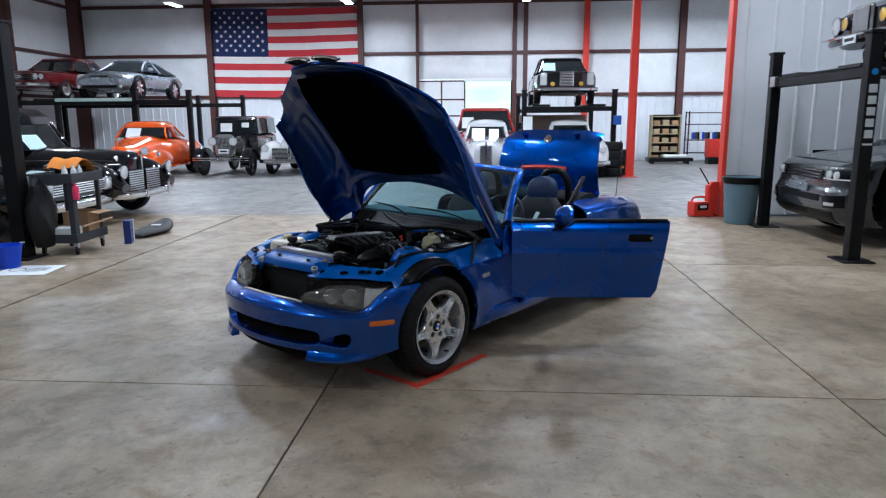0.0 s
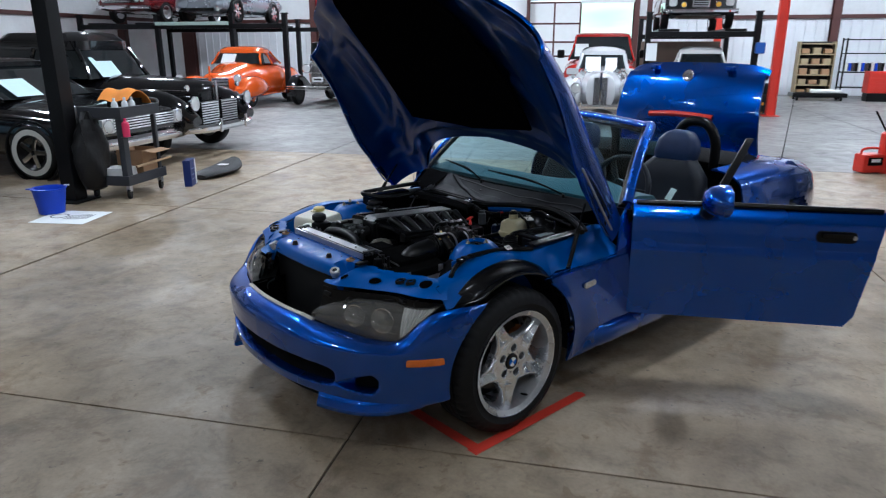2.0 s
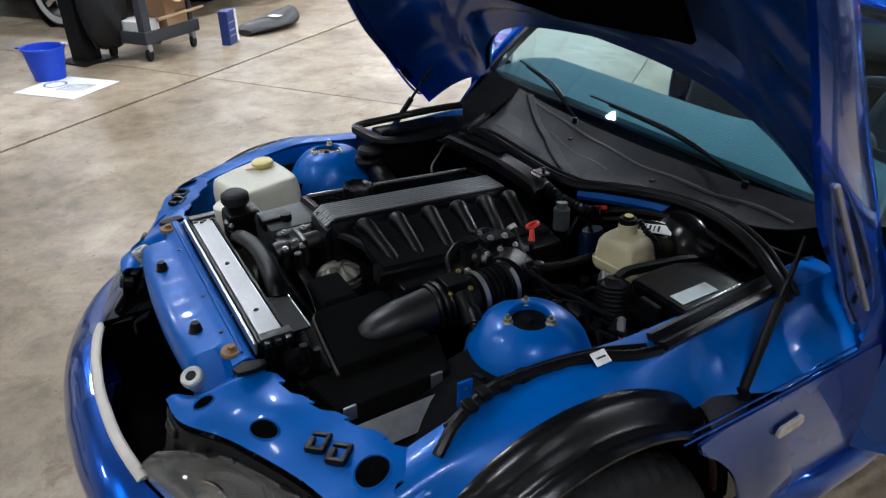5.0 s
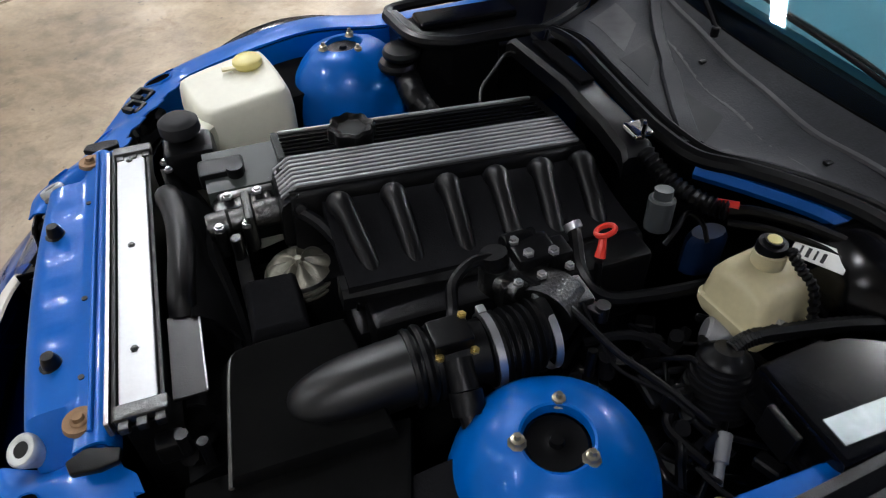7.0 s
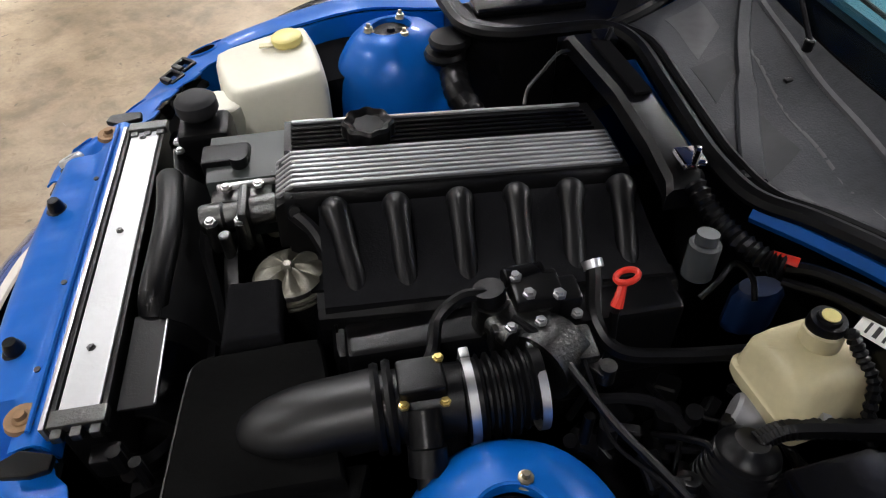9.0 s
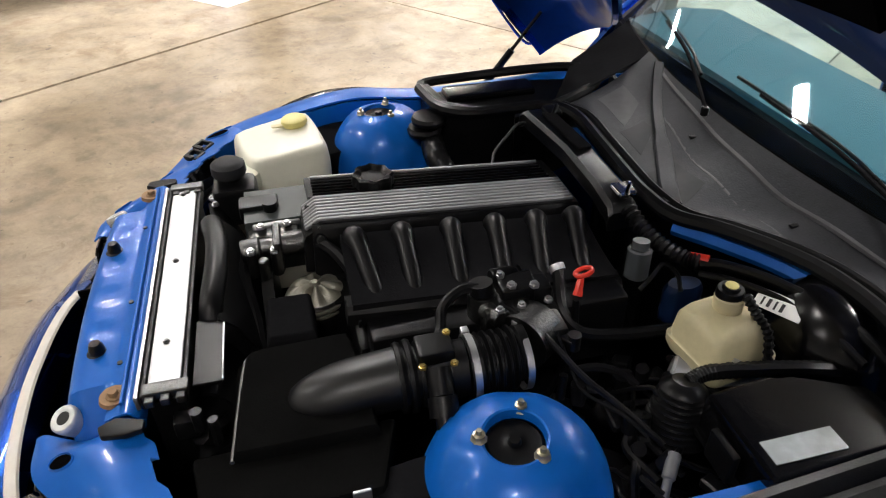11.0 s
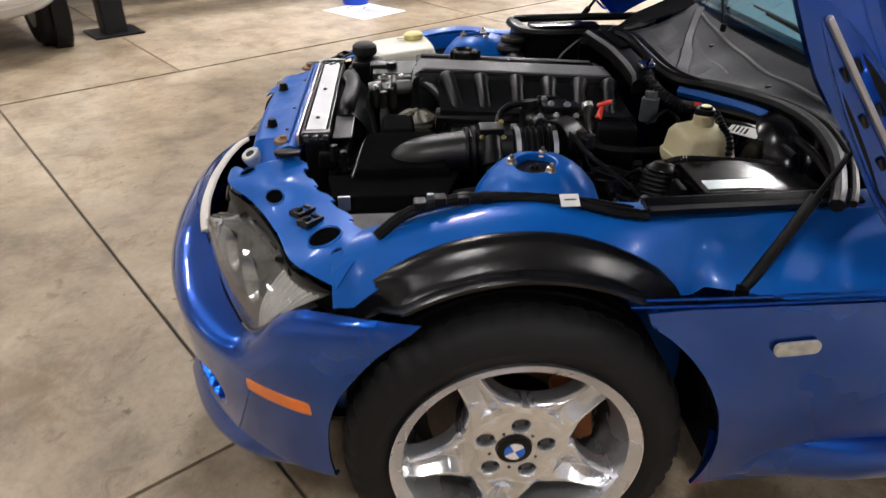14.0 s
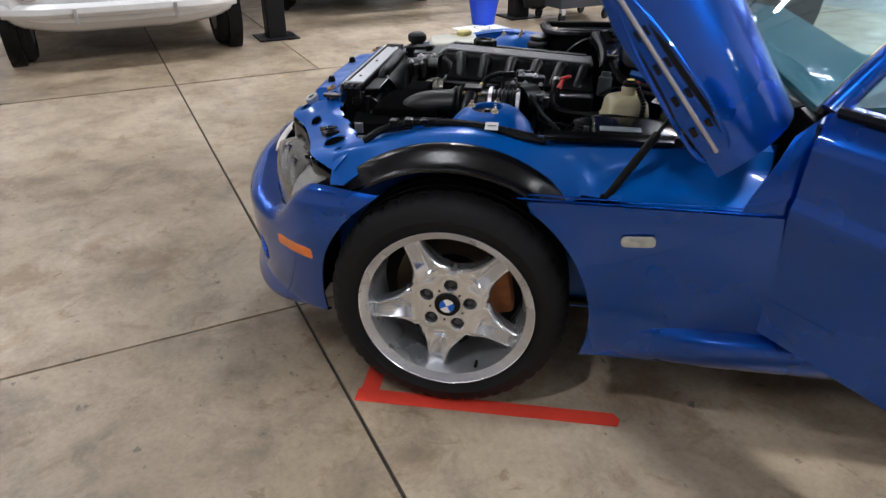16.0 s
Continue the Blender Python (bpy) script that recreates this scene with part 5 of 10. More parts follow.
        for t in (1.0, 0.9, 0.8, 0.7, 0.6, 0.5, 0.4, 0.25, 0.06):
            rows.append([c + (q - c).normalized() * lerp(0.0185, (q - c).length, t) for q in edge])
            low = []
            for q in rows[-1]:
                off = (math.atan2(q.y, q.x) + math.pi / 5) % (2 * math.pi / 5) - math.pi / 5
                along, side = q.length * math.cos(off), q.length * math.sin(off)
                low.append(out @ Vector((q.x, q.y, h + face(q.length) - valley(along) * hollow(side / wid(max(0.07, along))))))
            rows[-1] = low
        for rr, dz in ((0.0180, -0.0005), (0.0168, -0.003), (0.0158, -0.024)):
            rows.append([out @ (c + (q - c).normalized() * rr + Vector((0, 0, h + face(0.060) + dz))) for q in edge])
        loft(hub, rows, caps=False)
    lathe(hub, [(0.103, h - 0.0345), (0.107, h - 0.042), (0.108, h - 0.075), (0.02, h - 0.075)], out, 60)
    lathe(hub, [(0.0, h - 0.050), (0.0285, h - 0.050), (0.0285, h - 0.0370)], out, 40)
    bmesh.ops.remove_doubles(hub, verts=hub.verts, dist=0.0005)
    return tyre, barrel, arms, hub, out, h


def put_wheel(name, m, face):
    tyre, barrel, arms, hub, out, h = roadster_wheel()
    w = part("wheel", tyre, RUBBER, car, "low-profile tyre on silver five-spoke alloy wheel", m)
    rim = part("rim", barrel, WELL, w)
    part("rim_lip", lathe(bm_new(), [(0.2065, h - 0.024), (0.211, h - 0.012), (0.2165, h - 0.0095), (0.2255, h - 0.0035), (0.2292, h + 0.0006), (0.2298, h - 0.003), (0.2285, h - 0.009), (0.2180, h - 0.0125)], out, 96, closed=True), ALLOY, rim)
    for a in arms:
        part("spoke", a, ALLOY, w)
    part("hub", hub, ALLOY, w)
    for k in range(5):
        a = 2 * math.pi * (k + 0.5) / 5
        c = out @ Vector((0.060 * math.cos(a), 0.060 * math.sin(a), 0))
        bm = lathe(bm_new(), [(0, h - 0.041), (0.0075, h - 0.041), (0.0085, h - 0.0425), (0.0125, h - 0.046), (0.0150, h - 0.050), (0.0150, h - 0.056), (0, h - 0.056)], Matrix.Translation(c) @ out, 6)
        bolt = part("wheel_bolt", bm, BOLTSTEEL, w)
        a += math.pi / 5
        c = out @ Vector((0.046 * math.cos(a), 0.046 * math.sin(a), 0))
        # A black dot on the hub paints the shade of a dimple.
        part("hub_dimple", lathe(bm_new(), [(0, h - 0.0331), (0.0032, h - 0.0331), (0.0036, h - 0.036), (0, h - 0.036)], Matrix.Translation(c) @ out, 10), INKSHADE, w)
    cap = part("centre_cap", lathe(bm_new(), [(0, h - 0.0290), (0.030, h - 0.0300), (0.0325, h - 0.0315), (0.0325, h - 0.04), (0, h - 0.04)], out, 32), GLOSSBLACK, w, "round centre cap in black, blue and white")
    for k in range(4):
        bm = bm_new()
        pts = [(0, 0)] + [(0.0195 * math.cos(a), 0.0195 * math.sin(a)) for a in np.linspace(k * math.pi / 2, (k + 1) * math.pi / 2, 7)]
        prism(bm, pts, h - 0.0305, h - 0.0280, out @ pose(0, 0, 0, 0, 0, 20))
        part("badge_quarter", bm, BADGEBLUE if k % 2 else WHITE, cap)
    part("valve", rod(bm_new(), out @ Vector((-0.05, 0.195, h - 0.05)), out @ Vector((-0.052, 0.185, h - 0.015)), 0.005, n=8), BLACK, w)
    disc = part("brake_disc", lathe(bm_new(), [(0.06, h - 0.13), (0.155, h - 0.13), (0.155, h - 0.152), (0.06, h - 0.152)], out, 40, closed=True), DISC, w)
    bm = bm_new()
    box(bm, (0.0, 0, 0), (0.075, 0.15, 0.06), 0.015, out @ pose(-0.125, 0.0, h - 0.125, 0, 0, 180))
    part("brake_caliper", bm, BRAKE, w, "rusty brake caliper")
    part("hub_back", lathe(bm_new(), [(0, h - 0.10), (0.2, h - 0.16), (0.2, h - 0.165), (0, h - 0.165)], out, 24), BLACK, w)
    return w


for wx, wy in ((0.0, 0.697), (-2.45, 0.745)):
    for f in (1, -1):
        m = pose(wx, f * wy, 0.309, 0, 9 if wx == 0 and f == 1 else 0, 0 if f == 1 else 180)
        put_wheel("wheel", m, f)


# ---- engine bay ----
def sub(name, bm, mat, parent=None, label=""):
    return part(name, bm, mat, parent or car, label)


def bolt(p, r=0.008, mat=None, parent=None, h=0.006):
    bm = lathe(bm_new(), [(0, h), (r * 0.62, h), (r * 0.66, h * 0.45), (r, h * 0.4), (r * 1.05, -0.002), (0, -0.003)], Matrix.Translation(p), 6)
    return part("bolt", bm, mat or STEEL, parent or car)


PALEEDGE = material("pale_plastic_edge", (0.055, 0.053, 0.050), 0.4, vary=0.4, scale=30, spec=0.4)
STRIP = material("brushed_ribbed_strip", (0.34, 0.34, 0.35), 0.40, 0.6, vary=0.15, scale=30, stretch=(0.2, 3, 1))
RUST = material("rusty_bolt", (0.28, 0.17, 0.09), 0.65, 0.5, vary=0.3, scale=60)

# slam panel across the nose
slam_prof = smooth_path([(0.400, 0, 0.690), (0.406, 0, 0.715), (0.416, 0, 0.724), (0.430, 0, 0.722), (0.446, 0, 0.716), (0.475, 0, 0.714), (0.500, 0, 0.711), (0.516, 0, 0.702), (0.524, 0, 0.684), (0.527, 0, 0.670), (0.527, 0, 0.660)], 3)


def slam_pt(u, v):
    k = u * (len(slam_prof) - 1)
    i = min(int(k), len(slam_prof) - 2)
    p = slam_prof[i].lerp(slam_prof[i + 1], k - i)
    y = lerp(-0.305, 0.305, v)
    e = max(0, (abs(y) - 0.235) / 0.07)
    drop = (0.715 - 0.655) * min(1, e * 1.4) if p.x > 0.45 else 0
    bow = -0.05 * (y / 0.3) ** 2 if p.x > 0.46 else 0
    dent = -0.0025 * (1 if (abs(y) < 0.2 and 0.458 < p.x < 0.495 and math.sin(y * 70) > 0.2 and y < 0.13) else 0)
    return (p.x + bow * 0.4 * (p.x - 0.46) / 0.07, y, p.z - drop + dent)


slam = sub("slam_panel", sheet(bm_new(), slam_pt, 30, 60, 0.004), BAY, None, "blue slam panel over the grille")
bm = bm_new()
tube(bm, [(0.424, -0.29, 0.7275), (0.4245, 0, 0.7285), (0.424, 0.29, 0.7275)], 0.003, 6, 4)
sub("panel_seam", bm, BAY, slam)
WORNCATCH = material("worn_zinc_catch", (0.55, 0.56, 0.55), 0.45, 0.5, vary=0.25, scale=60)
for y in (-0.277, 0.267):
    bm = lathe(bm_new(), [(0, 0.010), (0.006, 0.010), (0.007, 0.004), (0.010, 0.003), (0.011, 0.0015), (0.019, 0.002), (0.021, -0.004), (0, -0.004)], Matrix.Translation((0.437, y, 0.722)), 20)
    sub("radiator_bolt", bm, RUST, slam, "rusty washer-head bolt")
    seat = Matrix.Translation((0.512, y * 0.97, 0.688)) @ pose(0, 0, 0, -16 if y > 0 else 16, 20, 0)
    bm = lathe(bm_new(), [(0.010, -0.004), (0.010, 0.003), (0.013, 0.0045), (0.018, 0.004), (0.0205, 0.001), (0.021, -0.004), (0.017, -0.028)], seat, 24)
    sub("catch_ring", bm, WORNCATCH, slam, "pale round bonnet catch")
    # A black plug inside the ring stands for the shade of its opening.
    bm = lathe(bm_new(), [(0, 0.003), (0.0105, 0.003), (0.0105, -0.006), (0, -0.006)], seat, 20)
    sub("catch_hole", bm, BLACK, slam)
for x, y in ((0.486, -0.105), (0.476, 0.160)):
    bm = lathe(bm_new(), [(0, 0.018), (0.008, 0.018), (0.011, 0.010), (0.012, 0.002), (0.016, 0), (0, -0.001)], Matrix.Translation((x, y, 0.713)), 14)
    sub("rubber_stop", bm, BLACK, slam, "black rubber stop")
# Black discs on the uncut panel stand for the shade in small holes.
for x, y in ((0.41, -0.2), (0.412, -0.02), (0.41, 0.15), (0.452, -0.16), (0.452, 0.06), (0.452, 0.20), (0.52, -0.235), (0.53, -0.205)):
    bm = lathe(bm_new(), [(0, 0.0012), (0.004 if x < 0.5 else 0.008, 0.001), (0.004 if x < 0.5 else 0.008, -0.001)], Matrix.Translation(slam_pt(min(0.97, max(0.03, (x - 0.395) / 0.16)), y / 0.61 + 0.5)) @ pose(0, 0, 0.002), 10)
    sub("panel_hole", bm, INKSHADE, slam)

# panel over each headlamp, running back to the inner wing
wp_in = smooth_path([(0.425, 0.285, 0.712), (0.392, 0.330, 0.700), (0.365, 0.420, 0.694), (0.315, 0.505, 0.690), (0.270, 0.590, 0.684), (0.240, 0.650, 0.680)], 5)
wp_out = smooth_path([(0.560, 0.250, 0.648), (0.550, 0.322, 0.648), (0.488, 0.400, 0.643), (0.419, 0.543, 0.648), (0.380, 0.640, 0.645), (0.300, 0.707, 0.634)], 5)


def lamp_panel_pt(u, v):
    k = u * (len(wp_in) - 1)
    i = min(int(k), len(wp_in) - 2)
    p = wp_in[i].lerp(wp_in[i + 1], k - i).lerp(wp_out[i].lerp(wp_out[i + 1], k - i), v)
    p = p + Vector((0, 0, 0.014 * math.sin(math.pi * v) * (0.6 + 0.4 * math.sin(u * 9)) + 0.010 * math.exp(-((u - 0.42) / 0.08) ** 2) * math.sin(math.pi * v)))
    p.z -= 0.046 * max(0, 1 - u / 0.17) * math.sin(math.pi * min(1, v * 1.1))
    if v < 0.02:
        p += Vector((0.006, -0.004, 0)) * (1 if math.sin(u * 42) > 0 else -1)
    return p


def lamp_hole(u, v):
    return ((u - 0.80) / 0.075) ** 2 + ((v - 0.5) / 0.26) ** 2 > 1 and ((u - 0.45) / 0.05) ** 2 + ((v - 0.72) / 0.2) ** 2 > 1 and ((u - 0.20) / 0.035) ** 2 + ((v - 0.74) / 0.13) ** 2 > 1


for f in (1, -1):
    fx = (lambda b: b) if f == 1 else mirrored
    lp_ = sub("headlamp_panel", fx(sheet(bm_new(), lamp_panel_pt, 70, 26, 0.003)), BAY, None, "blue pressed panel behind the headlamp")
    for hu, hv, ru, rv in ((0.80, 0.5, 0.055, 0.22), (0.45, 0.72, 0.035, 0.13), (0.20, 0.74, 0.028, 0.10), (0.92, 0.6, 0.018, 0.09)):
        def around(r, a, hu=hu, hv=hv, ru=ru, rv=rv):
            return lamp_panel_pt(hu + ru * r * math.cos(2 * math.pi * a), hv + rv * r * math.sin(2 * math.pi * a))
        # The hole's shade is a black disc laid on the uncut panel.
        sub("panel_hole", fx(sheet(bm_new(), lambda r, a: around(max(r, 0.02), a) + Vector((0, 0, 0.0045)), 4, 24, 0.0)), FELTSHADE, lp_, "black disc for the shade in a panel hole")
        sub("hole_rim", fx(sheet(bm_new(), lambda r, a: around(1 + 0.16 * r, a) + Vector((0, 0, 0.0035 * math.sin(math.pi * min(1, r + 0.1)) + 0.0042)), 3, 24, 0.0)), BAY, lp_)
    for u0 in (0.555, 0.635):
        c = lamp_panel_pt(u0 + 0.03, 0.52) + Vector((0, 0, 0.004))
        m = Matrix.Translation(c) @ pose(0, 0, 0, 0, 8, -48)
        bm = bm_new()
        for dx, dy, sx, sy in ((0, 0.016, 0.034, 0.008), (0, -0.016, 0.034, 0.008), (-0.014, 0, 0.008, 0.034), (0.012, 0.004, 0.012, 0.022)):
            box(bm, (dx, dy, 0.003), (sx, sy, 0.012), 0.002, m)
        sub("panel_clip", fx(bm), BLACK, lp_, "black plastic clip in the panel")
    rs = random.Random(4)
    # black carriers between lamp and panel
    for k in range(8):
        bm = bm_new()
        u = 0.08 + 0.105 * k
        p = lamp_panel_pt(min(1, u), 1.0)
        q = lamp_pt(min(1, u), 0.95, 0.03)
        c = p.lerp(q, rs.uniform(0.3, 0.7)) + Vector((0, 0, -0.004 - 0.012 * rs.random()))
        tilt = Matrix.Translation(c) @ pose(0, 0, 0, rs.uniform(-35, 35), rs.uniform(-30, 30), rs.uniform(0, 180))
        box(bm, (0, 0, 0), (0.022 + 0.022 * rs.random(), 0.022 + 0.02 * rs.random(), 0.012 + 0.010 * rs.random()), 0.005, tilt, 2)
        sub("lamp_carrier", fx(bm), BLACK, None, "black plastic lamp carrier")
    bm = sheet(bm_new(), lambda u, v: lamp_panel_pt(u, 1.0).lerp(lamp_pt(u, 1.0, 0.0), v) + Vector((0, 0, -0.014 - 0.035 * math.sin(math.pi * v))), 24, 4, 0.003)
    sub("lamp_gap_cover", fx(bm), BLACK)
    bm = bm_new()
    prism(bm, [(0.392, 0.318), (0.430, 0.306), (0.452, 0.318), (0.446, 0.336), (0.415, 0.340), (0.394, 0.336)], 0.712, 0.722, Matrix(), 0.003)
    sub("catch_bracket", fx(bm), BLACK, None, "black bonnet catch bracket")

# radiator and what stands in front of the engine
bm = box(bm_new(), (0.366, 0.022, 0.55), (0.045, 0.56, 0.36), 0.004)
rad = sub("radiator", bm, BLACK, None, "radiator with pale metal top")
sub("radiator_top", box(bm_new(), (0.366, 0.022, 0.737), (0.044, 0.545, 0.016), 0.003), WHITEALU, rad, "pale brushed radiator top")
for dx in (-0.027, 0.027, 0.035):
    sub("radiator_rail", box(bm_new(), (0.366 + dx, 0.022, 0.733), (0.006, 0.56, 0.024), 0.0015), STEEL if dx == 0.035 else BLACK, rad)
for y in (-0.22, 0.0, 0.2):
    bolt((0.368, y, 0.746), 0.005, CAST, rad, 0.003)
for y in (-0.245, 0.295):
    bm = bm_new()
    box(bm, (0.362, y, 0.745), (0.06, 0.022, 0.014), 0.003)
    for dx in (-0.02, 0.0, 0.02):
        box(bm, (0.362 + dx, y + 0.012, 0.742), (0.012, 0.02, 0.012), 0.002)
    sub("radiator_clip", bm, CAST, rad)
bm = box(bm_new(), (0.342, 0.322, 0.70), (0.034, 0.026, 0.035), 0.006)
rod(bm, (0.325, 0.335, 0.70), (0.325, 0.335, 0.735), 0.008, n=8)
rod(bm, (0.305, 0.345, 0.68), (0.305, 0.345, 0.725), 0.007, n=8)
sub("hose_fitting", bm, BLACK, rad)
sub("fan_shroud", sheet(bm_new(), lambda u, v: (0.325 - 0.055 * u - 0.02 * math.sin(math.pi * v), lerp(-0.20, 0.27, v), 0.725 - 0.10 * u * u - 0.03 * (1 if v > 0.75 else 0)), 8, 30, 0.006), BLACK, rad, "black fan shroud")
bm = bm_new()
tube(bm, [(0.318, -0.118, 0.725), (0.312, -0.095, 0.748), (0.300, -0.02, 0.757), (0.300, 0.05, 0.755), (0.308, 0.12, 0.742), (0.312, 0.142, 0.722)], 0.019, 12, 6, flat=0.9)
sub("shroud_bulge", bm, RUNNER, rad)
sub("shroud_strip", box(bm_new(), (0.312, 0.215, 0.728), (0.040, 0.135, 0.005), 0.0015), RUNNER, rad)
sub("strip_edge", box(bm_new(), (0.2915, 0.215, 0.7295), (0.0025, 0.13, 0.004), 0.0008), STEEL, rad)
sub("shroud_bowl", sheet(bm_new(), lambda u, v: (0.300 - 0.075 * u ** 0.6, lerp(-0.12, 0.16, v) * (1 - 0.1 * u), 0.735 - 0.16 * u), 8, 16, 0.004), RUNNER, rad)
sub("shroud_wall", sheet(bm_new(), lambda u, v: (0.262, lerp(-0.2, 0.27, v), lerp(0.66, 0.40, u)), 4, 6, 0.01), BLACK, rad)
bm = lathe(bm_new(), [(0.02, 0), (0.16, 0.0), (0.165, 0.02), (0.0, 0.03)], Matrix.Translation((0.235, 0.03, 0.55)) @ pose(0, 0, 0, 0, -90, 0), 32)
sub("cooling_fan", bm, BLACK, rad)
# front of the radiator, behind the grille opening
sub("condenser", box(bm_new(), (0.46, 0, 0.46), (0.02, 0.62, 0.34), 0.003), material("dark_fins", (0.02, 0.02, 0.02), 0.55, 0.3, vary=0.3, scale=80, fine=400, bump=0.6, bump_scale=500), rad, "dark finned condenser")
bm = bm_new()
box(bm, (0.57, 0, 0.345), (0.22, 0.5, 0.008), 0.001)
for f in (1, -1):
    box(bm, (0.52, f * 0.257, 0.385), (0.22, 0.006, 0.29), 0.001)
    box(bm, (0.455, f * 0.36, 0.42), (0.012, 0.22, 0.34), 0.001)
sub("grille_duct", bm, FELTSHADE, None, "black grille duct")

WORNBLACK = material("faded_black_cap", (0.020, 0.020, 0.022), 0.55, vary=0.3, scale=20, spec=0.2)
# expansion tank and cap
bm = box(bm_new(), (0.272, -0.228, 0.715), (0.085, 0.075, 0.085), 0.014)
rod(bm, (0.278, -0.243, 0.75), (0.278, -0.243, 0.775), 0.024, n=20)
tank = sub("expansion_tank", bm, BLACK, None, "black coolant expansion tank")
bm = lathe(bm_new(), [(0, 0.024), (0.022, 0.024), (0.028, 0.020), (0.033, 0.016), (0.034, 0.0), (0.031, -0.006), (0, -0.006)], Matrix.Translation((0.278, -0.243, 0.772)), 28)
sub("filler_cap", bm, WORNBLACK, tank, "round black filler cap")
for p in ((0.315, -0.205, 0.738), (0.31, -0.185, 0.735)):
    bolt(p, 0.007, STEEL, tank)

# washer bottle
w_top = [(0.275, -0.47), (0.262, -0.50), (0.13, -0.545), (0.10, -0.53), (0.078, -0.40), (0.085, -0.36), (0.13, -0.345), (0.215, -0.33), (0.245, -0.345), (0.262, -0.40)]
rings = []
for z, g in ((0.42, 0.94), (0.55, 1.02), (0.70, 1.05), (0.728, 1.02), (0.742, 0.96), (0.748, 0.86)):
    rings.append([Vector((0.176 + (q.x - 0.176) * g, -0.44 + (q.y + 0.44) * g + (0.03 if z < 0.6 else 0), z - 0.05 * (q.x - 0.1))) for q in smooth_path([(*p, 0) for p in (*w_top, w_top[0])], 3)[:-1]])
bottle = sub("washer_bottle", loft(bm_new(), rings), CREAM, None, "cream plastic washer bottle")
bm = loft(bm_new(), [[Vector((0.268 + 0.05 * math.cos(a) * g, -0.345 + 0.045 * math.sin(a) * g, z)) for a in np.linspace(0, 2 * math.pi, 17)[:-1]] for z, g in ((0.5, 0.9), (0.69, 1.0), (0.715, 0.92), (0.722, 0.7))])
sub("bottle_neck", bm, CREAM, bottle)
bm = lathe(bm_new(), [(0, 0.010), (0.024, 0.009), (0.029, 0.005), (0.030, -0.004), (0.026, -0.010), (0, -0.010)], Matrix.Translation((0.138, -0.478, 0.756)) @ pose(0, 0, 0, 0, 3, 0), 28)
sub("bottle_cap", bm, YELLOW, bottle, "yellow bottle cap")
sub("cap_strap", box(bm_new(), (0.175, -0.468, 0.7515), (0.03, 0.014, 0.004), 0.0015), YELLOWED, bottle)

# engine block and covers
bm = box(bm_new(), (-0.10, -0.03, 0.52), (0.50, 0.30, 0.36), 0.02)
box(bm, (-0.12, 0.12, 0.58), (0.44, 0.2, 0.2), 0.02)
engine = sub("engine", bm, BLACK, None, "six-cylinder engine under black plastic covers")
bm = loft(bm_new(), [[Vector((x, y, z)) for y, z in ((-0.178, 0.70), (-0.170, 0.768), (-0.160, 0.782), (-0.075, 0.790), (0.024, 0.792), (0.032, 0.785), (0.044, 0.740), (0.046, 0.70))] for x in (0.138, 0.132, -0.338, -0.345)])
LEAN = Matrix.Translation((0.13, 0, 0.79)) @ Matrix.Rotation(radians(-3.6), 4, "Y") @ Matrix.Translation((-0.13, 0, -0.79))
cover = sub("valve_cover", bm, BLACK, engine, "black valve cover")
cover.matrix_basis = LEAN
for k in range(5):
    sub("cover_rib", box(bm_new(), (-0.10, -0.078 - 0.013 * k, 0.7905 - 0.0012 * k), (0.455, 0.004, 0.006), 0.0012, None, 1), GLOSSBLACK, cover)
sub("cover_edge_strip", box(bm_new(), (-0.10, -0.150, 0.786), (0.455, 0.007, 0.006), 0.0015, None, 1), STRIP, cover, "thin silver edge strip")
for x in (0.126, -0.334):
    sub("cover_bolt", lathe(bm_new(), [(0, 0.010), (0.008, 0.009), (0.010, 0.004), (0.010, -0.004), (0, -0.004)], Matrix.Translation((x, 0.036, 0.770)) @ pose(0, 0, 0, -60, 0, 0), 12), BLACK, cover)
bm = box(bm_new(), (-0.105, -0.020, 0.7905), (0.462, 0.078, 0.012), 0.002)
plate = sub("cover_strip", bm, INKSHADE, cover, "dark plate with bright ribs")
for k in range(8):
    y = -0.0555 + 0.0102 * k
    sub("bright_rib", box(bm_new(), (-0.1045, y, 0.798), (0.463, 0.0060, 0.006), 0.0012, None, 1), STRIP, plate)
    nose = Matrix.Translation((0.1265, y, 0.7985)) @ pose(0, 0, 0, 0, 38, 0)
    sub("bright_rib", box(bm_new(), (0.014, 0, -0.0005), (0.030, 0.0060, 0.006), 0.0012, nose, 1), STRIP, plate)
bm = prism(bm_new(), [(0.125, 0.700), (0.125, 0.792), (0.150, 0.774), (0.153, 0.765), (0.153, 0.700)], -0.030, 0.064, pose(0, 0, 0, 90, 0, 0), 0.002)
sub("cover_front", bm, BLACK, cover)
bm = bm_new()
cap_ring = [(0.037 * (1 + 0.07 * math.cos(8 * a)) * math.cos(a), 0.037 * (1 + 0.07 * math.cos(8 * a)) * math.sin(a)) for a in np.linspace(0, 2 * math.pi, 49)[:-1]]
loft(bm, [[Vector((0.015 + x * g, -0.100 + y * g, z)) for x, y in cap_ring] for z, g in ((0.79, 0.95), (0.792, 1.0), (0.812, 1.0), (0.816, 0.9), (0.813, 0.7), (0.809, 0.6))])
sub("oil_cap", bm, BLACK, cover, "black lobed oil filler cap")
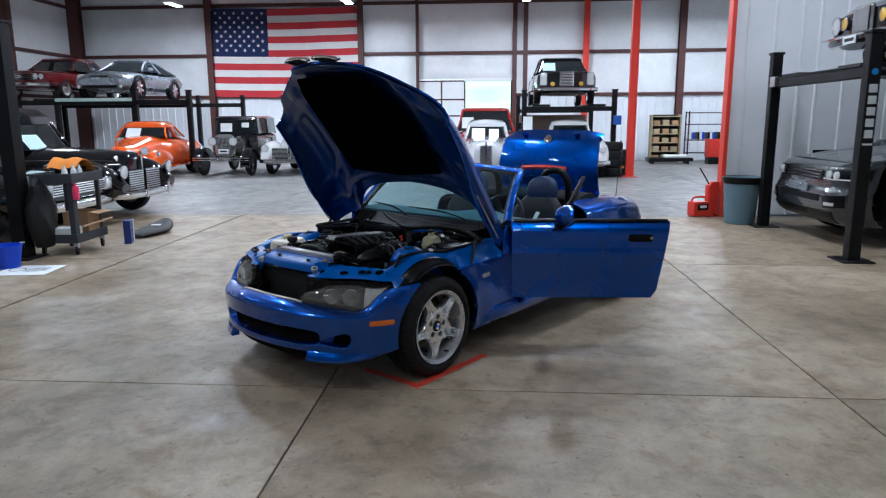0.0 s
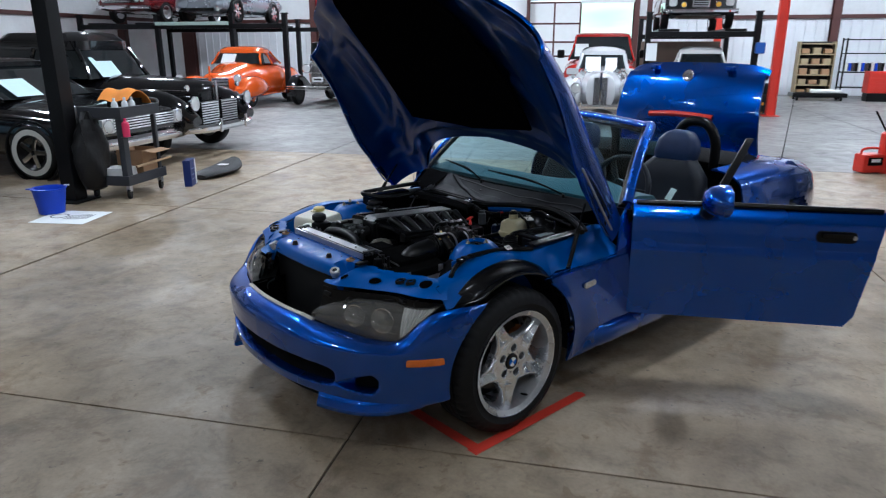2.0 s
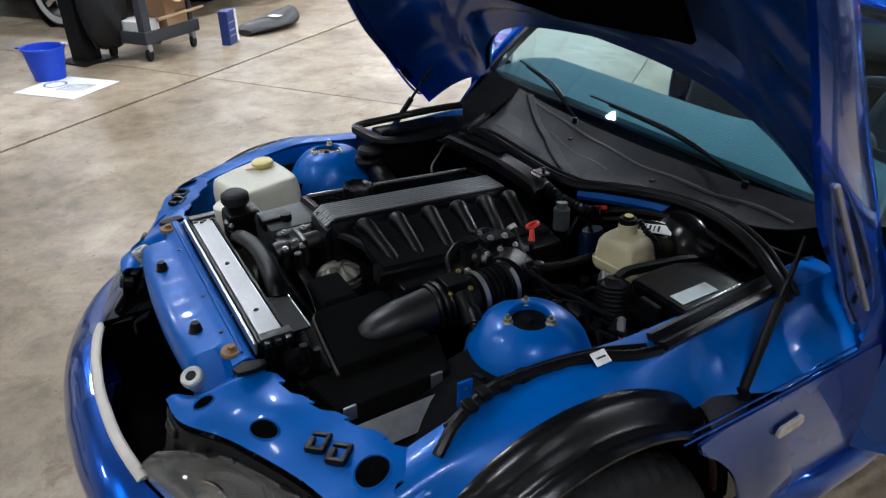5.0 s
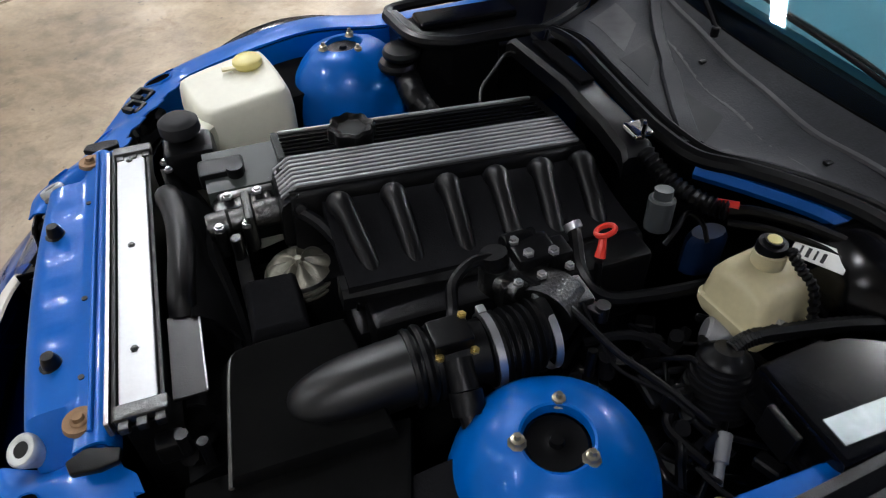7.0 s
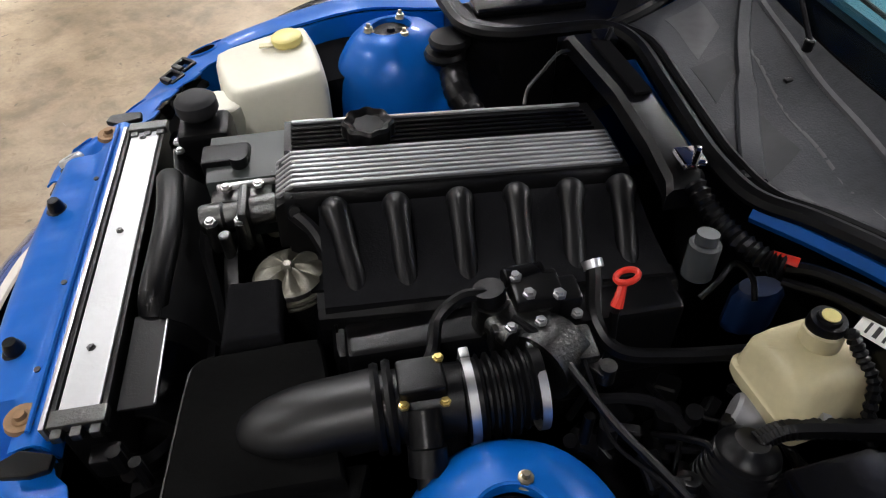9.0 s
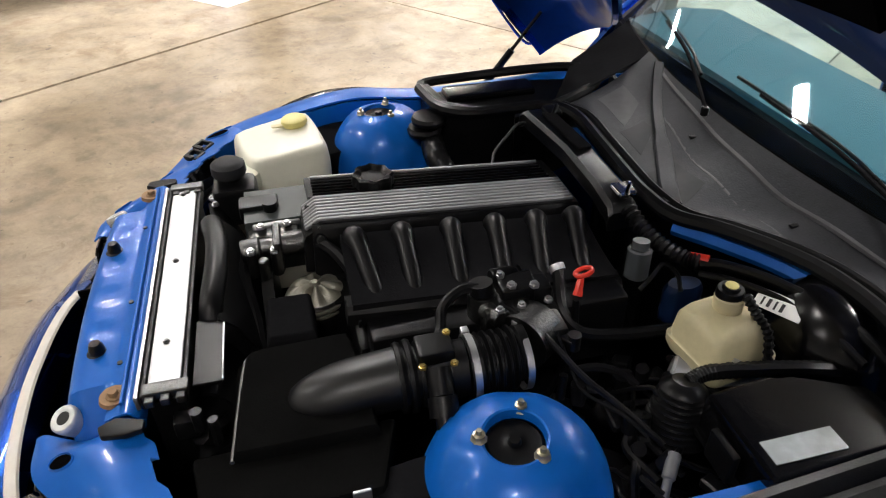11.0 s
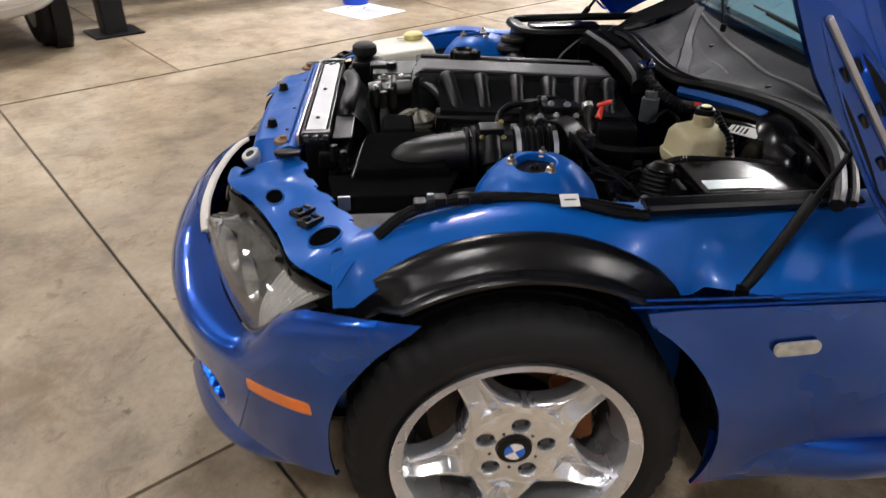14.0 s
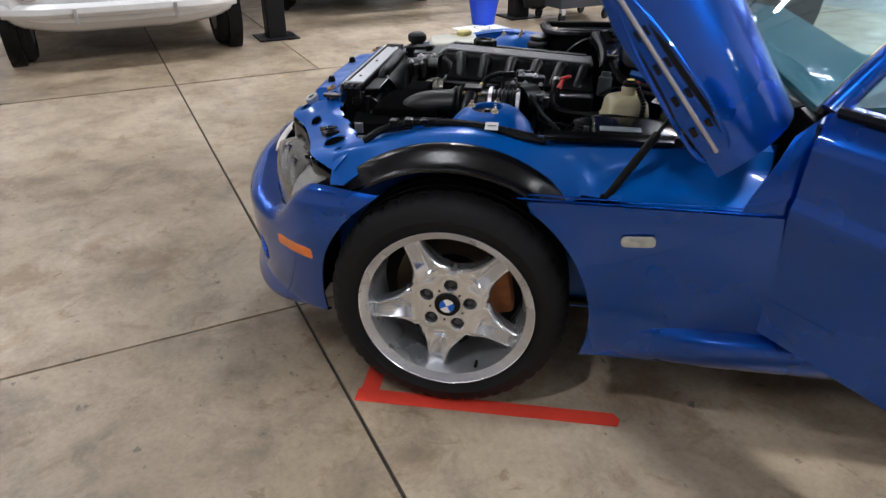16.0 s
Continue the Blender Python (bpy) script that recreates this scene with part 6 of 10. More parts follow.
sub("cam_cover_front", loft(bm_new(), [[Vector((x, y, z)) for y, z in ((-0.19, 0.66), (-0.185, 0.745), (-0.165, 0.765), (-0.09, 0.772), (-0.055, 0.765), (-0.05, 0.66))] for x in (0.136, 0.145, 0.232, 0.252)]), material("grey_green_plastic", (0.035, 0.042, 0.04), 0.5, vary=0.15), engine, "dark grey front cam cover")
bm = box(bm_new(), (0.225, -0.105, 0.765), (0.07, 0.045, 0.03), 0.006)
rod(bm, (0.205, -0.085, 0.755), (0.205, -0.085, 0.785), 0.013, n=14)
sub("sensor", bm, BLACK, engine)
vanos = sub("cam_actuator", box(bm_new(), (0.205, -0.045, 0.732), (0.090, 0.040, 0.040), 0.009), CAST, engine, "bare cast aluminium cam timing unit")
sub("actuator_barrel", lathe(bm_new(), [(0, 0), (0.020, 0), (0.022, 0.004), (0.022, 0.030), (0.018, 0.034), (0.018, 0.06), (0.021, 0.064), (0.021, 0.104), (0.017, 0.11), (0, 0.11)], frame_to((0.262, -0.01, 0.735), (0.150, -0.015, 0.74)), 22), CAST, vanos)
sub("actuator_pipe", rod(bm_new(), (0.24, -0.06, 0.75), (0.155, -0.065, 0.755), 0.012, n=14, bev=0.003), STEEL, vanos)
sub("actuator_flange", box(bm_new(), (0.20, -0.01, 0.735), (0.014, 0.070, 0.064), 0.006), CAST, vanos)
for x, y in ((0.245, 0.015), (0.205, 0.018), (0.225, 0.04)):
    sub("actuator_boss", rod(bm_new(), (x, y, 0.70), (x, y, 0.750), 0.009, n=10, bev=0.002), CAST, vanos)
for p in ((0.245, 0.015, 0.752), (0.205, 0.018, 0.752), (0.18, -0.045, 0.760), (0.225, -0.045, 0.760)):
    bolt(p, 0.008, STEEL, vanos)
# oil filter housing with its star-ribbed cap
bm = lathe(bm_new(), [(0, 0.018), (0.010, 0.018), (0.014, 0.012), (0.042, 0.008), (0.048, 0.0), (0.050, -0.02), (0.046, -0.12), (0, -0.12)], Matrix.Translation((0.148, 0.078, 0.690)), 28)
oilf = sub("oil_filter_housing", bm, CAST, engine, "cast oil filter housing")
FILTERCAP = material("stained_cast_cap", (0.20, 0.19, 0.155), 0.40, 0.6, vary=0.3, scale=30, fine=200, bump=0.2, bump_scale=240)
bm = sheet(bm_new(), lambda u, v: (0.148 + (0.004 + 0.043 * u) * math.cos(2 * math.pi * v), 0.078 + (0.004 + 0.043 * u) * math.sin(2 * math.pi * v), 0.709 - 0.010 * u + 0.009 * abs(math.cos(8 * math.pi * v)) ** 1.5 * math.sin(math.pi * min(1, 0.12 + 0.88 * u)) ** 0.8), 10, 96)
sub("filter_cap", bm, FILTERCAP, oilf, "round cap with star-shaped creases")
bm = lathe(bm_new(), [(0, 0.006), (0.006, 0.006), (0.009, 0.003), (0.011, -0.004), (0, -0.004)], Matrix.Translation((0.148, 0.078, 0.712)), 6)
sub("cap_nut", bm, FILTERCAP, oilf)
for dz in (-0.012, -0.022):
    sub("cap_ring", lathe(bm_new(), [(0.048, -0.003), (0.0525, -0.003), (0.0535, 0), (0.0525, 0.003), (0.048, 0.003)], Matrix.Translation((0.148, 0.078, 0.700 + dz)), 36, closed=True), FILTERCAP, oilf)
bm = loft(bm_new(), [[Vector((x, y, z)) for x, y in q] for z, q in ((0.56, ((0.232, 0.085), (0.152, 0.088), (0.152, 0.205), (0.238, 0.205))), (0.700, ((0.230, 0.090), (0.155, 0.092), (0.155, 0.198), (0.234, 0.198))), (0.712, ((0.224, 0.096), (0.161, 0.098), (0.160, 0.192), (0.228, 0.192))))])
bmesh.ops.bevel(bm, geom=bm.edges[:], offset=0.004, segments=2, affect="EDGES", profile=0.5)
sub("belt_cover", bm, DULL, engine)
# intake runners
top_x = (0.074, -0.006, -0.091, -0.170, -0.246, -0.319)
end_x = (0.056, -0.008, -0.085, -0.160, -0.228, -0.300)
base = sub("manifold_base", sheet(bm_new(), lambda u, v: (lerp(0.095, -0.345, u), lerp(0.040, 0.20, v), lerp(0.764, 0.738, v) - 0.006 * math.sin(math.pi * v)), 40, 8, 0.02), DULL, engine)
base.matrix_basis = LEAN
for k, (a, b) in enumerate(zip(top_x, end_x)):
    bm = bm_new()
    tube(bm, [(a, 0.044, 0.752), (a, 0.050, 0.776), (a - 0.001, 0.066, 0.789), (lerp(a, b, 0.35), 0.092, 0.784), (lerp(a, b, 0.7), 0.130, 0.768), (b, 0.160, 0.753), (b, 0.186, 0.738)], lambda t: 0.0150 + 0.0040 * math.exp(-((t - 0.30) / 0.14) ** 2), 18, 6)
    sub("intake_runner", bm, RUNNER, engine, "satin black intake runner").matrix_basis = LEAN
for k in range(5):
    x0, x1 = top_x[k], top_x[k + 1]
    bm = rod(bm_new(), (x0, 0.062, 0.766), (x1, 0.062, 0.766), 0.012, n=14)
    sub("runner_bridge", bm, RUNNER, engine).matrix_basis = LEAN
    xm = (x0 + x1) / 2
    bm = sheet(bm_new(), lambda u, v: (lerp(x0 - 0.020, x1 + 0.020, u), lerp(0.074, 0.158, v), lerp(0.769, 0.749, v)), 3, 3, 0.004)
    sub("manifold_panel", bm, RUNNER if k < 2 else DULL, engine).matrix_basis = LEAN
bm = loft(bm_new(), [[Vector((x, y + 0.03 * t, z)) for y, z in ((0.170, 0.715), (0.168, 0.748), (0.174, 0.756), (0.196, 0.751), (0.204, 0.741), (0.202, 0.718))] for x, t in ((0.104, 0), (0.099, 0), (-0.34, 0.4), (-0.35, 0.4))])
plen = sub("intake_plenum", bm, RUNNER, engine, "black intake plenum")
plen.matrix_basis = LEAN
for k in range(12):
    sub("plenum_tooth", box(bm_new(), (0.085 - 0.036 * k, 0.203 + 0.0010 * k, 0.722), (0.005, 0.006, 0.014), 0.001, None, 1), BLACK, plen)
sub("cover_side", box(bm_new(), (-0.13, 0.225, 0.66), (0.42, 0.06, 0.13), 0.01), BLACK, engine)

# air box, snorkel, air meter and bellows
BOXPLASTIC = material("worn_airbox_plastic", (0.0055, 0.0055, 0.0055), 0.75, vary=0.5, scale=9, fine=120, spec=0.0, bump=0.12, bump_scale=400)
box_plan = smooth_path([(0.286, 0.395, 0), (0.276, 0.300, 0), (0.268, 0.236, 0), (0.262, 0.216, 0), (0.244, 0.208, 0), (0.18, 0.206, 0), (0.118, 0.204, 0), (0.108, 0.212, 0), (0.102, 0.25, 0), (0.090, 0.395, 0)], 4)
rings = []
for z, g in ((0.50, 1.02), (0.66, 1.0), (0.700, 0.985), (0.709, 0.965), (0.712, 0.93), (0.7105, 0.80), (0.708, 0.5)):
    rings.append([Vector((0.185 + (q.x - 0.185) * g, 0.31 + (q.y - 0.31) * g, z - 0.05 * max(0, q.y - 0.24))) for q in box_plan])
air = sub("air_box", loft(bm_new(), rings), BOXPLASTIC, None, "matt black air filter box")
sub("box_rim", tube(bm_new(), [(0.185 + (q.x - 0.185) * 1.0, 0.31 + (q.y - 0.31) * 1.0, 0.699 - 0.05 * max(0, q.y - 0.24)) for q in box_plan[:22]], 0.0032, 6, 1), PALEEDGE, air, "pale edge of the box")
sub("air_box_lid", prism(bm_new(), [(0.340, 0.368), (0.066, 0.366), (0.100, 0.474), (0.323, 0.472)], 0.58, 0.686, Matrix(), 0.008), BOXPLASTIC, air)
for x in (0.30, 0.13):
    sub("lid_catch", box(bm_new(), (x, 0.474, 0.672), (0.024, 0.006, 0.030), 0.002), STEEL, air)
sub("air_duct", sheet(bm_new(), lambda u, v: (0.24 + 0.10 * u, lerp(0.20, 0.34, v), 0.69 - 0.05 * u), 4, 6, 0.05), BLACK, air)
rings = []
for k in np.linspace(0, 1, 15):
    k = float(k)
    x = lerp(0.215, 0.045, k)
    r = 0.046 * math.sqrt(max(0.0, 1 - (1 - min(1, (k + 0.004) / 0.6)) ** 2)) ** 0.9
    rings.append([Vector((x, 0.315 + r * math.cos(a), 0.688 + 0.018 * k + r * 0.95 * math.sin(a))) for a in np.linspace(0, 2 * math.pi, 25)[:-1]])
sub("air_snorkel", loft(bm_new(), rings), material("satin_duct_plastic", (0.003, 0.003, 0.0034), 0.40, vary=0.2, spec=0.5), air, "smooth black air outlet")
bm = bm_new()
for x, r in ((0.05, 0.050), (0.036, 0.052), (0.02, 0.047)):
    lathe(bm, [(r - 0.01, -0.005), (r, -0.005), (r + 0.002, 0), (r, 0.005), (r - 0.01, 0.005)], Matrix.Translation((x, 0.317, 0.706)) @ pose(0, 0, 0, 0, -90, 0), 28, closed=True)
rod(bm, (0.05, 0.317, 0.706), (-0.045, 0.322, 0.708), 0.042, n=28)
maf = sub("air_meter", bm, BLACK, air, "air mass meter")
sub("meter_housing", box(bm_new(), (0.0, 0.318, 0.752), (0.052, 0.045, 0.022), 0.004), BLACK, maf)
for p in ((-0.022, 0.302, 0.764), (0.022, 0.345, 0.748), (-0.022, 0.348, 0.748)):
    bolt(p, 0.006, material("brass_screw", (0.6, 0.45, 0.15), 0.35, 0.8) if p[1] < 0.31 else bpy.data.materials["brass_screw"], maf, 0.004)
bm = bm_new()
rod(bm, (0.002, 0.352, 0.745), (0.004, 0.385, 0.725), 0.018, n=16)
rod(bm, (0.004, 0.384, 0.726), (0.006, 0.405, 0.708), 0.021, n=16)
tube(bm, [(0.006, 0.40, 0.71), (0.008, 0.425, 0.69), (0.01, 0.44, 0.66)], 0.013, 10)
sub("meter_plug", bm, HOSE, maf)
bm = bm_new()
rings = []
for k in range(31):
    t = k / 30
    x = lerp(-0.045, -0.135, t)
    r = 0.047 + (0.0045 if 6 < k < 26 and (k // 2) % 2 else -0.003 if 6 < k < 26 else 0) - 0.006 * t
    rings.append([Vector((x, 0.324 + 0.005 * t - 0.03 * max(0, t - 0.6) + r * math.cos(a), 0.706 + 0.01 * t + r * math.sin(a))) for a in np.linspace(0, 2 * math.pi, 29)[:-1]])
bell = sub("intake_bellows", loft(bm, rings), HOSE, air, "ribbed black rubber intake bellows")
for x, r in ((-0.052, 0.0485), (-0.130, 0.044)):
    bm = lathe(bm_new(), [(r, -0.005), (r + 0.0025, -0.005), (r + 0.0025, 0.005), (r, 0.005)], Matrix.Translation((x, 0.325, 0.708)) @ pose(0, 0, 0, 0, -90, 0), 32, closed=True)
    box(bm, (x, 0.292, 0.748), (0.012, 0.014, 0.012), 0.002)
    sub("hose_clamp", bm, STEEL, bell, "bright hose clamp")
# throttle body
bm = rod(bm_new(), (-0.135, 0.305, 0.718), (-0.175, 0.275, 0.718), 0.045, n=26)
box(bm, (-0.125, 0.255, 0.735), (0.075, 0.05, 0.055), 0.008)
rod(bm, (-0.095, 0.235, 0.72), (-0.095, 0.235, 0.768), 0.022, n=18)
rod(bm, (-0.155, 0.245, 0.72), (-0.155, 0.245, 0.764), 0.015, n=14)
box(bm, (-0.19, 0.295, 0.72), (0.03, 0.05, 0.05), 0.006)
throttle = sub("throttle_body", bm, CAST, engine, "cast aluminium throttle body")
for p in ((-0.15, 0.218, 0.772), (-0.165, 0.242, 0.770), (-0.11, 0.278, 0.765), (-0.19, 0.268, 0.760), (-0.145, 0.275, 0.765)):
    bolt(p, 0.007, STEEL, throttle)
bm = box(bm_new(), (-0.150, 0.232, 0.765), (0.060, 0.050, 0.030), 0.006, None)
box(bm, (-0.185, 0.240, 0.758), (0.030, 0.040, 0.040), 0.006)
rod(bm, (-0.165, 0.205, 0.772), (-0.115, 0.212, 0.776), 0.012, n=14, bev=0.002)
sub("throttle_motor_cover", bm, BLACK, throttle, "black throttle actuator cover")
for p in ((-0.128, 0.218, 0.782), (-0.138, 0.246, 0.781), (-0.172, 0.252, 0.780)):
    bolt(p, 0.008, STEEL, throttle)
bm = prism(bm_new(), [(-0.165, 0.285), (-0.195, 0.290), (-0.215, 0.335), (-0.200, 0.340), (-0.180, 0.312)], 0.728, 0.734, Matrix(), 0.0015)
rod(bm, (-0.208, 0.332, 0.715), (-0.208, 0.332, 0.742), 0.010, n=14)
sub("cable_bracket", bm, CAST, throttle, "cast throttle cable bracket")
bm = rod(bm_new(), (-0.096, 0.252, 0.748), (-0.110, 0.285, 0.752), 0.016, 0.013, n=16, bev=0.002)
sub("throttle_port", bm, CAST, throttle)
# The port's dark inside is a black disc set on its closed end.
sub("port_hole", rod(bm_new(), (-0.0955, 0.2515, 0.7495), (-0.0945, 0.2495, 0.7492), 0.011, n=16), INKSHADE, throttle)
bm = bm_new()
rod(bm, (-0.095, 0.235, 0.768), (-0.093, 0.232, 0.785), 0.019, n=14)
tube(bm, [(-0.09, 0.235, 0.778), (-0.06, 0.235, 0.778), (-0.03, 0.25, 0.765), (-0.02, 0.275, 0.745), (-0.01, 0.30, 0.75)], 0.008, 8)
sub("idle_valve_hose", bm, HOSE, throttle)

# dipstick: a red loop on a stem
bm = bm_new()
tm = Matrix.Translation((-0.259, 0.237, 0.776)) @ pose(0, 0, 0, 25, 0, 40)
lathe(bm, [(0.0135 + 0.0038 * math.cos(a), 0.0042 * math.sin(a)) for a in np.linspace(0, 2 * math.pi, 9)[:-1]], tm, 22, closed=True)
tube(bm, [(-0.253, 0.243, 0.772), (-0.246, 0.254, 0.760), (-0.242, 0.259, 0.750)], lambda k: lerp(0.005, 0.008, k), 8, 4)
sub("dipstick", bm, RED, engine, "red oil dipstick handle")
bm = bm_new()
tube(bm, [(-0.24, 0.262, 0.745), (-0.235, 0.275, 0.66), (-0.2, 0.28, 0.55)], 0.006, 6)
sub("dipstick_tube", bm, BLACK, engine)

# hoses, pipes and cables
def hose(name, pts, r, mat=HOSE, label="", rings=0.0, parent=None, per=6):
    bm = bm_new()
    tube(bm, pts, r, 8, per, rings)
    return part(name, bm, mat, parent or car, label)


hose("vacuum_hose", [(-0.235, 0.195, 0.755), (-0.232, 0.21, 0.745), (-0.225, 0.25, 0.715), (-0.245, 0.285, 0.695), (-0.31, 0.30, 0.69), (-0.40, 0.315, 0.695)], 0.010, HOSE, "black vacuum hose")
rod_bm = rod(bm_new(), (-0.2345, 0.188, 0.758), (-0.2355, 0.197, 0.752), 0.013, n=14)
sub("hose_end", rod_bm, STEEL)
hose("cable", [(-0.115, 0.262, 0.762), (-0.15, 0.30, 0.752), (-0.175, 0.345, 0.735), (-0.20, 0.39, 0.715), (-0.235, 0.445, 0.70), (-0.27, 0.50, 0.68)], 0.005, HOSE, "black throttle cable")
hose("cable", [(-0.185, 0.318, 0.74), (-0.19, 0.35, 0.72), (-0.195, 0.40, 0.70), (-0.23, 0.455, 0.70), (-0.25, 0.49, 0.69)], 0.0025, DULL)
hose("cable", [(0.255, -0.03, 0.72), (0.262, 0.02, 0.70), (0.25, 0.10, 0.66), (0.245, 0.2, 0.62)], 0.012, HOSE, "black coolant pipe")
hose("coolant_hose", [(0.25, 0.20, 0.60), (0.29, 0.27, 0.64), (0.315, 0.31, 0.66), (0.33, 0.325, 0.68)], 0.016, HOSE, "black coolant hose")
hose("coolant_hose", [(0.13, 0.035, 0.765), (0.105, 0.07, 0.76), (0.085, 0.12, 0.75), (0.075, 0.155, 0.742)], 0.010, HOSE)
hose("wiring", [(0.14, -0.05, 0.785), (0.135, -0.01, 0.772), (0.13, 0.03, 0.76)], 0.008, HOSE, "", 0.12)
hose("wiring_loom", [(-0.395, 0.11, 0.792), (-0.405, 0.15, 0.775), (-0.42, 0.19, 0.765), (-0.44, 0.23, 0.762), (-0.455, 0.25, 0.765)], 0.014, HOSE, "ribbed black wiring loom", 0.14, None, 8)
hose("wiring_loom", [(-0.455, 0.25, 0.765), (-0.485, 0.27, 0.77), (-0.53, 0.33, 0.775), (-0.57, 0.42, 0.775), (-0.58, 0.52, 0.765), (-0.57, 0.60, 0.755)], 0.008, HOSE)
hose("wiring_loom", [(-0.45, 0.26, 0.752), (-0.50, 0.31, 0.758), (-0.545, 0.40, 0.762), (-0.555, 0.50, 0.755)], 0.006, HOSE)
sub("loom_tape", rod(bm_new(), (-0.447, 0.234, 0.767), (-0.468, 0.254, 0.770), 0.0092, n=10), RED, None, "red tape band")
hose("cable", [(-0.355, 0.25, 0.73), (-0.38, 0.24, 0.745), (-0.41, 0.22, 0.75), (-0.43, 0.235, 0.735), (-0.425, 0.26, 0.72)], 0.004, HOSE)
bm = rod(bm_new(), (-0.373, 0.205, 0.72), (-0.375, 0.200, 0.775), 0.020, n=18, bev=0.003)
rod(bm, (-0.375, 0.2, 0.775), (-0.376, 0.198, 0.788), 0.014, n=16)
sub("pressure_sensor", bm, material("grey_sensor", (0.045, 0.05, 0.053), 0.45), engine, "grey capped sensor")
bm = loft(bm_new(), [[Vector((-0.450 + 0.036 * math.cos(a) * g, 0.232 + 0.022 * math.sin(a) * g, z)) for a in np.linspace(0, 2 * math.pi, 13)[:-1]] for z, g in ((0.64, 1), (0.70, 1), (0.712, 0.8))])
sub("blue_relay", bm, material("dark_blue_plastic", (0.004, 0.02, 0.075), 0.5), None, "dark blue plastic relay")
# loom along the near inner wing
hose("wing_loom", [(0.235, 0.655, 0.700), (0.185, 0.632, 0.728), (0.108, 0.612, 0.742), (0.017, 0.618, 0.748), (-0.084, 0.635, 0.747), (-0.16, 0.66, 0.737), (-0.22, 0.67, 0.732)], 0.010, HOSE, "taped black wiring loom", 0.06, None, 8)
hose("wing_loom", [(0.20, 0.622, 0.715), (0.10, 0.598, 0.735), (0.0, 0.604, 0.742), (-0.10, 0.62, 0.742), (-0.2, 0.65, 0.735)], 0.006, HOSE)
for x, y in ((0.16, 0.628), (0.125, 0.615), (0.085, 0.612), (0.045, 0.612)):
    sub("loom_clip", box(bm_new(), (x, y, 0.745), (0.022, 0.026, 0.016), 0.004), BLACK)
bm = sheet(bm_new(), lambda u, v: (lerp(-0.072, -0.104, u), lerp(0.642, 0.664, v), 0.762 - 0.012 * v), 2, 2, 0.001)
tag = sub("loom_tag", bm, LABEL, None, "white paper tag with printed bars")
sub("printed_bar", sheet(bm_new(), lambda u, v: (lerp(-0.078, -0.098, u), lerp(0.652, 0.656, v), 0.7578), 1, 1, 0.0006), INKSHADE, tag)
# blue bracket and bright shield by the air box
bm = box(bm_new(), (0.115, 0.545, 0.685), (0.03, 0.006, 0.06), 0.002)
box(bm, (0.115, 0.560, 0.655), (0.05, 0.035, 0.006), 0.002)
br = sub("wing_bracket", bm, BAY, None, "small blue bracket")
bolt((0.115, 0.542, 0.70), 0.008, STEEL, br)
sub("heat_shield", sheet(bm_new(), lambda u, v: (lerp(0.30, 0.12, u), lerp(0.49, 0.53, v), 0.655 - 0.03 * v), 10, 4, 0.003), material("dull_grey_shield", (0.20, 0.20, 0.20), 0.48, 0.6, vary=0.35, scale=18), None, "dull grey heat shield")
sub("rubber_patch", sheet(bm_new(), lambda u, v: (lerp(0.062, 0.072, u), lerp(0.44, 0.53, v), lerp(0.69, 0.72, v) - 0.03), 2, 4, 0.004), BLACK)

# brake fluid reservoir, cylinder and servo
rings = []
for z, w, d, g in ((0.688, 0.110, 0.102, 0.012), (0.702, 0.122, 0.113, 0.014), (0.714, 0.122, 0.113, 0.014), (0.718, 0.114, 0.105, 0.014), (0.752, 0.104, 0.094, 0.014), (0.764, 0.092, 0.082, 0.020), (0.771, 0.064, 0.058, 0.022)):
    rings.append([Vector((-0.425 + x, 0.378 + y - (z - 0.69) * 0.12, z)) for x, y in rounded(w, d, g)])
res = sub("brake_reservoir", loft(bm_new(), [[Matrix.Translation((-0.425, 0.378, 0)) @ pose(0, 0, 0, 0, 0, 8) @ Matrix.Translation((0.425, -0.378, 0)) @ p for p in r] for r in rings]), YELLOWED, None, "yellowed translucent brake fluid reservoir")
bm = rod(bm_new(), (-0.430, 0.362, 0.765), (-0.431, 0.359, 0.792), 0.0215, n=24, bev=0.004)
sub("reservoir_neck", bm, YELLOWED, res)
bm = lathe(bm_new(), [(0, 0.014), (0.012, 0.014), (0.013, 0.009), (0.0185, 0.009), (0.020, 0.004), (0.020, -0.004), (0, -0.004)], Matrix.Translation((-0.431, 0.358, 0.794)), 24)
cap = sub("reservoir_cap", bm, BLACK, res, "black cap with yellow centre")
sub("cap_mark", lathe(bm_new(), [(0, 0.0155), (0.0095, 0.0152), (0.0095, 0.013)], Matrix.Translation((-0.431, 0.358, 0.794)), 18), YELLOW, cap)
hose("level_wire", [(-0.445, 0.375, 0.800), (-0.458, 0.392, 0.775), (-0.466, 0.415, 0.755), (-0.462, 0.435, 0.72), (-0.47, 0.45, 0.69)], 0.007, BLACK, "", 0.2, None, 8)
bm = rod(bm_new(), (-0.352, 0.372, 0.676), (-0.385, 0.398, 0.668), 0.023, n=20, bev=0.004)
rod(bm, (-0.375, 0.39, 0.668), (-0.50, 0.40, 0.662), 0.020, n=16)
sub("master_cylinder", bm, material("grey_master_cylinder", (0.30, 0.30, 0.31), 0.45, 0.4), None, "grey brake master cylinder")
servo = sub("brake_servo", lathe(bm_new(), [(0, 0.09), (0.05, 0.085), (0.10, 0.06), (0.118, 0.03), (0.120, 0.0), (0.10, -0.04), (0, -0.05)], Matrix.Translation((-0.60, 0.39, 0.68)) @ pose(0, 0, 0, 0, 90, 0), 36), GLOSSBLACK, None, "black brake servo")
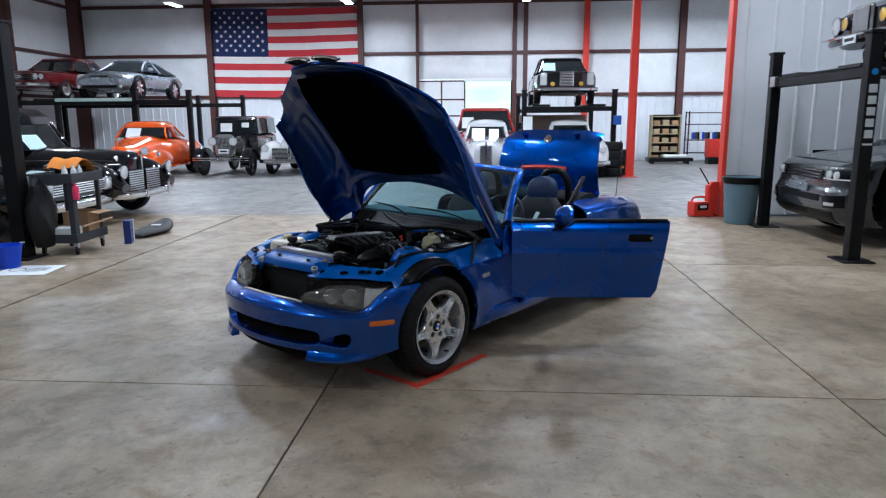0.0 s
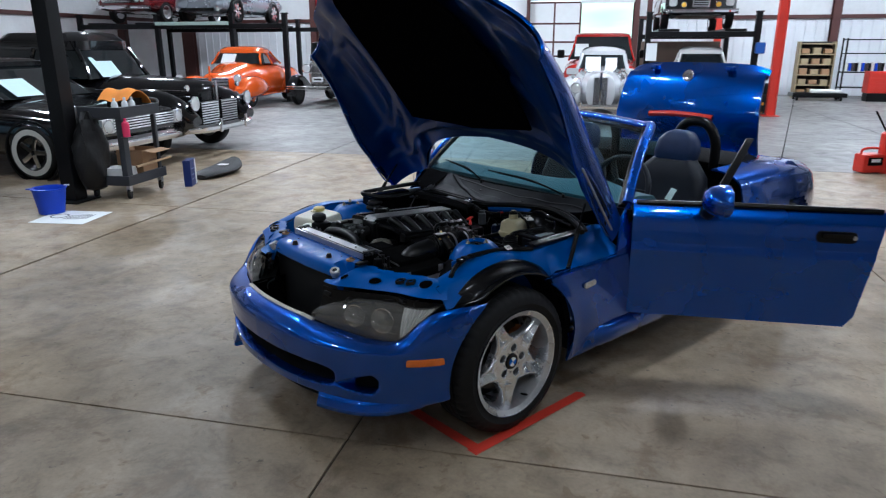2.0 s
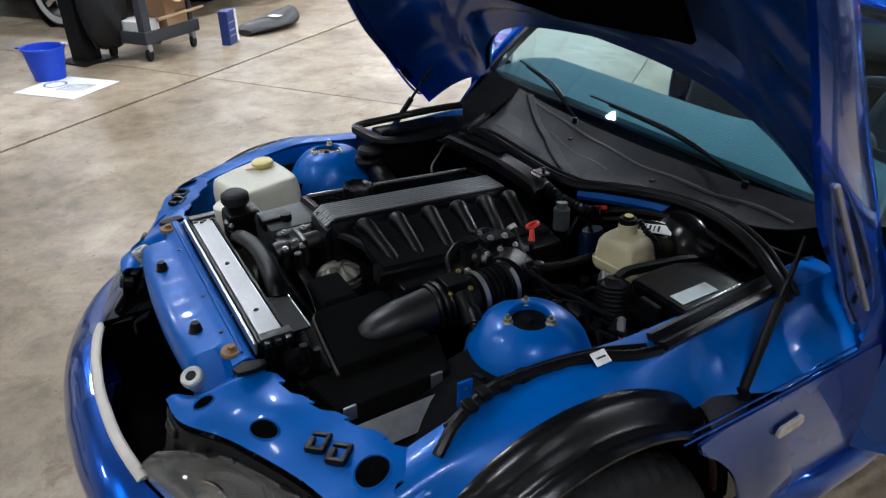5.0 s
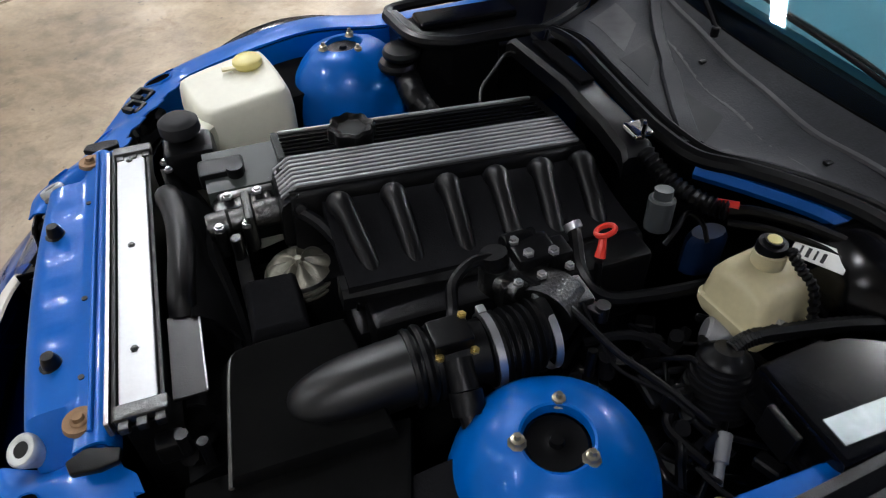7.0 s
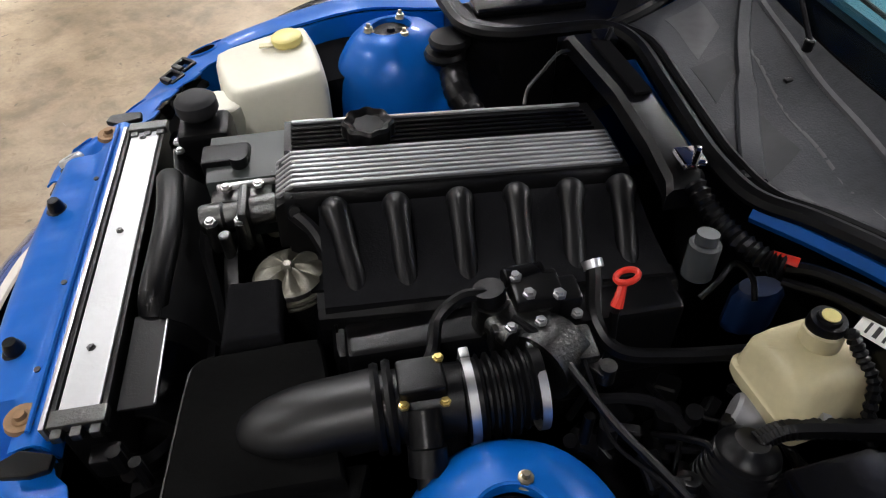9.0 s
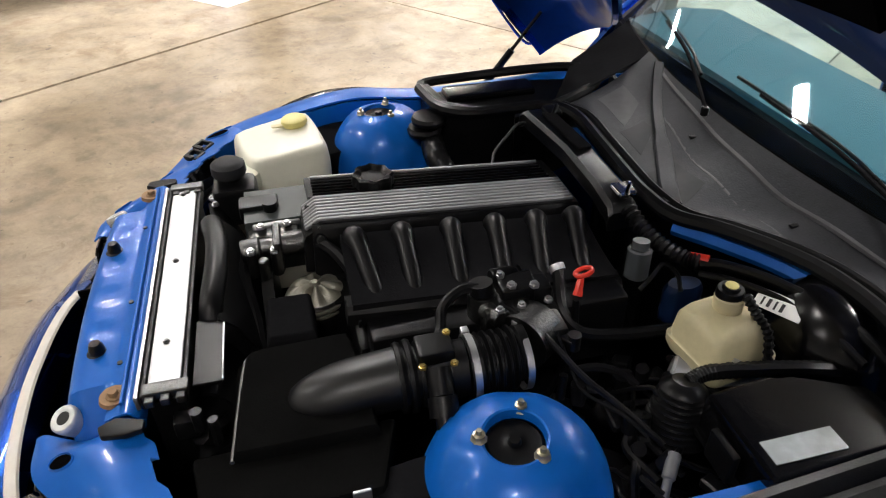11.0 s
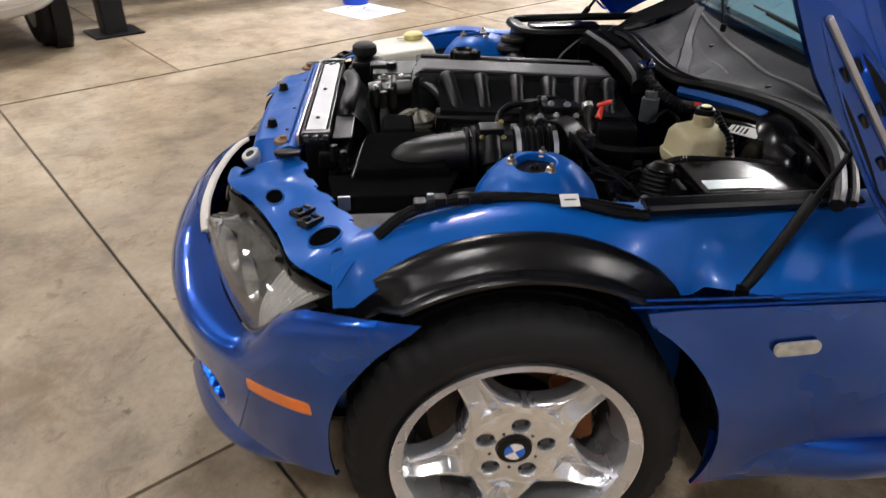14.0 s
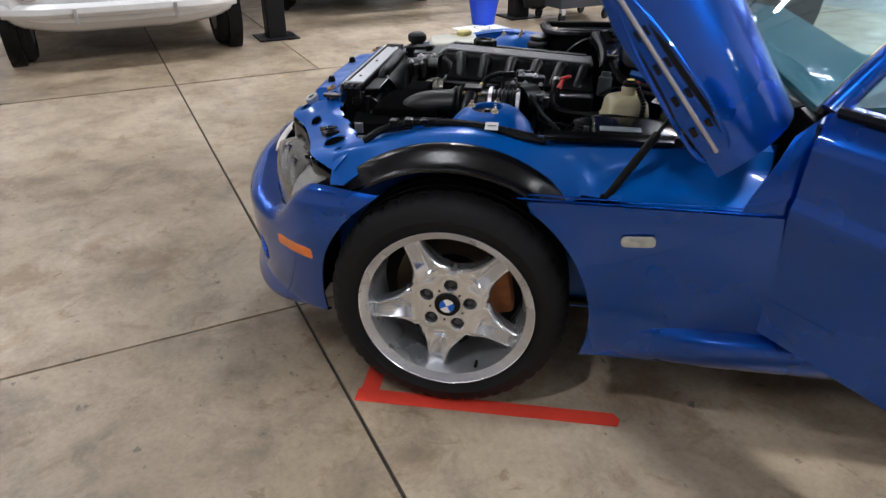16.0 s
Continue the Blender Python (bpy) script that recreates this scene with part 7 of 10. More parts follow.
lm = Matrix.Translation((-0.520, 0.365, 0.758)) @ pose(0, 0, 0, 8, 38, 30)
lab = sub("servo_label", box(bm_new(), (0, 0, 0), (0.030, 0.072, 0.0015), 0.0, lm), LABEL, servo, "white label with printed bars")
for k in range(4):
    sub("printed_bar", box(bm_new(), (0.004, -0.024 + 0.010 * k, 0.0012), (0.014, 0.005 if k % 2 else 0.003, 0.0006), 0.0, lm), INKSHADE, lab)

# strut brace / cable duct behind the engine
bm = loft(bm_new(), [[Vector((x + dx, y, z + dz)) for dx, dz in ((-0.026, -0.02), (-0.028, 0.008), (-0.020, 0.014), (0.018, 0.014), (0.026, 0.006), (0.026, -0.02))] for x, y, z in ((-0.362, -0.285, 0.79), (-0.366, -0.27, 0.80), (-0.385, -0.10, 0.80), (-0.388, 0.03, 0.795), (-0.386, 0.10, 0.788), (-0.384, 0.115, 0.775))])
duct = sub("cable_duct", bm, BLACK, None, "black cable duct across the bulkhead")
sub("duct_lid", box(bm_new(), (-0.398, -0.13, 0.817), (0.028, 0.17, 0.006), 0.002, pose(0, 0, 0, 0, 0, 4)), DULL, duct)
for y in (-0.25, 0.085):
    bm = box(bm_new(), (-0.395, y, 0.815), (0.035, 0.04, 0.014), 0.005)
    tube(bm, [(-0.41, y - 0.02, 0.815), (-0.405, y, 0.826), (-0.39, y + 0.02, 0.818)], 0.005, 6)
    sub("duct_clip", bm, CHROME if y > 0 else BLACK, duct)
hose("silver_loom", [(-0.355, -0.255, 0.79), (-0.325, -0.26, 0.79), (-0.29, -0.235, 0.775), (-0.262, -0.222, 0.752), (-0.25, -0.20, 0.735)], 0.0032, CAST, "foil-wrapped wire", 0.15, None, 8)

# right-hand air inlet box and the long rubber seal
seal_pts = [(-0.165, -0.515, 0.785), (-0.185, -0.40, 0.785), (-0.25, -0.352, 0.785), (-0.345, -0.342, 0.788), (-0.425, -0.318, 0.795), (-0.452, -0.24, 0.80), (-0.447, -0.12, 0.80), (-0.440, 0.0, 0.80), (-0.438, 0.08, 0.80), (-0.452, 0.16, 0.80), (-0.50, 0.215, 0.802), (-0.555, 0.295, 0.804), (-0.588, 0.375, 0.805), (-0.600, 0.47, 0.80), (-0.585, 0.57, 0.785), (-0.545, 0.66, 0.765), (-0.52, 0.70, 0.755)]
hose("bulkhead_seal", seal_pts, 0.013, HOSE, "thick black rubber bonnet seal")
hose("bulkhead_seal", [(x - 0.024, y + 0.004, z + 0.004) for x, y, z in seal_pts[4:]], 0.007, HOSE)
hose("bulkhead_seal", [(-0.425, -0.318, 0.795), (-0.49, -0.345, 0.80), (-0.565, -0.40, 0.80), (-0.595, -0.47, 0.797), (-0.565, -0.54, 0.79), (-0.45, -0.565, 0.785), (-0.30, -0.558, 0.785), (-0.19, -0.548, 0.785), (-0.165, -0.515, 0.785)], 0.012, HOSE)
bm = prism(bm_new(), [(-0.18, -0.53), (-0.20, -0.40), (-0.27, -0.36), (-0.42, -0.335), (-0.50, -0.37), (-0.57, -0.43), (-0.57, -0.53), (-0.45, -0.555), (-0.25, -0.55)], 0.60, 0.765, Matrix(), 0.01)
inlet = sub("air_inlet_box", bm, BLACK, None, "black cabin air inlet box")
sub("inlet_cover", box(bm_new(), (-0.33, -0.49, 0.772), (0.22, 0.07, 0.02), 0.008, pose(0, 0, 0, 0, 0, 0)), GLOSSBLACK, inlet)
sub("inlet_wall", prism(bm_new(), [(-0.17, -0.53), (-0.19, -0.40), (-0.25, -0.35), (-0.345, -0.335), (-0.35, -0.35), (-0.26, -0.37), (-0.205, -0.41), (-0.19, -0.53)], 0.55, 0.79, Matrix(), 0.003), BLACK, inlet)
bm = bm_new()
tube(bm, [(-0.17, -0.40, 0.70), (-0.16, -0.36, 0.71), (-0.16, -0.31, 0.70), (-0.18, -0.28, 0.67)], 0.026, 12, 6, 0.05)
sub("inlet_hose", bm, HOSE, inlet)
for k, p in enumerate(((-0.15, -0.40, 0.735), (-0.16, -0.40, 0.76))):
    sub("inlet_ring", lathe(bm_new(), [(0.02, -0.008), (0.038, -0.008), (0.04, 0), (0.036, 0.008), (0, 0.010)], Matrix.Translation(p), 24), BLACK, inlet)

# scuttle: black plastic between seal and windscreen, with pale ridges and wipers
front = smooth_path([Vector(p) for p in seal_pts[4:14]], 4)
def scuttle_pt(u, v):
    k = v * (len(front) - 1)
    i = min(int(k), len(front) - 2)
    a = front[i].lerp(front[i + 1], k - i) + Vector((-0.015, 0, -0.005))
    s = lerp(-0.62, 0.92, v)
    b = scuttle(s) + Vector((0, 0, -0.006))
    p = a.lerp(b, u)
    return p + Vector((0, 0, -0.022 * math.sin(math.pi * u) + 0.004 * math.sin(v * 30) * math.sin(math.pi * u)))


scut = sub("scuttle_panel", sheet(bm_new(), scuttle_pt, 18, 44, 0.005), DUSTY, None, "dusty black plastic scuttle panel")
sub("scuttle_side", sheet(bm_new(), lambda u, v: Vector(seal_pts[4]).lerp(Vector((-0.58, -0.57, 0.795)), v).lerp(scuttle(lerp(-0.62, -0.98, v)) + Vector((0, 0, -0.008)), u), 8, 10, 0.005), DULL, scut)
PALERGREY = material("paler_grey_plastic", (0.034, 0.034, 0.037), 0.55, vary=0.4, scale=12, spec=0.2)
# Darker plastic colour that carries the shade of the scuttle's pockets.
POCKETSHADE = material("scuttle_pocket_shade", (0.012, 0.0125, 0.014), 0.6, vary=0.5, scale=8, spec=0.15)


def on_scuttle(pts, n=24):
    """Points of a line given over the scuttle, evenly spaced."""
    line = smooth_path([Vector((u, v, 0)) for u, v in pts], 6)
    return [scuttle_pt(min(0.98, max(0.01, p.x)), min(0.99, max(0.01, p.y))) for p in line]


for pts, r, fl in (([(0.664, 0.235), (0.577, 0.403), (0.518, 0.545), (0.436, 0.633), (0.31, 0.699), (0.08, 0.74)], 0.007, 0.6), ([(0.96, 0.10), (0.88, 0.33), (0.79, 0.55), (0.74, 0.70), (0.70, 0.86), (0.66, 0.97)], 0.010, 0.5)):
    bm = bm_new()
    tube(bm, [p + Vector((0, 0, 0.001)) for p in on_scuttle(pts)], r, 8, 2, flat=fl)
    sub("scuttle_ridge", bm, PALERGREY, scut)
beam = on_scuttle([(0.03, 0.515), (0.25, 0.40), (0.537, 0.256), (0.75, 0.165), (0.97, 0.073)])
rings = []
for k, p in enumerate(beam):
    d = (beam[min(k + 1, len(beam) - 1)] - beam[max(k - 1, 0)]).normalized()
    side = Vector((-d.y, d.x, 0)).normalized()
    w = 0.016 if k < len(beam) * 0.42 else 0.011
    rings.append([p + side * a + Vector((0, 0, b)) for a, b in ((-w, -0.01), (-w, 0.010), (-w * 0.8, 0.013), (w * 0.8, 0.013), (w, 0.010), (w, -0.01))])
sub("scuttle_beam", loft(bm_new(), rings), DUSTY, scut, "raised strap across the scuttle")
# Flat patches: paler steps, and darker ones painting the shade of pockets.
for u0, u1, v0, v1, mat in ((0.30, 0.60, 0.05, 0.19, PALERGREY), (0.20, 0.50, 0.205, 0.30, POCKETSHADE), (0.04, 0.24, 0.545, 0.69, PALERGREY), (0.10, 0.45, 0.36, 0.52, POCKETSHADE)):
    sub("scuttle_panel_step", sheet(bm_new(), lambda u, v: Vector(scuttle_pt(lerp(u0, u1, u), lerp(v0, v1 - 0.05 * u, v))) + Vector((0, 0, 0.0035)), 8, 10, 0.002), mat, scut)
for u, v in ((0.72, 0.33), (0.55, 0.66), (0.15, 0.60), (0.17, 0.64)):
    sub("scuttle_clip", box(bm_new(), tuple(scuttle_pt(u, v) + Vector((0, 0, 0.005))), (0.014, 0.010, 0.006), 0.002), BLACK, scut)
# Vent perforations: their shade is put on as small black discs, nothing is pierced.
for v0 in (0.02, 0.80):
    for k in range(9):
        for j in range(3):
            p = scuttle_pt(0.36 + 0.07 * j, v0 + 0.012 * k) + Vector((0, 0, 0.001))
            bm = lathe(bm_new(), [(0, 0.002), (0.0035, 0.0015), (0.0035, -0.001)], Matrix.Translation(p), 6)
            sub("vent_hole", bm, INKSHADE, scut)
for s0, s1, q in ((0.62, -0.18, 0.02), (-0.12, -0.80, 0.03)):
    a, b = scuttle(s0) + Vector((0.03, 0, 0.012)), scuttle(s1) + Vector((-0.055, 0, 0.050))
    mid = a.lerp(b, 0.5) + Vector((-0.01, 0, 0.012))
    hose("wiper_arm", [a, a.lerp(mid, 0.5) + Vector((0, 0, 0.006)), mid, b.lerp(mid, 0.3)], 0.0042, DULL, "black wiper arm")
    hose("wiper_blade", [a.lerp(b, 0.25) + Vector((-0.02, 0, 0.008)), mid + Vector((-0.012, 0, 0.002)), b + Vector((-0.005, 0, 0))], 0.0038, BLACK, "black wiper blade")
    rod_bm = rod(bm_new(), a + Vector((0, 0, -0.016)), a + Vector((0, 0, 0.003)), 0.008, n=12, bev=0.002)
    sub("wiper_spindle", rod_bm, BLACK)
# blue bulkhead strips showing beside the seal
for pts in (((-0.462, -0.20, 0.79), (-0.455, -0.05, 0.79), (-0.452, 0.05, 0.79)), ((-0.485, 0.175, 0.79), (-0.545, 0.25, 0.79), (-0.60, 0.34, 0.79), (-0.625, 0.45, 0.785))):
    bm = bm_new()
    tube(bm, [(x + 0.03, y - 0.012, z - 0.012) for x, y, z in pts], 0.014, 6, 6)
    sub("bulkhead_lip", bm, BAY, None, "blue bulkhead edge")

# fuse box and black shelf on the near side
bm = prism(bm_new(), [(-0.330, 0.478), (-0.435, 0.470), (-0.452, 0.492), (-0.545, 0.515), (-0.568, 0.612), (-0.330, 0.624)], 0.655, 0.742, Matrix(), 0.010)
fuse = sub("fuse_box", bm, GLOSSBLACK, None, "glossy black fuse box")
sub("fuse_lid_lip", prism(bm_new(), [(-0.322, 0.47), (-0.44, 0.462), (-0.46, 0.485), (-0.55, 0.507), (-0.576, 0.62), (-0.322, 0.632)], 0.672, 0.684, Matrix(), 0.004), BLACK, fuse)
sub("fuse_label", box(bm_new(), (-0.398, 0.585, 0.7435), (0.10, 0.034, 0.0015), 0.0, None), material("pale_shiny_patch", (0.55, 0.60, 0.62), 0.22, 0.6, vary=0.2, scale=30), fuse, "pale shiny patch on the lid")
sub("fuse_clip", box(bm_new(), (-0.318, 0.55, 0.705), (0.012, 0.05, 0.05), 0.003), BLACK, fuse)
sub("wing_shelf", sheet(bm_new(), lambda u, v: (lerp(-0.215, -0.60, u), lerp(0.640, 0.685, v) - 0.03 * u, 0.737 - 0.01 * u + 0.004 * math.sin(v * 9)), 14, 6, 0.012), BLACK, None, "black rubber shelf along the wing")
sub("wing_shelf", sheet(bm_new(), lambda u, v: (lerp(-0.225, -0.60, u), 0.633 - 0.03 * u, lerp(0.735, 0.66, v)), 14, 3, 0.006), BLACK)
prof = []
for k in range(9):
    r = lerp(0.046, 0.030, k / 8)
    prof += [(r, 0.009 * k), (r + 0.004, 0.009 * k + 0.003), (r + 0.003, 0.009 * k + 0.006)]
bm = lathe(bm_new(), [(0, 0), *prof, (0.024, 0.084), (0.018, 0.090), (0, 0.091)], Matrix.Translation((-0.318, 0.455, 0.635)) @ pose(0, 0, 0, 12, -8, 0), 32)
boot_ = sub("rubber_boot", bm, HOSE, None, "ribbed black rubber boot")
hose("corrugated_pipe", [(-0.335, 0.436, 0.716), (-0.370, 0.432, 0.722), (-0.43, 0.442, 0.722), (-0.50, 0.458, 0.722), (-0.57, 0.48, 0.72)], 0.0115, HOSE, "corrugated black cable sleeve", 0.06, None, 14)
bm = rod(bm_new(), (-0.400, 0.425, 0.700), (-0.412, 0.430, 0.722), 0.008, n=10)
rod(bm, (-0.412, 0.430, 0.722), (-0.416, 0.432, 0.728), 0.011, n=6)
sub("brake_union", bm, STEEL)

# lesser clutter down in the bay: connectors, brackets, wires
rs = random.Random(11)
CLUT = [BLACK, BLACK, HOSE, DULL, BLACK, HOSE]
for k in range(46):
    x, y = rs.uniform(-0.36, -0.10), rs.uniform(0.30, 0.58)
    if (x + 0.06) ** 2 + (y - 0.492) ** 2 < 0.155**2:
        continue
    z = rs.uniform(0.58, 0.675)
    bm = bm_new()
    m = Matrix.Translation((x, y, z)) @ pose(0, 0, 0, rs.uniform(-25, 25), rs.uniform(-25, 25), rs.uniform(0, 180))
    if k % 3 == 0:
        rod(bm, m @ Vector((0, 0, 0)), m @ Vector((0, 0, rs.uniform(0.02, 0.05))), rs.uniform(0.006, 0.016), n=10)
    else:
        box(bm, (0, 0, 0), (rs.uniform(0.02, 0.06), rs.uniform(0.015, 0.035), rs.uniform(0.012, 0.03)), 0.003, m, 1)
    sub("connector" if k % 3 else "fitting", bm, CLUT[k % 6])
for k in range(20):
    a = Vector((rs.uniform(-0.40, -0.16), rs.uniform(0.30, 0.50), rs.uniform(0.60, 0.655)))
    b = a + Vector((rs.uniform(-0.14, 0.14), rs.uniform(0.03, 0.16), rs.uniform(-0.05, 0.04)))
    mid = a.lerp(b, 0.5) + Vector((rs.uniform(-0.04, 0.04), 0, rs.uniform(0.0, 0.05)))
    if (mid.x + 0.06) ** 2 + (mid.y - 0.492) ** 2 < 0.15**2 or (b.x + 0.06) ** 2 + (b.y - 0.492) ** 2 < 0.15**2:
        continue
    hose("wire", [a, a.lerp(mid, 0.6) + Vector((0, 0, 0.012)), mid, b], rs.choice((0.003, 0.004, 0.005, 0.007)), rs.choice((HOSE, HOSE, HOSE, DULL)))
bm = rod(bm_new(), (-0.272, 0.522, 0.690), (-0.250, 0.548, 0.676), 0.009, n=14, bev=0.002)
rod(bm, (-0.250, 0.548, 0.676), (-0.236, 0.566, 0.666), 0.006, n=10)
sub("ground_post", bm, material("grey_terminal", (0.16, 0.16, 0.165), 0.5, 0.3))
bm = bm_new()
tube(bm, [(-0.225, 0.575, 0.695), (-0.20, 0.56, 0.715), (-0.21, 0.60, 0.72), (-0.25, 0.62, 0.70)], 0.003, 6)
sub("wire", bm, DULL)
bm = lathe(bm_new(), [(0, 0.006), (0.010, 0.004), (0.012, 0), (0, 0)], Matrix.Translation((-0.205, 0.60, 0.70)), 10)
sub("terminal", bm, material("brass_terminal", (0.5, 0.4, 0.12), 0.4, 0.8))


# ---- the other cars: x forward from the front bumper, y to the car's left ----
DARKGLASS = material("dark_car_glass", (0.012, 0.016, 0.018), 0.05, vary=0.1, coat=1.0, rough_vary=0.02)
PAPER = material("white_paper", (0.80, 0.83, 0.84), 0.7, vary=0.04)
CYANPAPER = material("pale_blue_paper", (0.62, 0.80, 0.84), 0.7, vary=0.04)
BLACKPAINT = material("gloss_black_paint", (0.006, 0.006, 0.007), 0.10, vary=0.1, scale=3, coat=1.0, rough_vary=0.03)
ORANGEPAINT = material("gloss_orange_paint", (0.78, 0.115, 0.012), 0.2, vary=0.05, scale=3, coat=1.0)
MAROON = material("maroon_paint", (0.10, 0.008, 0.010), 0.15, vary=0.08, scale=3, coat=1.0)
SILVERPAINT = material("silver_blue_paint", (0.30, 0.33, 0.37), 0.28, 0.6, vary=0.05, scale=3, coat=1.0)
PONYBLUE = material("pale_blue_paint", (0.20, 0.33, 0.42), 0.22, vary=0.06, scale=3, coat=1.0)
GREYPAINT = material("graphite_grey_paint", (0.038, 0.042, 0.047), 0.25, 0.5, vary=0.05, scale=3, coat=1.0)
REDPAINT = material("gloss_red_paint", (0.42, 0.02, 0.015), 0.2, vary=0.05, scale=3, coat=1.0)
IVORY = material("off_white_paint", (0.70, 0.70, 0.69), 0.2, vary=0.05, scale=3, coat=1.0)
LAMPGLASS = material("lamp_glass", (0.72, 0.74, 0.74), 0.08, 0.35, vary=0.15, scale=60, coat=1.0)
WHITEWALL = material("whitewall_rubber", (0.55, 0.54, 0.50), 0.7, vary=0.1)


def ring(x, w, z0, z1, e=3.2, n=28, y0=0.0):
    """A rounded cross-section at x."""
    out = []
    for k in range(n):
        a = 2 * math.pi * k / n
        c, s = math.cos(a), math.sin(a)
        out.append(Vector((x, y0 + w * math.copysign(abs(c) ** (2 / e), c), (z0 + z1) / 2 + (z1 - z0) / 2 * math.copysign(abs(s) ** (2 / e), s))))
    return out


def smooth_rings(st, e=3.2, per=3, y0=0.0):
    """Cross-sections (x, half width, low, high) with smooth ones between."""
    n = len(st)
    rows = []
    for i in range(n - 1):
        for k in range(per):
            t = k / per
            t2 = t * t * (3 - 2 * t) * 0.4 + t * 0.6
            rows.append([lerp(st[i][c], st[i + 1][c], t if c == 0 else t2) for c in range(4)])
    rows.append(list(st[-1]))
    return [ring(x, w, a, b, e, y0=y0) for x, w, a, b in rows]


def road_wheel(car_, x, y, R, wide, rim, mat, spokes=0, wall=None):
    f = 1 if y > 0 else -1
    m = Matrix.Translation((x, y, R)) @ pose(0, 0, 0, -90 * f, 0, 0)
    h = wide / 2
    t = part("wheel", lathe(bm_new(), [(rim, -h), (R - 0.03, -h - 0.004), (R - 0.008, -h + 0.02), (R, -h + 0.05), (R, h - 0.05), (R - 0.008, h - 0.02), (R - 0.03, h + 0.004), (rim, h)], m, 36), RUBBER, car_)
    d = lathe(bm_new(), [(0, h - 0.02), (rim * 0.2, h - 0.018), (rim * 0.35, h - 0.045), (rim * 0.75, h - 0.05), (rim * 0.9, h - 0.02), (rim, h), (rim + 0.008, h + 0.006), (rim + 0.008, h - 0.02), (rim, -h), (0, -h)], m, 32)
    part("rim", d, BLACK if spokes else mat, t)
    for k in range(spokes):
        bm = bm_new()
        box(bm, (rim * 0.55, 0, h - 0.022), (rim * 0.86, rim * (0.13 if spokes > 8 else 0.30), 0.022), 0.006, m @ pose(0, 0, 0, 0, 0, 360 * k / spokes), 1)
        part("spoke", bm, mat, t)
    if wall:
        part("whitewall", lathe(bm_new(), [(rim + 0.015, h + 0.003), (R - 0.05, h + 0.006), (R - 0.05, h + 0.002), (rim + 0.015, h - 0.002)], m, 32, closed=True), wall, t)
    return t


def round_lamp(parent, p, r, name="headlamp", d=(1, 0, 0), mat=None, bez=None):
    m = frame_to(p, Vector(p) + Vector(d))
    l = part(name, lathe(bm_new(), [(r * 0.6, -r * 0.8), (r * 1.05, -0.01), (r * 1.12, 0.0), (r * 1.1, 0.014), (r, 0.016), (r * 0.98, 0.008)], m, 24), bez or CHROME, parent)
    part("lens", lathe(bm_new(), [(0, 0.022), (r * 0.6, 0.018), (r, 0.008), (r, -0.004), (0, -0.004)], m, 24), mat or LAMPGLASS, l)
    return l


def cabin(car_, base, roof, z0, z1, paint, cap=0.1, e=0.12):
    """Glasshouse: dark glass between belt and roof, with a painted roof and pillars."""
    def plan_ring(x0, x1, w, z, r):
        return [Vector(((x0 + x1) / 2 + a, b, z)) for a, b in rounded(abs(x1 - x0), 2 * w, r, 5)]
    rows = []
    for k in range(7):
        t = k / 6
        b = math.sin(t * math.pi / 2) * 0.3 + t * 0.7
        rows.append(plan_ring(lerp(base[0], roof[0], t), lerp(base[1], roof[1], t), lerp(base[2], roof[2], b), lerp(z0, z1 - cap, t), e))
    g = part("glasshouse", loft(bm_new(), rows), DARKGLASS, car_, "dark window glass")
    top = [plan_ring(roof[0] + 0.02, roof[1] - 0.02, roof[2] + 0.015, z1 - cap - 0.01, e), plan_ring(roof[0] + 0.01, roof[1] - 0.01, roof[2] + 0.01, z1 - cap * 0.55, e), plan_ring(roof[0] - 0.10, roof[1] + 0.12, roof[2] - 0.08, z1 - cap * 0.12, e), plan_ring(roof[0] - 0.3, roof[1] + 0.32, roof[2] - 0.3, z1, e * 0.8)]
    part("roof", loft(bm_new(), top), paint, car_)
    for sx in (0, 1, 0.5):
        for f in (1, -1):
            x0, x1 = lerp(base[0], base[1], sx), lerp(roof[0], roof[1], sx)
            ins = 0.05 if sx != 0.5 else 0.0
            d = -1 if sx == 0 else 1 if sx == 1 else 0
            bm = bm_new()
            tube(bm, [(x0 + d * ins, f * (base[2] - ins * 0.6 + 0.004), z0 - 0.02), (lerp(x0, x1, 0.5) + d * ins, f * (lerp(base[2], roof[2], 0.62) - ins * 0.6 + 0.004), lerp(z0, z1 - cap, 0.5)), (x1 + d * ins, f * (roof[2] - ins * 0.6 + 0.006), z1 - cap + 0.01)], 0.030, 8, 4)
            part("pillar", bm, paint, car_)
    return g


def paper_in(car_, x0, z0, x1, z1, y0, y1, mat=None):
    """A sheet of paper behind the windscreen, leaning with it."""
    bm = bm_new()
    v = [bm.verts.new(p) for p in ((x0, y0, z0), (x0, y1, z0), (x1, y1, z1), (x1, y0, z1))]
    w = [bm.verts.new(p.co + Vector((0.003, 0, 0.003))) for p in v]
    bm.faces.new(v[::-1]), bm.faces.new(w)
    for k in range(4):
        bm.faces.new((v[k], v[(k + 1) % 4], w[(k + 1) % 4], w[k]))
    part("paper_sheet", bm, mat or PAPER, car_, "printed paper sheet in the windscreen")


def arches(car_, xs, y, R):
    for x in xs:
        for f in (1, -1):
            m = Matrix.Translation((x, f * (y - 0.10), R)) @ pose(0, 0, 0, -90 * f, 0, 0)
            part("wheel_arch", lathe(bm_new(), [(0, 0.0), (R + 0.05, 0.0), (R + 0.055, 0.106), (R + 0.03, 0.108), (R + 0.02, 0.03), (0, 0.02)], m, 36), BLACK, car_)


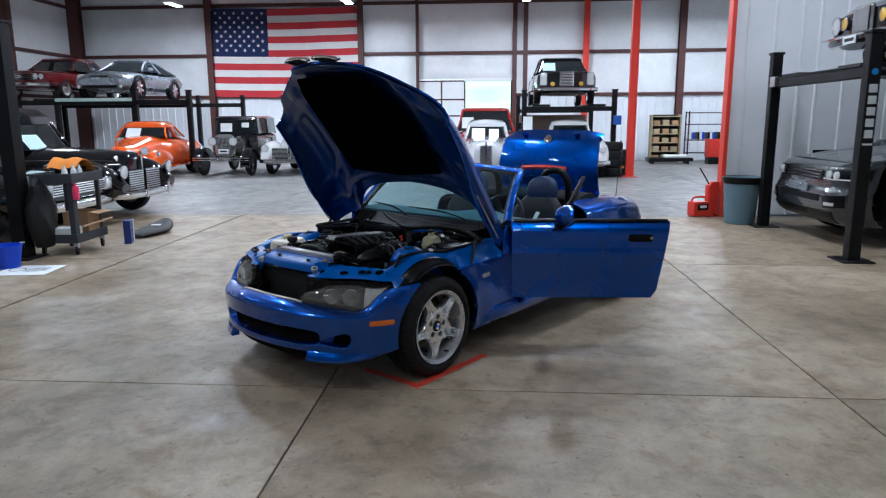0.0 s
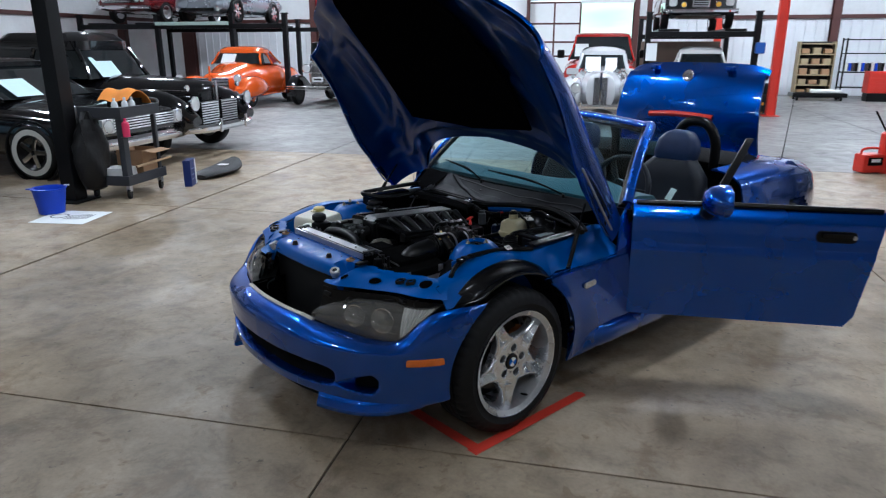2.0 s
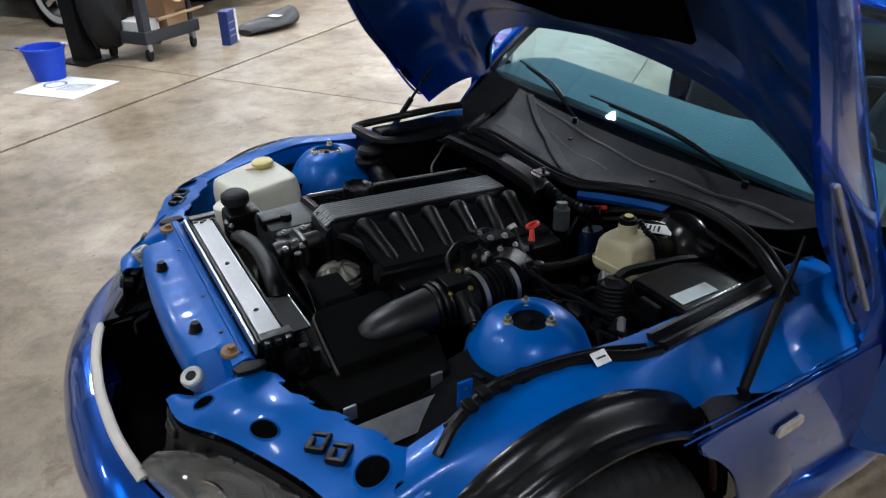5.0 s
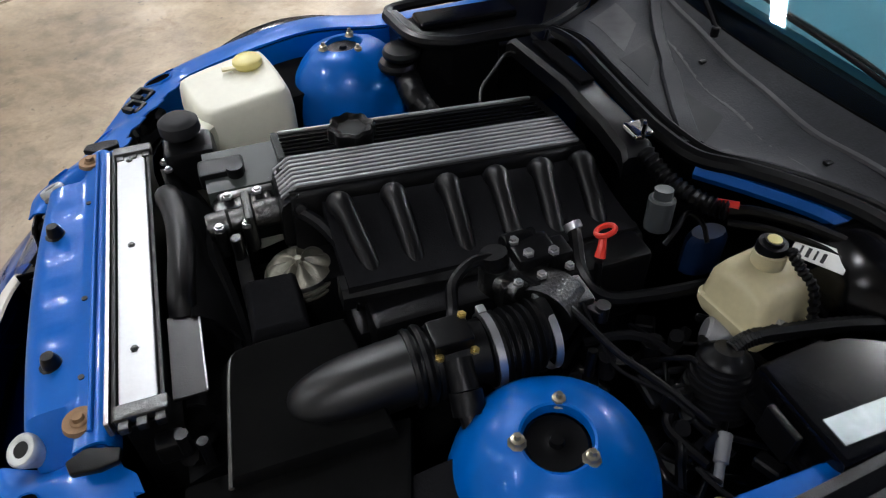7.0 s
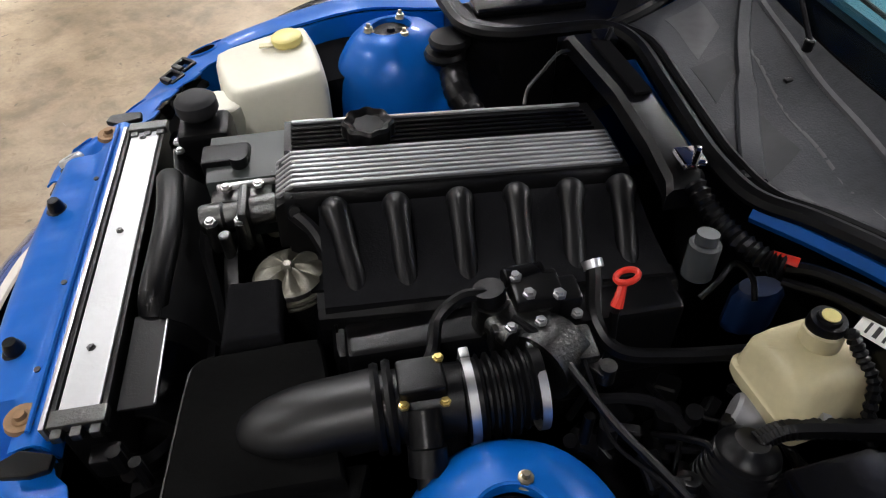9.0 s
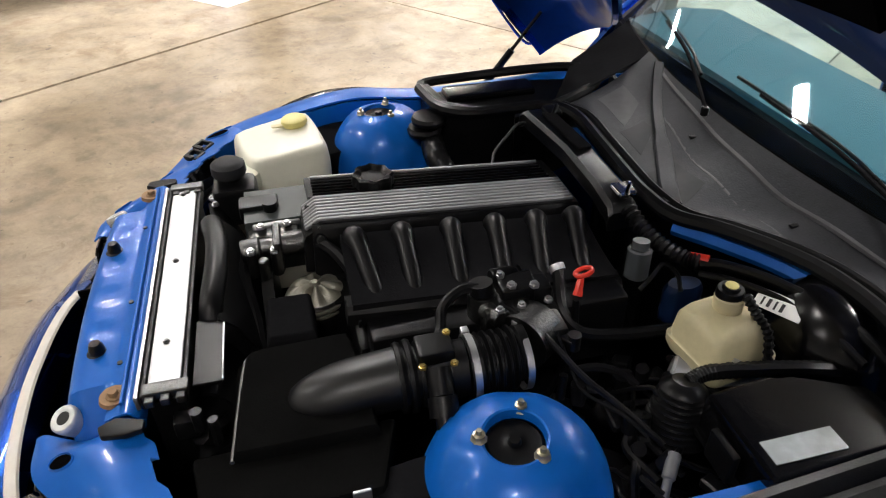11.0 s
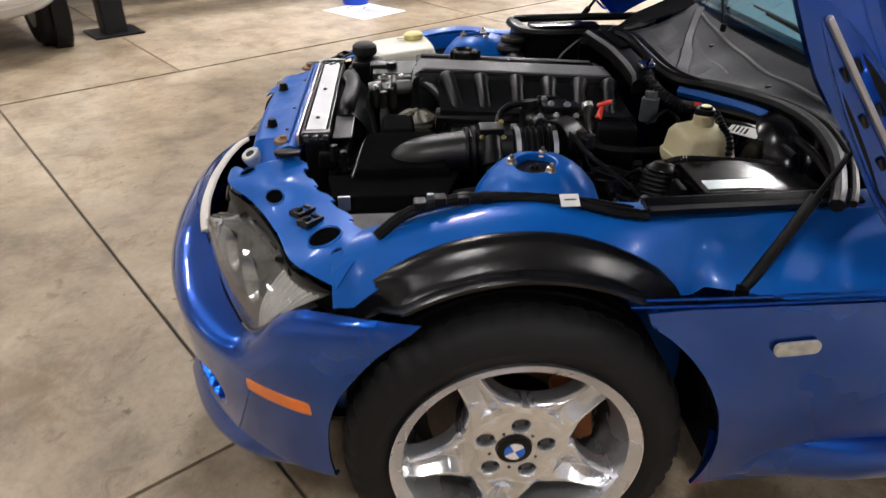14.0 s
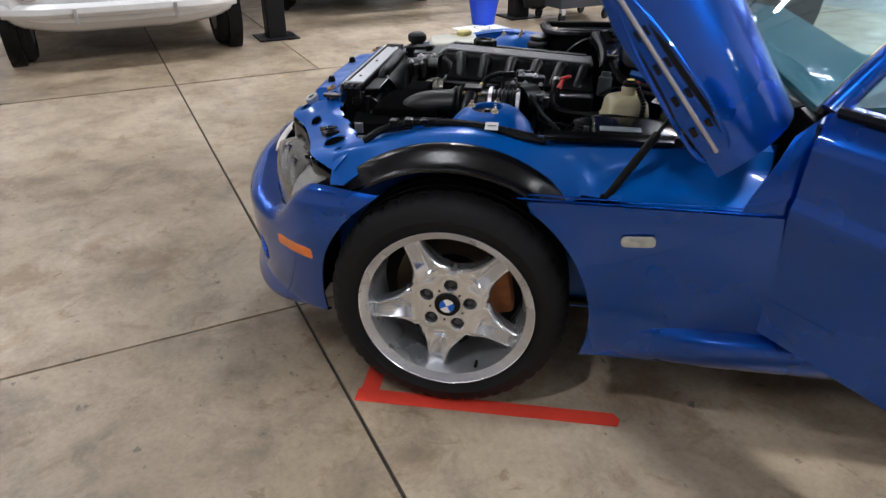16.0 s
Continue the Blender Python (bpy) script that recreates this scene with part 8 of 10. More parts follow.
def chrome_bumper(car_, w, z, h=0.10, x=0.0, curl=0.14, mat=None, name="bumper"):
    bm = bm_new()
    rows = []
    for k in range(17):
        s = -1 + k / 8
        xx = x - curl * abs(s) ** 5
        rows.append([Vector((xx + dx, s * w, z + dz)) for dx, dz in ((-0.05, -h / 2), (0.0, -h / 2), (0.03, -h * 0.2), (0.03, h * 0.2), (0.0, h / 2), (-0.05, h / 2))])
    loft(bm, rows)
    return part(name, bm, mat or CHROME, car_, "chrome bumper")


def bar_grille(car_, x, w, z0, z1, n, mat=CHROME, vert=False, back=True, y0=0.0):
    g = part("grille", box(bm_new(), (x - 0.03, y0, (z0 + z1) / 2), (0.05, 2 * w, z1 - z0), 0.008), BLACK, car_)
    for k in range(n):
        t = (k + 0.5) / n
        if vert:
            part("grille_bar", box(bm_new(), (x, y0 + lerp(-w, w, t), (z0 + z1) / 2), (0.014, 2 * w / n * 0.45, z1 - z0), 0.003, None, 1), mat, g)
        else:
            part("grille_bar", box(bm_new(), (x, y0, lerp(z0, z1, t)), (0.014, 2 * w, (z1 - z0) / n * 0.45), 0.003, None, 1), mat, g)
    return g


# black two-door of the nineteen-sixties, by the tool cart
c = thing("black_coupe", pose(-5.28, 9.02, 0), "gloss black two-door coupe with chrome front bumper", "car")
part("body", loft(bm_new(), smooth_rings([(-0.02, 0.80, 0.52, 0.74), (-0.10, 0.88, 0.36, 0.80), (-0.5, 0.92, 0.24, 0.86), (-1.3, 0.93, 0.20, 0.93), (-1.9, 0.93, 0.20, 0.97), (-3.7, 0.93, 0.20, 0.96), (-4.5, 0.88, 0.30, 0.90), (-4.8, 0.78, 0.42, 0.80)])), BLACKPAINT, c)
cabin(c, (-1.35, -3.5, 0.80), (-1.95, -3.05, 0.62), 0.93, 1.42, BLACKPAINT)
arches(c, (-0.92, -3.75), 0.925, 0.33)
for x in (-0.92, -3.75):
    for y in (0.84, -0.84):
        road_wheel(c, x, y, 0.33, 0.2, 0.20, CHROME, 5, WHITEWALL if y < 0 else None)
chrome_bumper(c, 0.92, 0.42, 0.13, 0.03)
bar_grille(c, 0.0, 0.60, 0.56, 0.72, 5, STEEL)
for y in (-0.70, 0.70):
    part("headlamp_panel", box(bm_new(), (-0.02, y, 0.64), (0.05, 0.2, 0.17), 0.01), STEEL, c)
    round_lamp(c, (0.0, y, 0.64), 0.075)
paper_in(c, -1.32, 0.96, -1.62, 1.16, -0.60, -0.18, CYANPAPER)
bm = bm_new()
tube(bm, [(-1.34, -0.80, 0.93), (-1.70, -0.72, 1.15), (-1.95, -0.64, 1.32)], 0.012, 6)
part("pillar_trim", bm, CHROME, c)

# pale blue pony car in the bay of the two-post-wide lift
c = thing("pony_coupe", pose(-5.78, 5.95, 0), "pale blue vintage coupe with black grille and chrome bumper", "car")
part("body", loft(bm_new(), smooth_rings([(-0.04, 0.78, 0.52, 0.76), (-0.12, 0.86, 0.34, 0.82), (-0.5, 0.90, 0.24, 0.86), (-1.3, 0.90, 0.20, 0.92), (-1.9, 0.90, 0.20, 0.95), (-3.6, 0.90, 0.20, 0.94), (-4.4, 0.84, 0.34, 0.88), (-4.6, 0.76, 0.44, 0.78)])), PONYBLUE, c)
cabin(c, (-1.4, -3.5, 0.78), (-1.95, -2.95, 0.60), 0.92, 1.32, PONYBLUE)
arches(c, (-0.80, -3.5), 0.895, 0.32)
for x in (-0.80, -3.5):
    for y in (0.80, -0.80):
        road_wheel(c, x, y, 0.32, 0.19, 0.19, CHROME)
chrome_bumper(c, 0.88, 0.47, 0.10, 0.05)
part("front_valance", loft(bm_new(), smooth_rings([(0.0, 0.74, 0.27, 0.42), (-0.1, 0.84, 0.25, 0.44), (-0.3, 0.86, 0.24, 0.44)])), PONYBLUE, c)
for y in (-0.45, 0.45):
    part("bumper_guard", box(bm_new(), (0.075, y, 0.45), (0.04, 0.05, 0.17), 0.012), BLACK, c)
g = part("grille", box(bm_new(), (-0.035, 0, 0.66), (0.04, 0.98, 0.22), 0.03), BLACK, c)
part("grille_surround", tube(bm_new(), [(0.0, -0.49, 0.56), (0.0, -0.50, 0.76), (0.0, 0, 0.775), (0.0, 0.50, 0.76), (0.0, 0.49, 0.56), (0.0, 0, 0.55), (0.0, -0.49, 0.56)], 0.012, 6, 5), CHROME, g)
part("grille_bar", box(bm_new(), (0.0, 0, 0.66), (0.012, 0.8, 0.014), 0.003), CHROME, g)
part("emblem", loft(bm_new(), [[Vector((x, 0.11 * math.cos(a), 0.66 + 0.055 * math.sin(a))) for a in np.linspace(0, 2 * math.pi, 17)[:-1]] for x in (-0.01, 0.014)]), CHROME, g, "chrome emblem frame")
for y in (-0.68, 0.68):
    round_lamp(c, (-0.01, y, 0.66), 0.09)

# pale car in the next bay, only its front showing
c = thing("white_sedan", pose(-4.42, 3.42, 0), "off-white older sedan parked nose out", "car")
part("body", loft(bm_new(), smooth_rings([(-0.02, 0.76, 0.34, 0.62), (-0.12, 0.84, 0.26, 0.72), (-0.6, 0.88, 0.20, 0.86), (-1.4, 0.88, 0.20, 0.94), (-3.6, 0.88, 0.20, 0.96), (-4.4, 0.80, 0.34, 0.88)])), IVORY, c)
cabin(c, (-1.5, -3.7, 0.78), (-2.0, -3.2, 0.60), 0.93, 1.40, IVORY)
arches(c, (-0.52, -3.2), 0.875, 0.31)
for x in (-0.52, -3.2):
    for y in (0.79, -0.79):
        road_wheel(c, x, y, 0.31, 0.18, 0.18, STEEL)
chrome_bumper(c, 0.84, 0.44, 0.10, 0.04, mat=IVORY)
for y in (-0.35, 0.35):
    part("bumper_guard", box(bm_new(), (0.07, y, 0.40), (0.03, 0.03, 0.12), 0.006), STEEL, c)
for y in (-0.62, 0.62):
    round_lamp(c, (0.0, y, 0.60), 0.08)
bar_grille(c, 0.0, 0.42, 0.52, 0.66, 4)


def fender(car_, x0, x1, y, w, z_top, mat, front=True, z_low=0.25, nose=0.5):
    """A pontoon wing over a wheel."""
    rows = []
    n = 14
    for k in range(n + 1):
        t = k / n
        x = lerp(x0, x1, t)
        s = math.sin(math.pi * min(1, max(0.02, t * (1 - nose) + nose * t ** 0.7 + 0.0)))
        s = max(0.06, s) ** 0.6
        rows.append(ring(x, w * (0.35 + 0.65 * s), z_low + (z_top - z_low) * 0.35 * (1 - s), z_low + (z_top - z_low) * (0.35 + 0.65 * s), 2.4, 20, y))
    return part("wing", loft(bm_new(), rows), mat, car_)


def forties_car(name, m, label, paint, wide=0.62, coupe=False, length=4.9, trim=True):
    c = thing(name, m, label, "car")
    L = length
    dip = 0.16 if wide > 0.65 else 0.0
    part("body", loft(bm_new(), smooth_rings([(-0.10, 0.10, 0.50, 1.00 - dip), (-0.20, 0.28, 0.36, 1.06 - dip), (-0.6, 0.42, 0.32, 1.10 - dip), (-1.5, wide * 0.98, 0.32 - dip, 1.15), (-1.9, wide * (1.14 + dip), 0.30 - dip, 1.16), (-L * 0.62, wide * (1.22 + dip), 0.30 - dip, 1.16), (-L * 0.8, wide * (1.08 + dip), 0.32 - dip, 1.10), (-L * 0.93, wide * 0.84, 0.36 - dip, 0.92), (-L, wide * 0.4, 0.42, 0.62)], 2.6)), paint, c)
    cabin(c, (-1.62, -L * (0.70 if coupe else 0.80), wide * 1.10), (-1.88, -L * (0.60 if coupe else 0.70), wide * 0.92), 1.10, 1.78 if not coupe else 1.56, paint, 0.17 if coupe else 0.26, 0.24)
    for f in (1, -1):
        fender(c, 0.06, -1.75, f * wide * 1.18, 0.24, 0.98 - dip, paint)
        fender(c, -L * 0.60, -L * 0.96, f * wide * 1.22, 0.20 + 0.3 * dip, 0.90 + 0.5 * dip, paint, True, 0.25 - 0.5 * dip)
        part("running_board", box(bm_new(), (-L * 0.45, f * wide * 1.22, 0.30), (L * 0.36, 0.22, 0.05), 0.015), paint, c)
        for x in (-0.72, -L * 0.77):
            road_wheel(c, x, f * (wide * 1.22 + 0.02 - 0.6 * dip), 0.34, 0.17, 0.20, CHROME)
        round_lamp(c, (0.03, f * wide * (1.15 if wide > 0.52 else 0.94), 0.78), 0.095)
    for f in (1, -1):
        if wide > 0.52:
            bar_grille(c, -0.02, 0.22, 0.46, 0.78, 9, STEEL, y0=f * 0.27)
        else:
            bar_grille(c, 0.01, 0.058, 0.45, 0.98, 5, STEEL, True, y0=f * 0.075)
    part("nose_strip", box(bm_new(), (-0.06, 0, 0.80), (0.03, 0.05, 0.55), 0.012), CHROME if trim else paint, c)
    chrome_bumper(c, 0.86, 0.42, 0.11, 0.16, 0.2)
    for y in (-0.36, 0.36):
        part("bumper_guard", box(bm_new(), (0.19, y, 0.45), (0.04, 0.045, 0.2), 0.014), CHROME, c)
    if trim:
        for f in (1, -1):
            part("side_trim", tube(bm_new(), [(-0.30, f * 0.40, 0.93), (-0.9, f * 0.55, 0.95), (-1.6, f * 0.70, 0.95)], 0.008, 6), CHROME, c)
            round_lamp(c, (-0.10, f * wide * 1.08, 0.99), 0.04, "marker_lamp")
    return c


c = forties_car("black_sedan", pose(-5.20, 10.72, 0), "gloss black nineteen-forties sedan with chrome bars", BLACKPAINT, 0.64)
paper_in(c, -1.60, 1.12, -1.82, 1.40, -0.50, -0.06, CYANPAPER)
c = forties_car("orange_coupe", pose(-9.4, 17.25, 0, 0, 0, -85), "bright orange nineteen-forties coupe", ORANGEPAINT, 0.68, True, 4.5, False)
paper_in(c, -1.60, 1.12, -1.80, 1.36, -0.42, -0.02)
c = forties_car("silver_hot_rod", pose(0.37, 15.1, 0, 0, 0, -90), "pale silver-white vintage car with upright grille", material("pearl_white_paint", (0.72, 0.73, 0.75), 0.2, 0.2, vary=0.05, coat=1.0), 0.50, True, 3.9, True)
paper_in(c, -1.58, 1.10, -1.80, 1.34, -0.36, -0.04)
paper_in(c, -1.58, 1.12, -1.78, 1.32, 0.06, 0.30)
c = forties_car("white_roadster", pose(2.75, 18.0, 0, 0, 0, -90), "white vintage car with rounded wings", IVORY, 0.56, True, 4.0, False)
c = forties_car("white_tourer", pose(-5.25, 18.9, 0, 0, 0, -90), "vintage car with white wings and chrome bumper", IVORY, 0.58, True, 4.0, True)

# upright black tourer of about 1930
c = thing("vintage_tourer", pose(-7.12, 18.65, 0, 0, 0, -90), "upright black vintage car with chrome radiator and bumper", "car")
part("bonnet", loft(bm_new(), smooth_rings([(-0.38, 0.30, 0.50, 1.10), (-1.1, 0.40, 0.50, 1.16)], 5)), BLACKPAINT, c)
part("body", loft(bm_new(), smooth_rings([(-1.1, 0.44, 0.42, 1.18), (-1.25, 0.66, 0.40, 1.20), (-2.9, 0.70, 0.40, 1.20), (-3.1, 0.62, 0.44, 1.18)], 5)), BLACKPAINT, c)
cabin(c, (-1.24, -3.0, 0.67), (-1.30, -2.95, 0.63), 1.18, 1.70, BLACKPAINT, 0.10, 0.08)
part("radiator_shell", loft(bm_new(), [ring(x, w, 0.52, 1.18, 4) for x, w in ((-0.40, 0.30), (-0.34, 0.30), (-0.33, 0.28))]), CHROME, c)
bar_grille(c, -0.315, 0.23, 0.58, 1.08, 12, STEEL, True)
for f in (1, -1):
    bm = bm_new()
    rows = []
    for k in range(15):
        a = radians(lerp(-8, 150, k / 14))
        xx, zz = -0.42 + 0.46 * math.cos(a) if k < 12 else lerp(-0.78, -1.35, (k - 11) / 3), 0.36 + 0.46 * math.sin(a) if k < 12 else lerp(0.62, 0.42, (k - 11) / 3)
        rows.append([Vector((xx, f * (0.68 + q), zz - 0.03 * (q / 0.13) ** 2 + d)) for q, d in ((-0.13, 0), (-0.06, 0), (0.06, 0), (0.13, 0), (0.13, -0.02), (0, -0.02), (-0.13, -0.02))])
    part("wing", loft(bm, rows), BLACKPAINT, c)
    part("running_board", box(bm_new(), (-1.9, f * 0.72, 0.40), (1.2, 0.24, 0.03), 0.008), BLACK, c)
    for x in (-0.42, -2.75):
        road_wheel(c, x, f * 0.70, 0.36, 0.12, 0.24, BLACKPAINT, 14)
    round_lamp(c, (-0.18, f * 0.30, 0.98), 0.11)
    part("lamp_bar", rod(bm_new(), (-0.24, 0, 0.86), (-0.24, f * 0.32, 0.9), 0.015, n=8), CHROME, c)
    part("rear_wing", loft(bm_new(), [[Vector((-2.75 + 0.44 * math.cos(a), f * (0.68 + q), 0.36 + 0.44 * math.sin(a) + d)) for q, d in ((-0.12, 0), (0.12, 0), (0.12, -0.02), (-0.12, -0.02))] for a in np.linspace(0.1, 3.0, 12)]), BLACKPAINT, c)
chrome_bumper(c, 0.80, 0.46, 0.04, 0.12, 0.06)
chrome_bumper(c, 0.80, 0.52, 0.04, 0.12, 0.06)
paper_in(c, -1.205, 1.24, -1.24, 1.48, -0.45, -0.10)
paper_in(c, -1.205, 1.36, -1.22, 1.50, 0.2, 0.42)
part("number_plate", box(bm_new(), (-0.20, 0, 0.70), (0.01, 0.3, 0.12), 0.003), PAPER, c, "pale plate with a plain bar")
part("plate_bar", box(bm_new(), (-0.193, 0, 0.70), (0.004, 0.22, 0.05), 0.001), INKSHADE, c)

# grey sport-utility by the partition
c = thing("suv", pose(4.52, 9.1, 0, 0, 0, 181), "graphite grey modern sport-utility vehicle", "car")
suv_nose = table([(0.26, -0.16), (0.34, -0.06), (0.46, -0.01), (0.56, 0.0), (0.64, -0.005), (0.72, -0.035), (0.80, -0.050), (0.92, -0.075), (0.98, -0.12), (1.02, -0.22)])


def suv_plan(s):
    """Nose of the vehicle in plan: how far back and how far out."""
    a = abs(s)
    return -0.05 * a ** 2 - 0.36 * max(0, (a - 0.66) / 0.34) ** 2.2, 0.985 * (1 - (1 - min(1, a * 1.06)) ** 1.0) * math.copysign(1, s)


def suv_front(s, v):
    z = lerp(0.26, 1.02, v)
    dx, y = suv_plan(s)
    return (suv_nose(z) + dx, y * (1 - 0.02 * abs(z - 0.6)), z)


def suv_bonnet(u, s):
    dx, y = suv_plan(s * 0.95)
    x = lerp(suv_nose(1.02) + dx, -1.42 - 0.05 * abs(s), u)
    z = 1.02 + 0.13 * math.sin(u * math.pi / 2) - 0.055 * abs(s) ** 3 * (0.4 + 0.6 * u)
    return (x, y * lerp(1.0, 0.94, u), z + 0.018 * ease((abs(s) - 0.45) / 0.1) * ease((0.80 - abs(s)) / 0.2) * ease(u * 3))


def suv_side(u, v):
    x = lerp(-0.60, -4.75, u)
    z = lerp(0.30, 1.10, v)
    return (x, 0.985 - 0.03 * (2 * v - 1.1) ** 2 + 0.012 * ease((v - 0.55) / 0.06) - 0.10 * max(0, (u - 0.9) / 0.1) ** 2, z)


def suv_side_keep(u, v):
    x, _, z = suv_side(u, v)
    return all((x - wx) ** 2 + (z - 0.40) ** 2 > 0.455**2 for wx in (-1.0, -3.9))


part("front_fascia", sheet(bm_new(), suv_front, 48, 30, 0.01, u=(-1, 1)), GREYPAINT, c)
part("bonnet", sheet(bm_new(), suv_bonnet, 16, 36, 0.012, v=(-1, 1)), GREYPAINT, c)
for f in (1, -1):
    fx = (lambda b: b) if f == 1 else mirrored
    part("body_side", fx(sheet(bm_new(), suv_side, 110, 26, 0.01, suv_side_keep)), GREYPAINT, c)
    for wx in (-1.0, -3.9):
        part("wheel_arch", fx(sheet(bm_new(), lambda u, v: (wx + 0.455 * math.cos(math.pi * u), lerp(0.55, 0.985, v), 0.40 + 0.455 * math.sin(math.pi * u)), 24, 3, 0.01)), BLACK, c)
    part("sill", fx(box(bm_new(), (-2.45, 0.95, 0.33), (2.0, 0.10, 0.14), 0.03)), BLACK, c)
    lamp = part("headlamp", fx(sheet(bm_new(), lambda u, v: Vector(suv_front(lerp(0.50, 0.97, u), lerp(0.715, 0.88, v) + 0.02 * u)) + Vector((0.012, 0.006, 0)), 14, 6, 0.01)), GLOSSBLACK, c, "black headlamp with bright projectors")
    for s0, r in ((0.60, 0.052), (0.73, 0.048), (0.88, 0.035)):
        q = Vector(suv_front(s0, 0.80)) + Vector((0.02, 0.008, 0))
        bm = lathe(bm_new(), [(0, 0.020), (r * 0.6, 0.017), (r, 0.006), (r * 1.05, -0.01), (0, -0.01)], frame_to(q, q + Vector((1, 0.5 * (s0 - 0.3), 0.05))), 18)
        part("projector", fx(bm), LAMPGLASS, lamp)
    part("light_blade", fx(tube(bm_new(), [Vector(suv_front(s0, 0.735)) + Vector((0.022, 0.006, 0)) for s0 in (0.52, 0.64, 0.78, 0.92)], 0.010, 6, 4)), LAMPGLASS, lamp)
    part("fog_recess", fx(sheet(bm_new(), lambda u, v: Vector(suv_front(lerp(0.60, 0.86, u), lerp(0.27, 0.46, v) + 0.03 * u)) + Vector((0.010, 0.004, 0)), 8, 6, 0.01)), BLACK, c)
    part("fog_lamp", fx(sheet(bm_new(), lambda u, v: Vector(suv_front(lerp(0.64, 0.78, u), lerp(0.32, 0.37, v))) + Vector((0.024, 0.010, 0)), 6, 3, 0.012)), LAMPGLASS, c, "bright slim fog lamp")
    bm = loft(bm_new(), [ring(-1.62 - dx, 0.12 * q, 1.16 - 0.085 * q, 1.16 + 0.085 * q, 2.6, 16, 1.09) for dx, q in ((-0.09, 0.4), (-0.03, 0.95), (0.05, 1), (0.07, 0.9))])
    part("mirror", fx(bm), GREYPAINT, c)
part("grille", sheet(bm_new(), lambda u, v: Vector(suv_front(lerp(-0.46, 0.46, u), lerp(0.70, 0.875, v))) + Vector((0.010, 0, 0)), 20, 6, 0.01), GLOSSBLACK, c, "glossy black mesh grille")
for k in range(3):
    part("grille_bar", tube(bm_new(), [Vector(suv_front(s0, 0.735 + 0.05 * k)) + Vector((0.016, 0, 0)) for s0 in (-0.44, -0.2, 0.0, 0.2, 0.44)], 0.012, 6, 3), BLACK, c)
part("lower_intake", sheet(bm_new(), lambda u, v: Vector(suv_front(lerp(-0.50, 0.50, u), lerp(0.36, 0.47, v))) + Vector((0.010, 0, 0)), 16, 4, 0.01), BLACK, c)
part("skid_plate", sheet(bm_new(), lambda u, v: Vector(suv_front(lerp(-0.74, 0.74, u), lerp(0.02, 0.22, v))) + Vector((0.012, 0, 0)), 20, 4, 0.01), BLACK, c)
part("plate_holder", box(bm_new(), (0.008, 0.0, 0.68), (0.02, 0.50, 0.10), 0.01), SILVERPAINT, c)
part("underbody", box(bm_new(), (-2.5, 0, 0.42), (4.2, 1.7, 0.20), 0.02), BLACK, c)
part("tail", box(bm_new(), (-4.72, 0, 0.72), (0.16, 1.9, 0.80), 0.06), GREYPAINT, c)
cabin(c, (-1.36, -4.75, 0.94), (-2.15, -4.4, 0.74), 1.08, 1.80, GREYPAINT, 0.12, 0.14)
for x in (-1.0, -3.9):
    for y in (0.86, -0.86):
        road_wheel(c, x, y, 0.40, 0.26, 0.27, CAST, 5)

# black sedan raised on the lift beside the partition
c = thing("raised_sedan", pose(5.05, 8.95, 2.12, 0, 0, 180), "black older luxury sedan standing on the lift", "car")
part("body", loft(bm_new(), smooth_rings([(-0.02, 0.78, 0.40, 0.74), (-0.1, 0.86, 0.28, 0.82), (-0.6, 0.90, 0.24, 0.88), (-1.5, 0.90, 0.22, 0.94), (-3.7, 0.90, 0.22, 0.96), (-4.7, 0.82, 0.34, 0.88)])), BLACKPAINT, c)
cabin(c, (-1.5, -3.9, 0.80), (-2.05, -3.4, 0.62), 0.94, 1.42, BLACKPAINT)
arches(c, (-0.85, -3.7), 0.895, 0.31)
for x in (-0.85, -3.7):
    for y in (0.80, -0.80):
        road_wheel(c, x, y, 0.31, 0.19, 0.19, ALLOY)
part("grille_shell", box(bm_new(), (0.0, 0, 0.62), (0.05, 0.44, 0.34), 0.03), CHROME, c)
bar_grille(c, 0.04, 0.18, 0.48, 0.76, 8, STEEL, True)
chrome_bumper(c, 0.86, 0.40, 0.12, 0.10, 0.14, BLACKPAINT)
part("bumper_trim", box(bm_new(), (0.135, 0, 0.43), (0.01, 1.5, 0.03), 0.004), CHROME, c)
for f in (1, -1):
    round_lamp(c, (0.0, f * 0.66, 0.62), 0.11)
    round_lamp(c, (0.0, f * 0.44, 0.62), 0.075, "fog_lamp", mat=material("yellow_lamp", (0.75, 0.42, 0.03), 0.15, coat=1.0) if f == 1 else bpy.data.materials["yellow_lamp"])
part("number_plate", box(bm_new(), (0.15, 0.0, 0.38), (0.008, 0.3, 0.1), 0.002), PAPER, c, "pale plate with a plain bar")
part("plate_bar", box(bm_new(), (0.155, 0.0, 0.38), (0.003, 0.22, 0.04), 0.001), INKSHADE, c)

# far cars: saloon on a lift, red pick-up, two on the rack
c = thing("lifted_saloon", pose(2.62, 19.9, 1.98, 0, 0, -90), "dark older saloon with upright headlamps on a lift", "car")
part("body", loft(bm_new(), smooth_rings([(-0.02, 0.76, 0.36, 0.86), (-0.12, 0.84, 0.30, 0.92), (-0.9, 0.88, 0.24, 0.96), (-3.8, 0.88, 0.24, 0.98), (-4.7, 0.8, 0.36, 0.9)], 4)), BLACKPAINT, c)
cabin(c, (-1.4, -3.9, 0.78), (-1.85, -3.45, 0.62), 0.96, 1.46, BLACKPAINT)
for x in (-0.85, -3.7):
    for y in (0.78, -0.78):
        road_wheel(c, x, y, 0.31, 0.18, 0.19, CHROME)
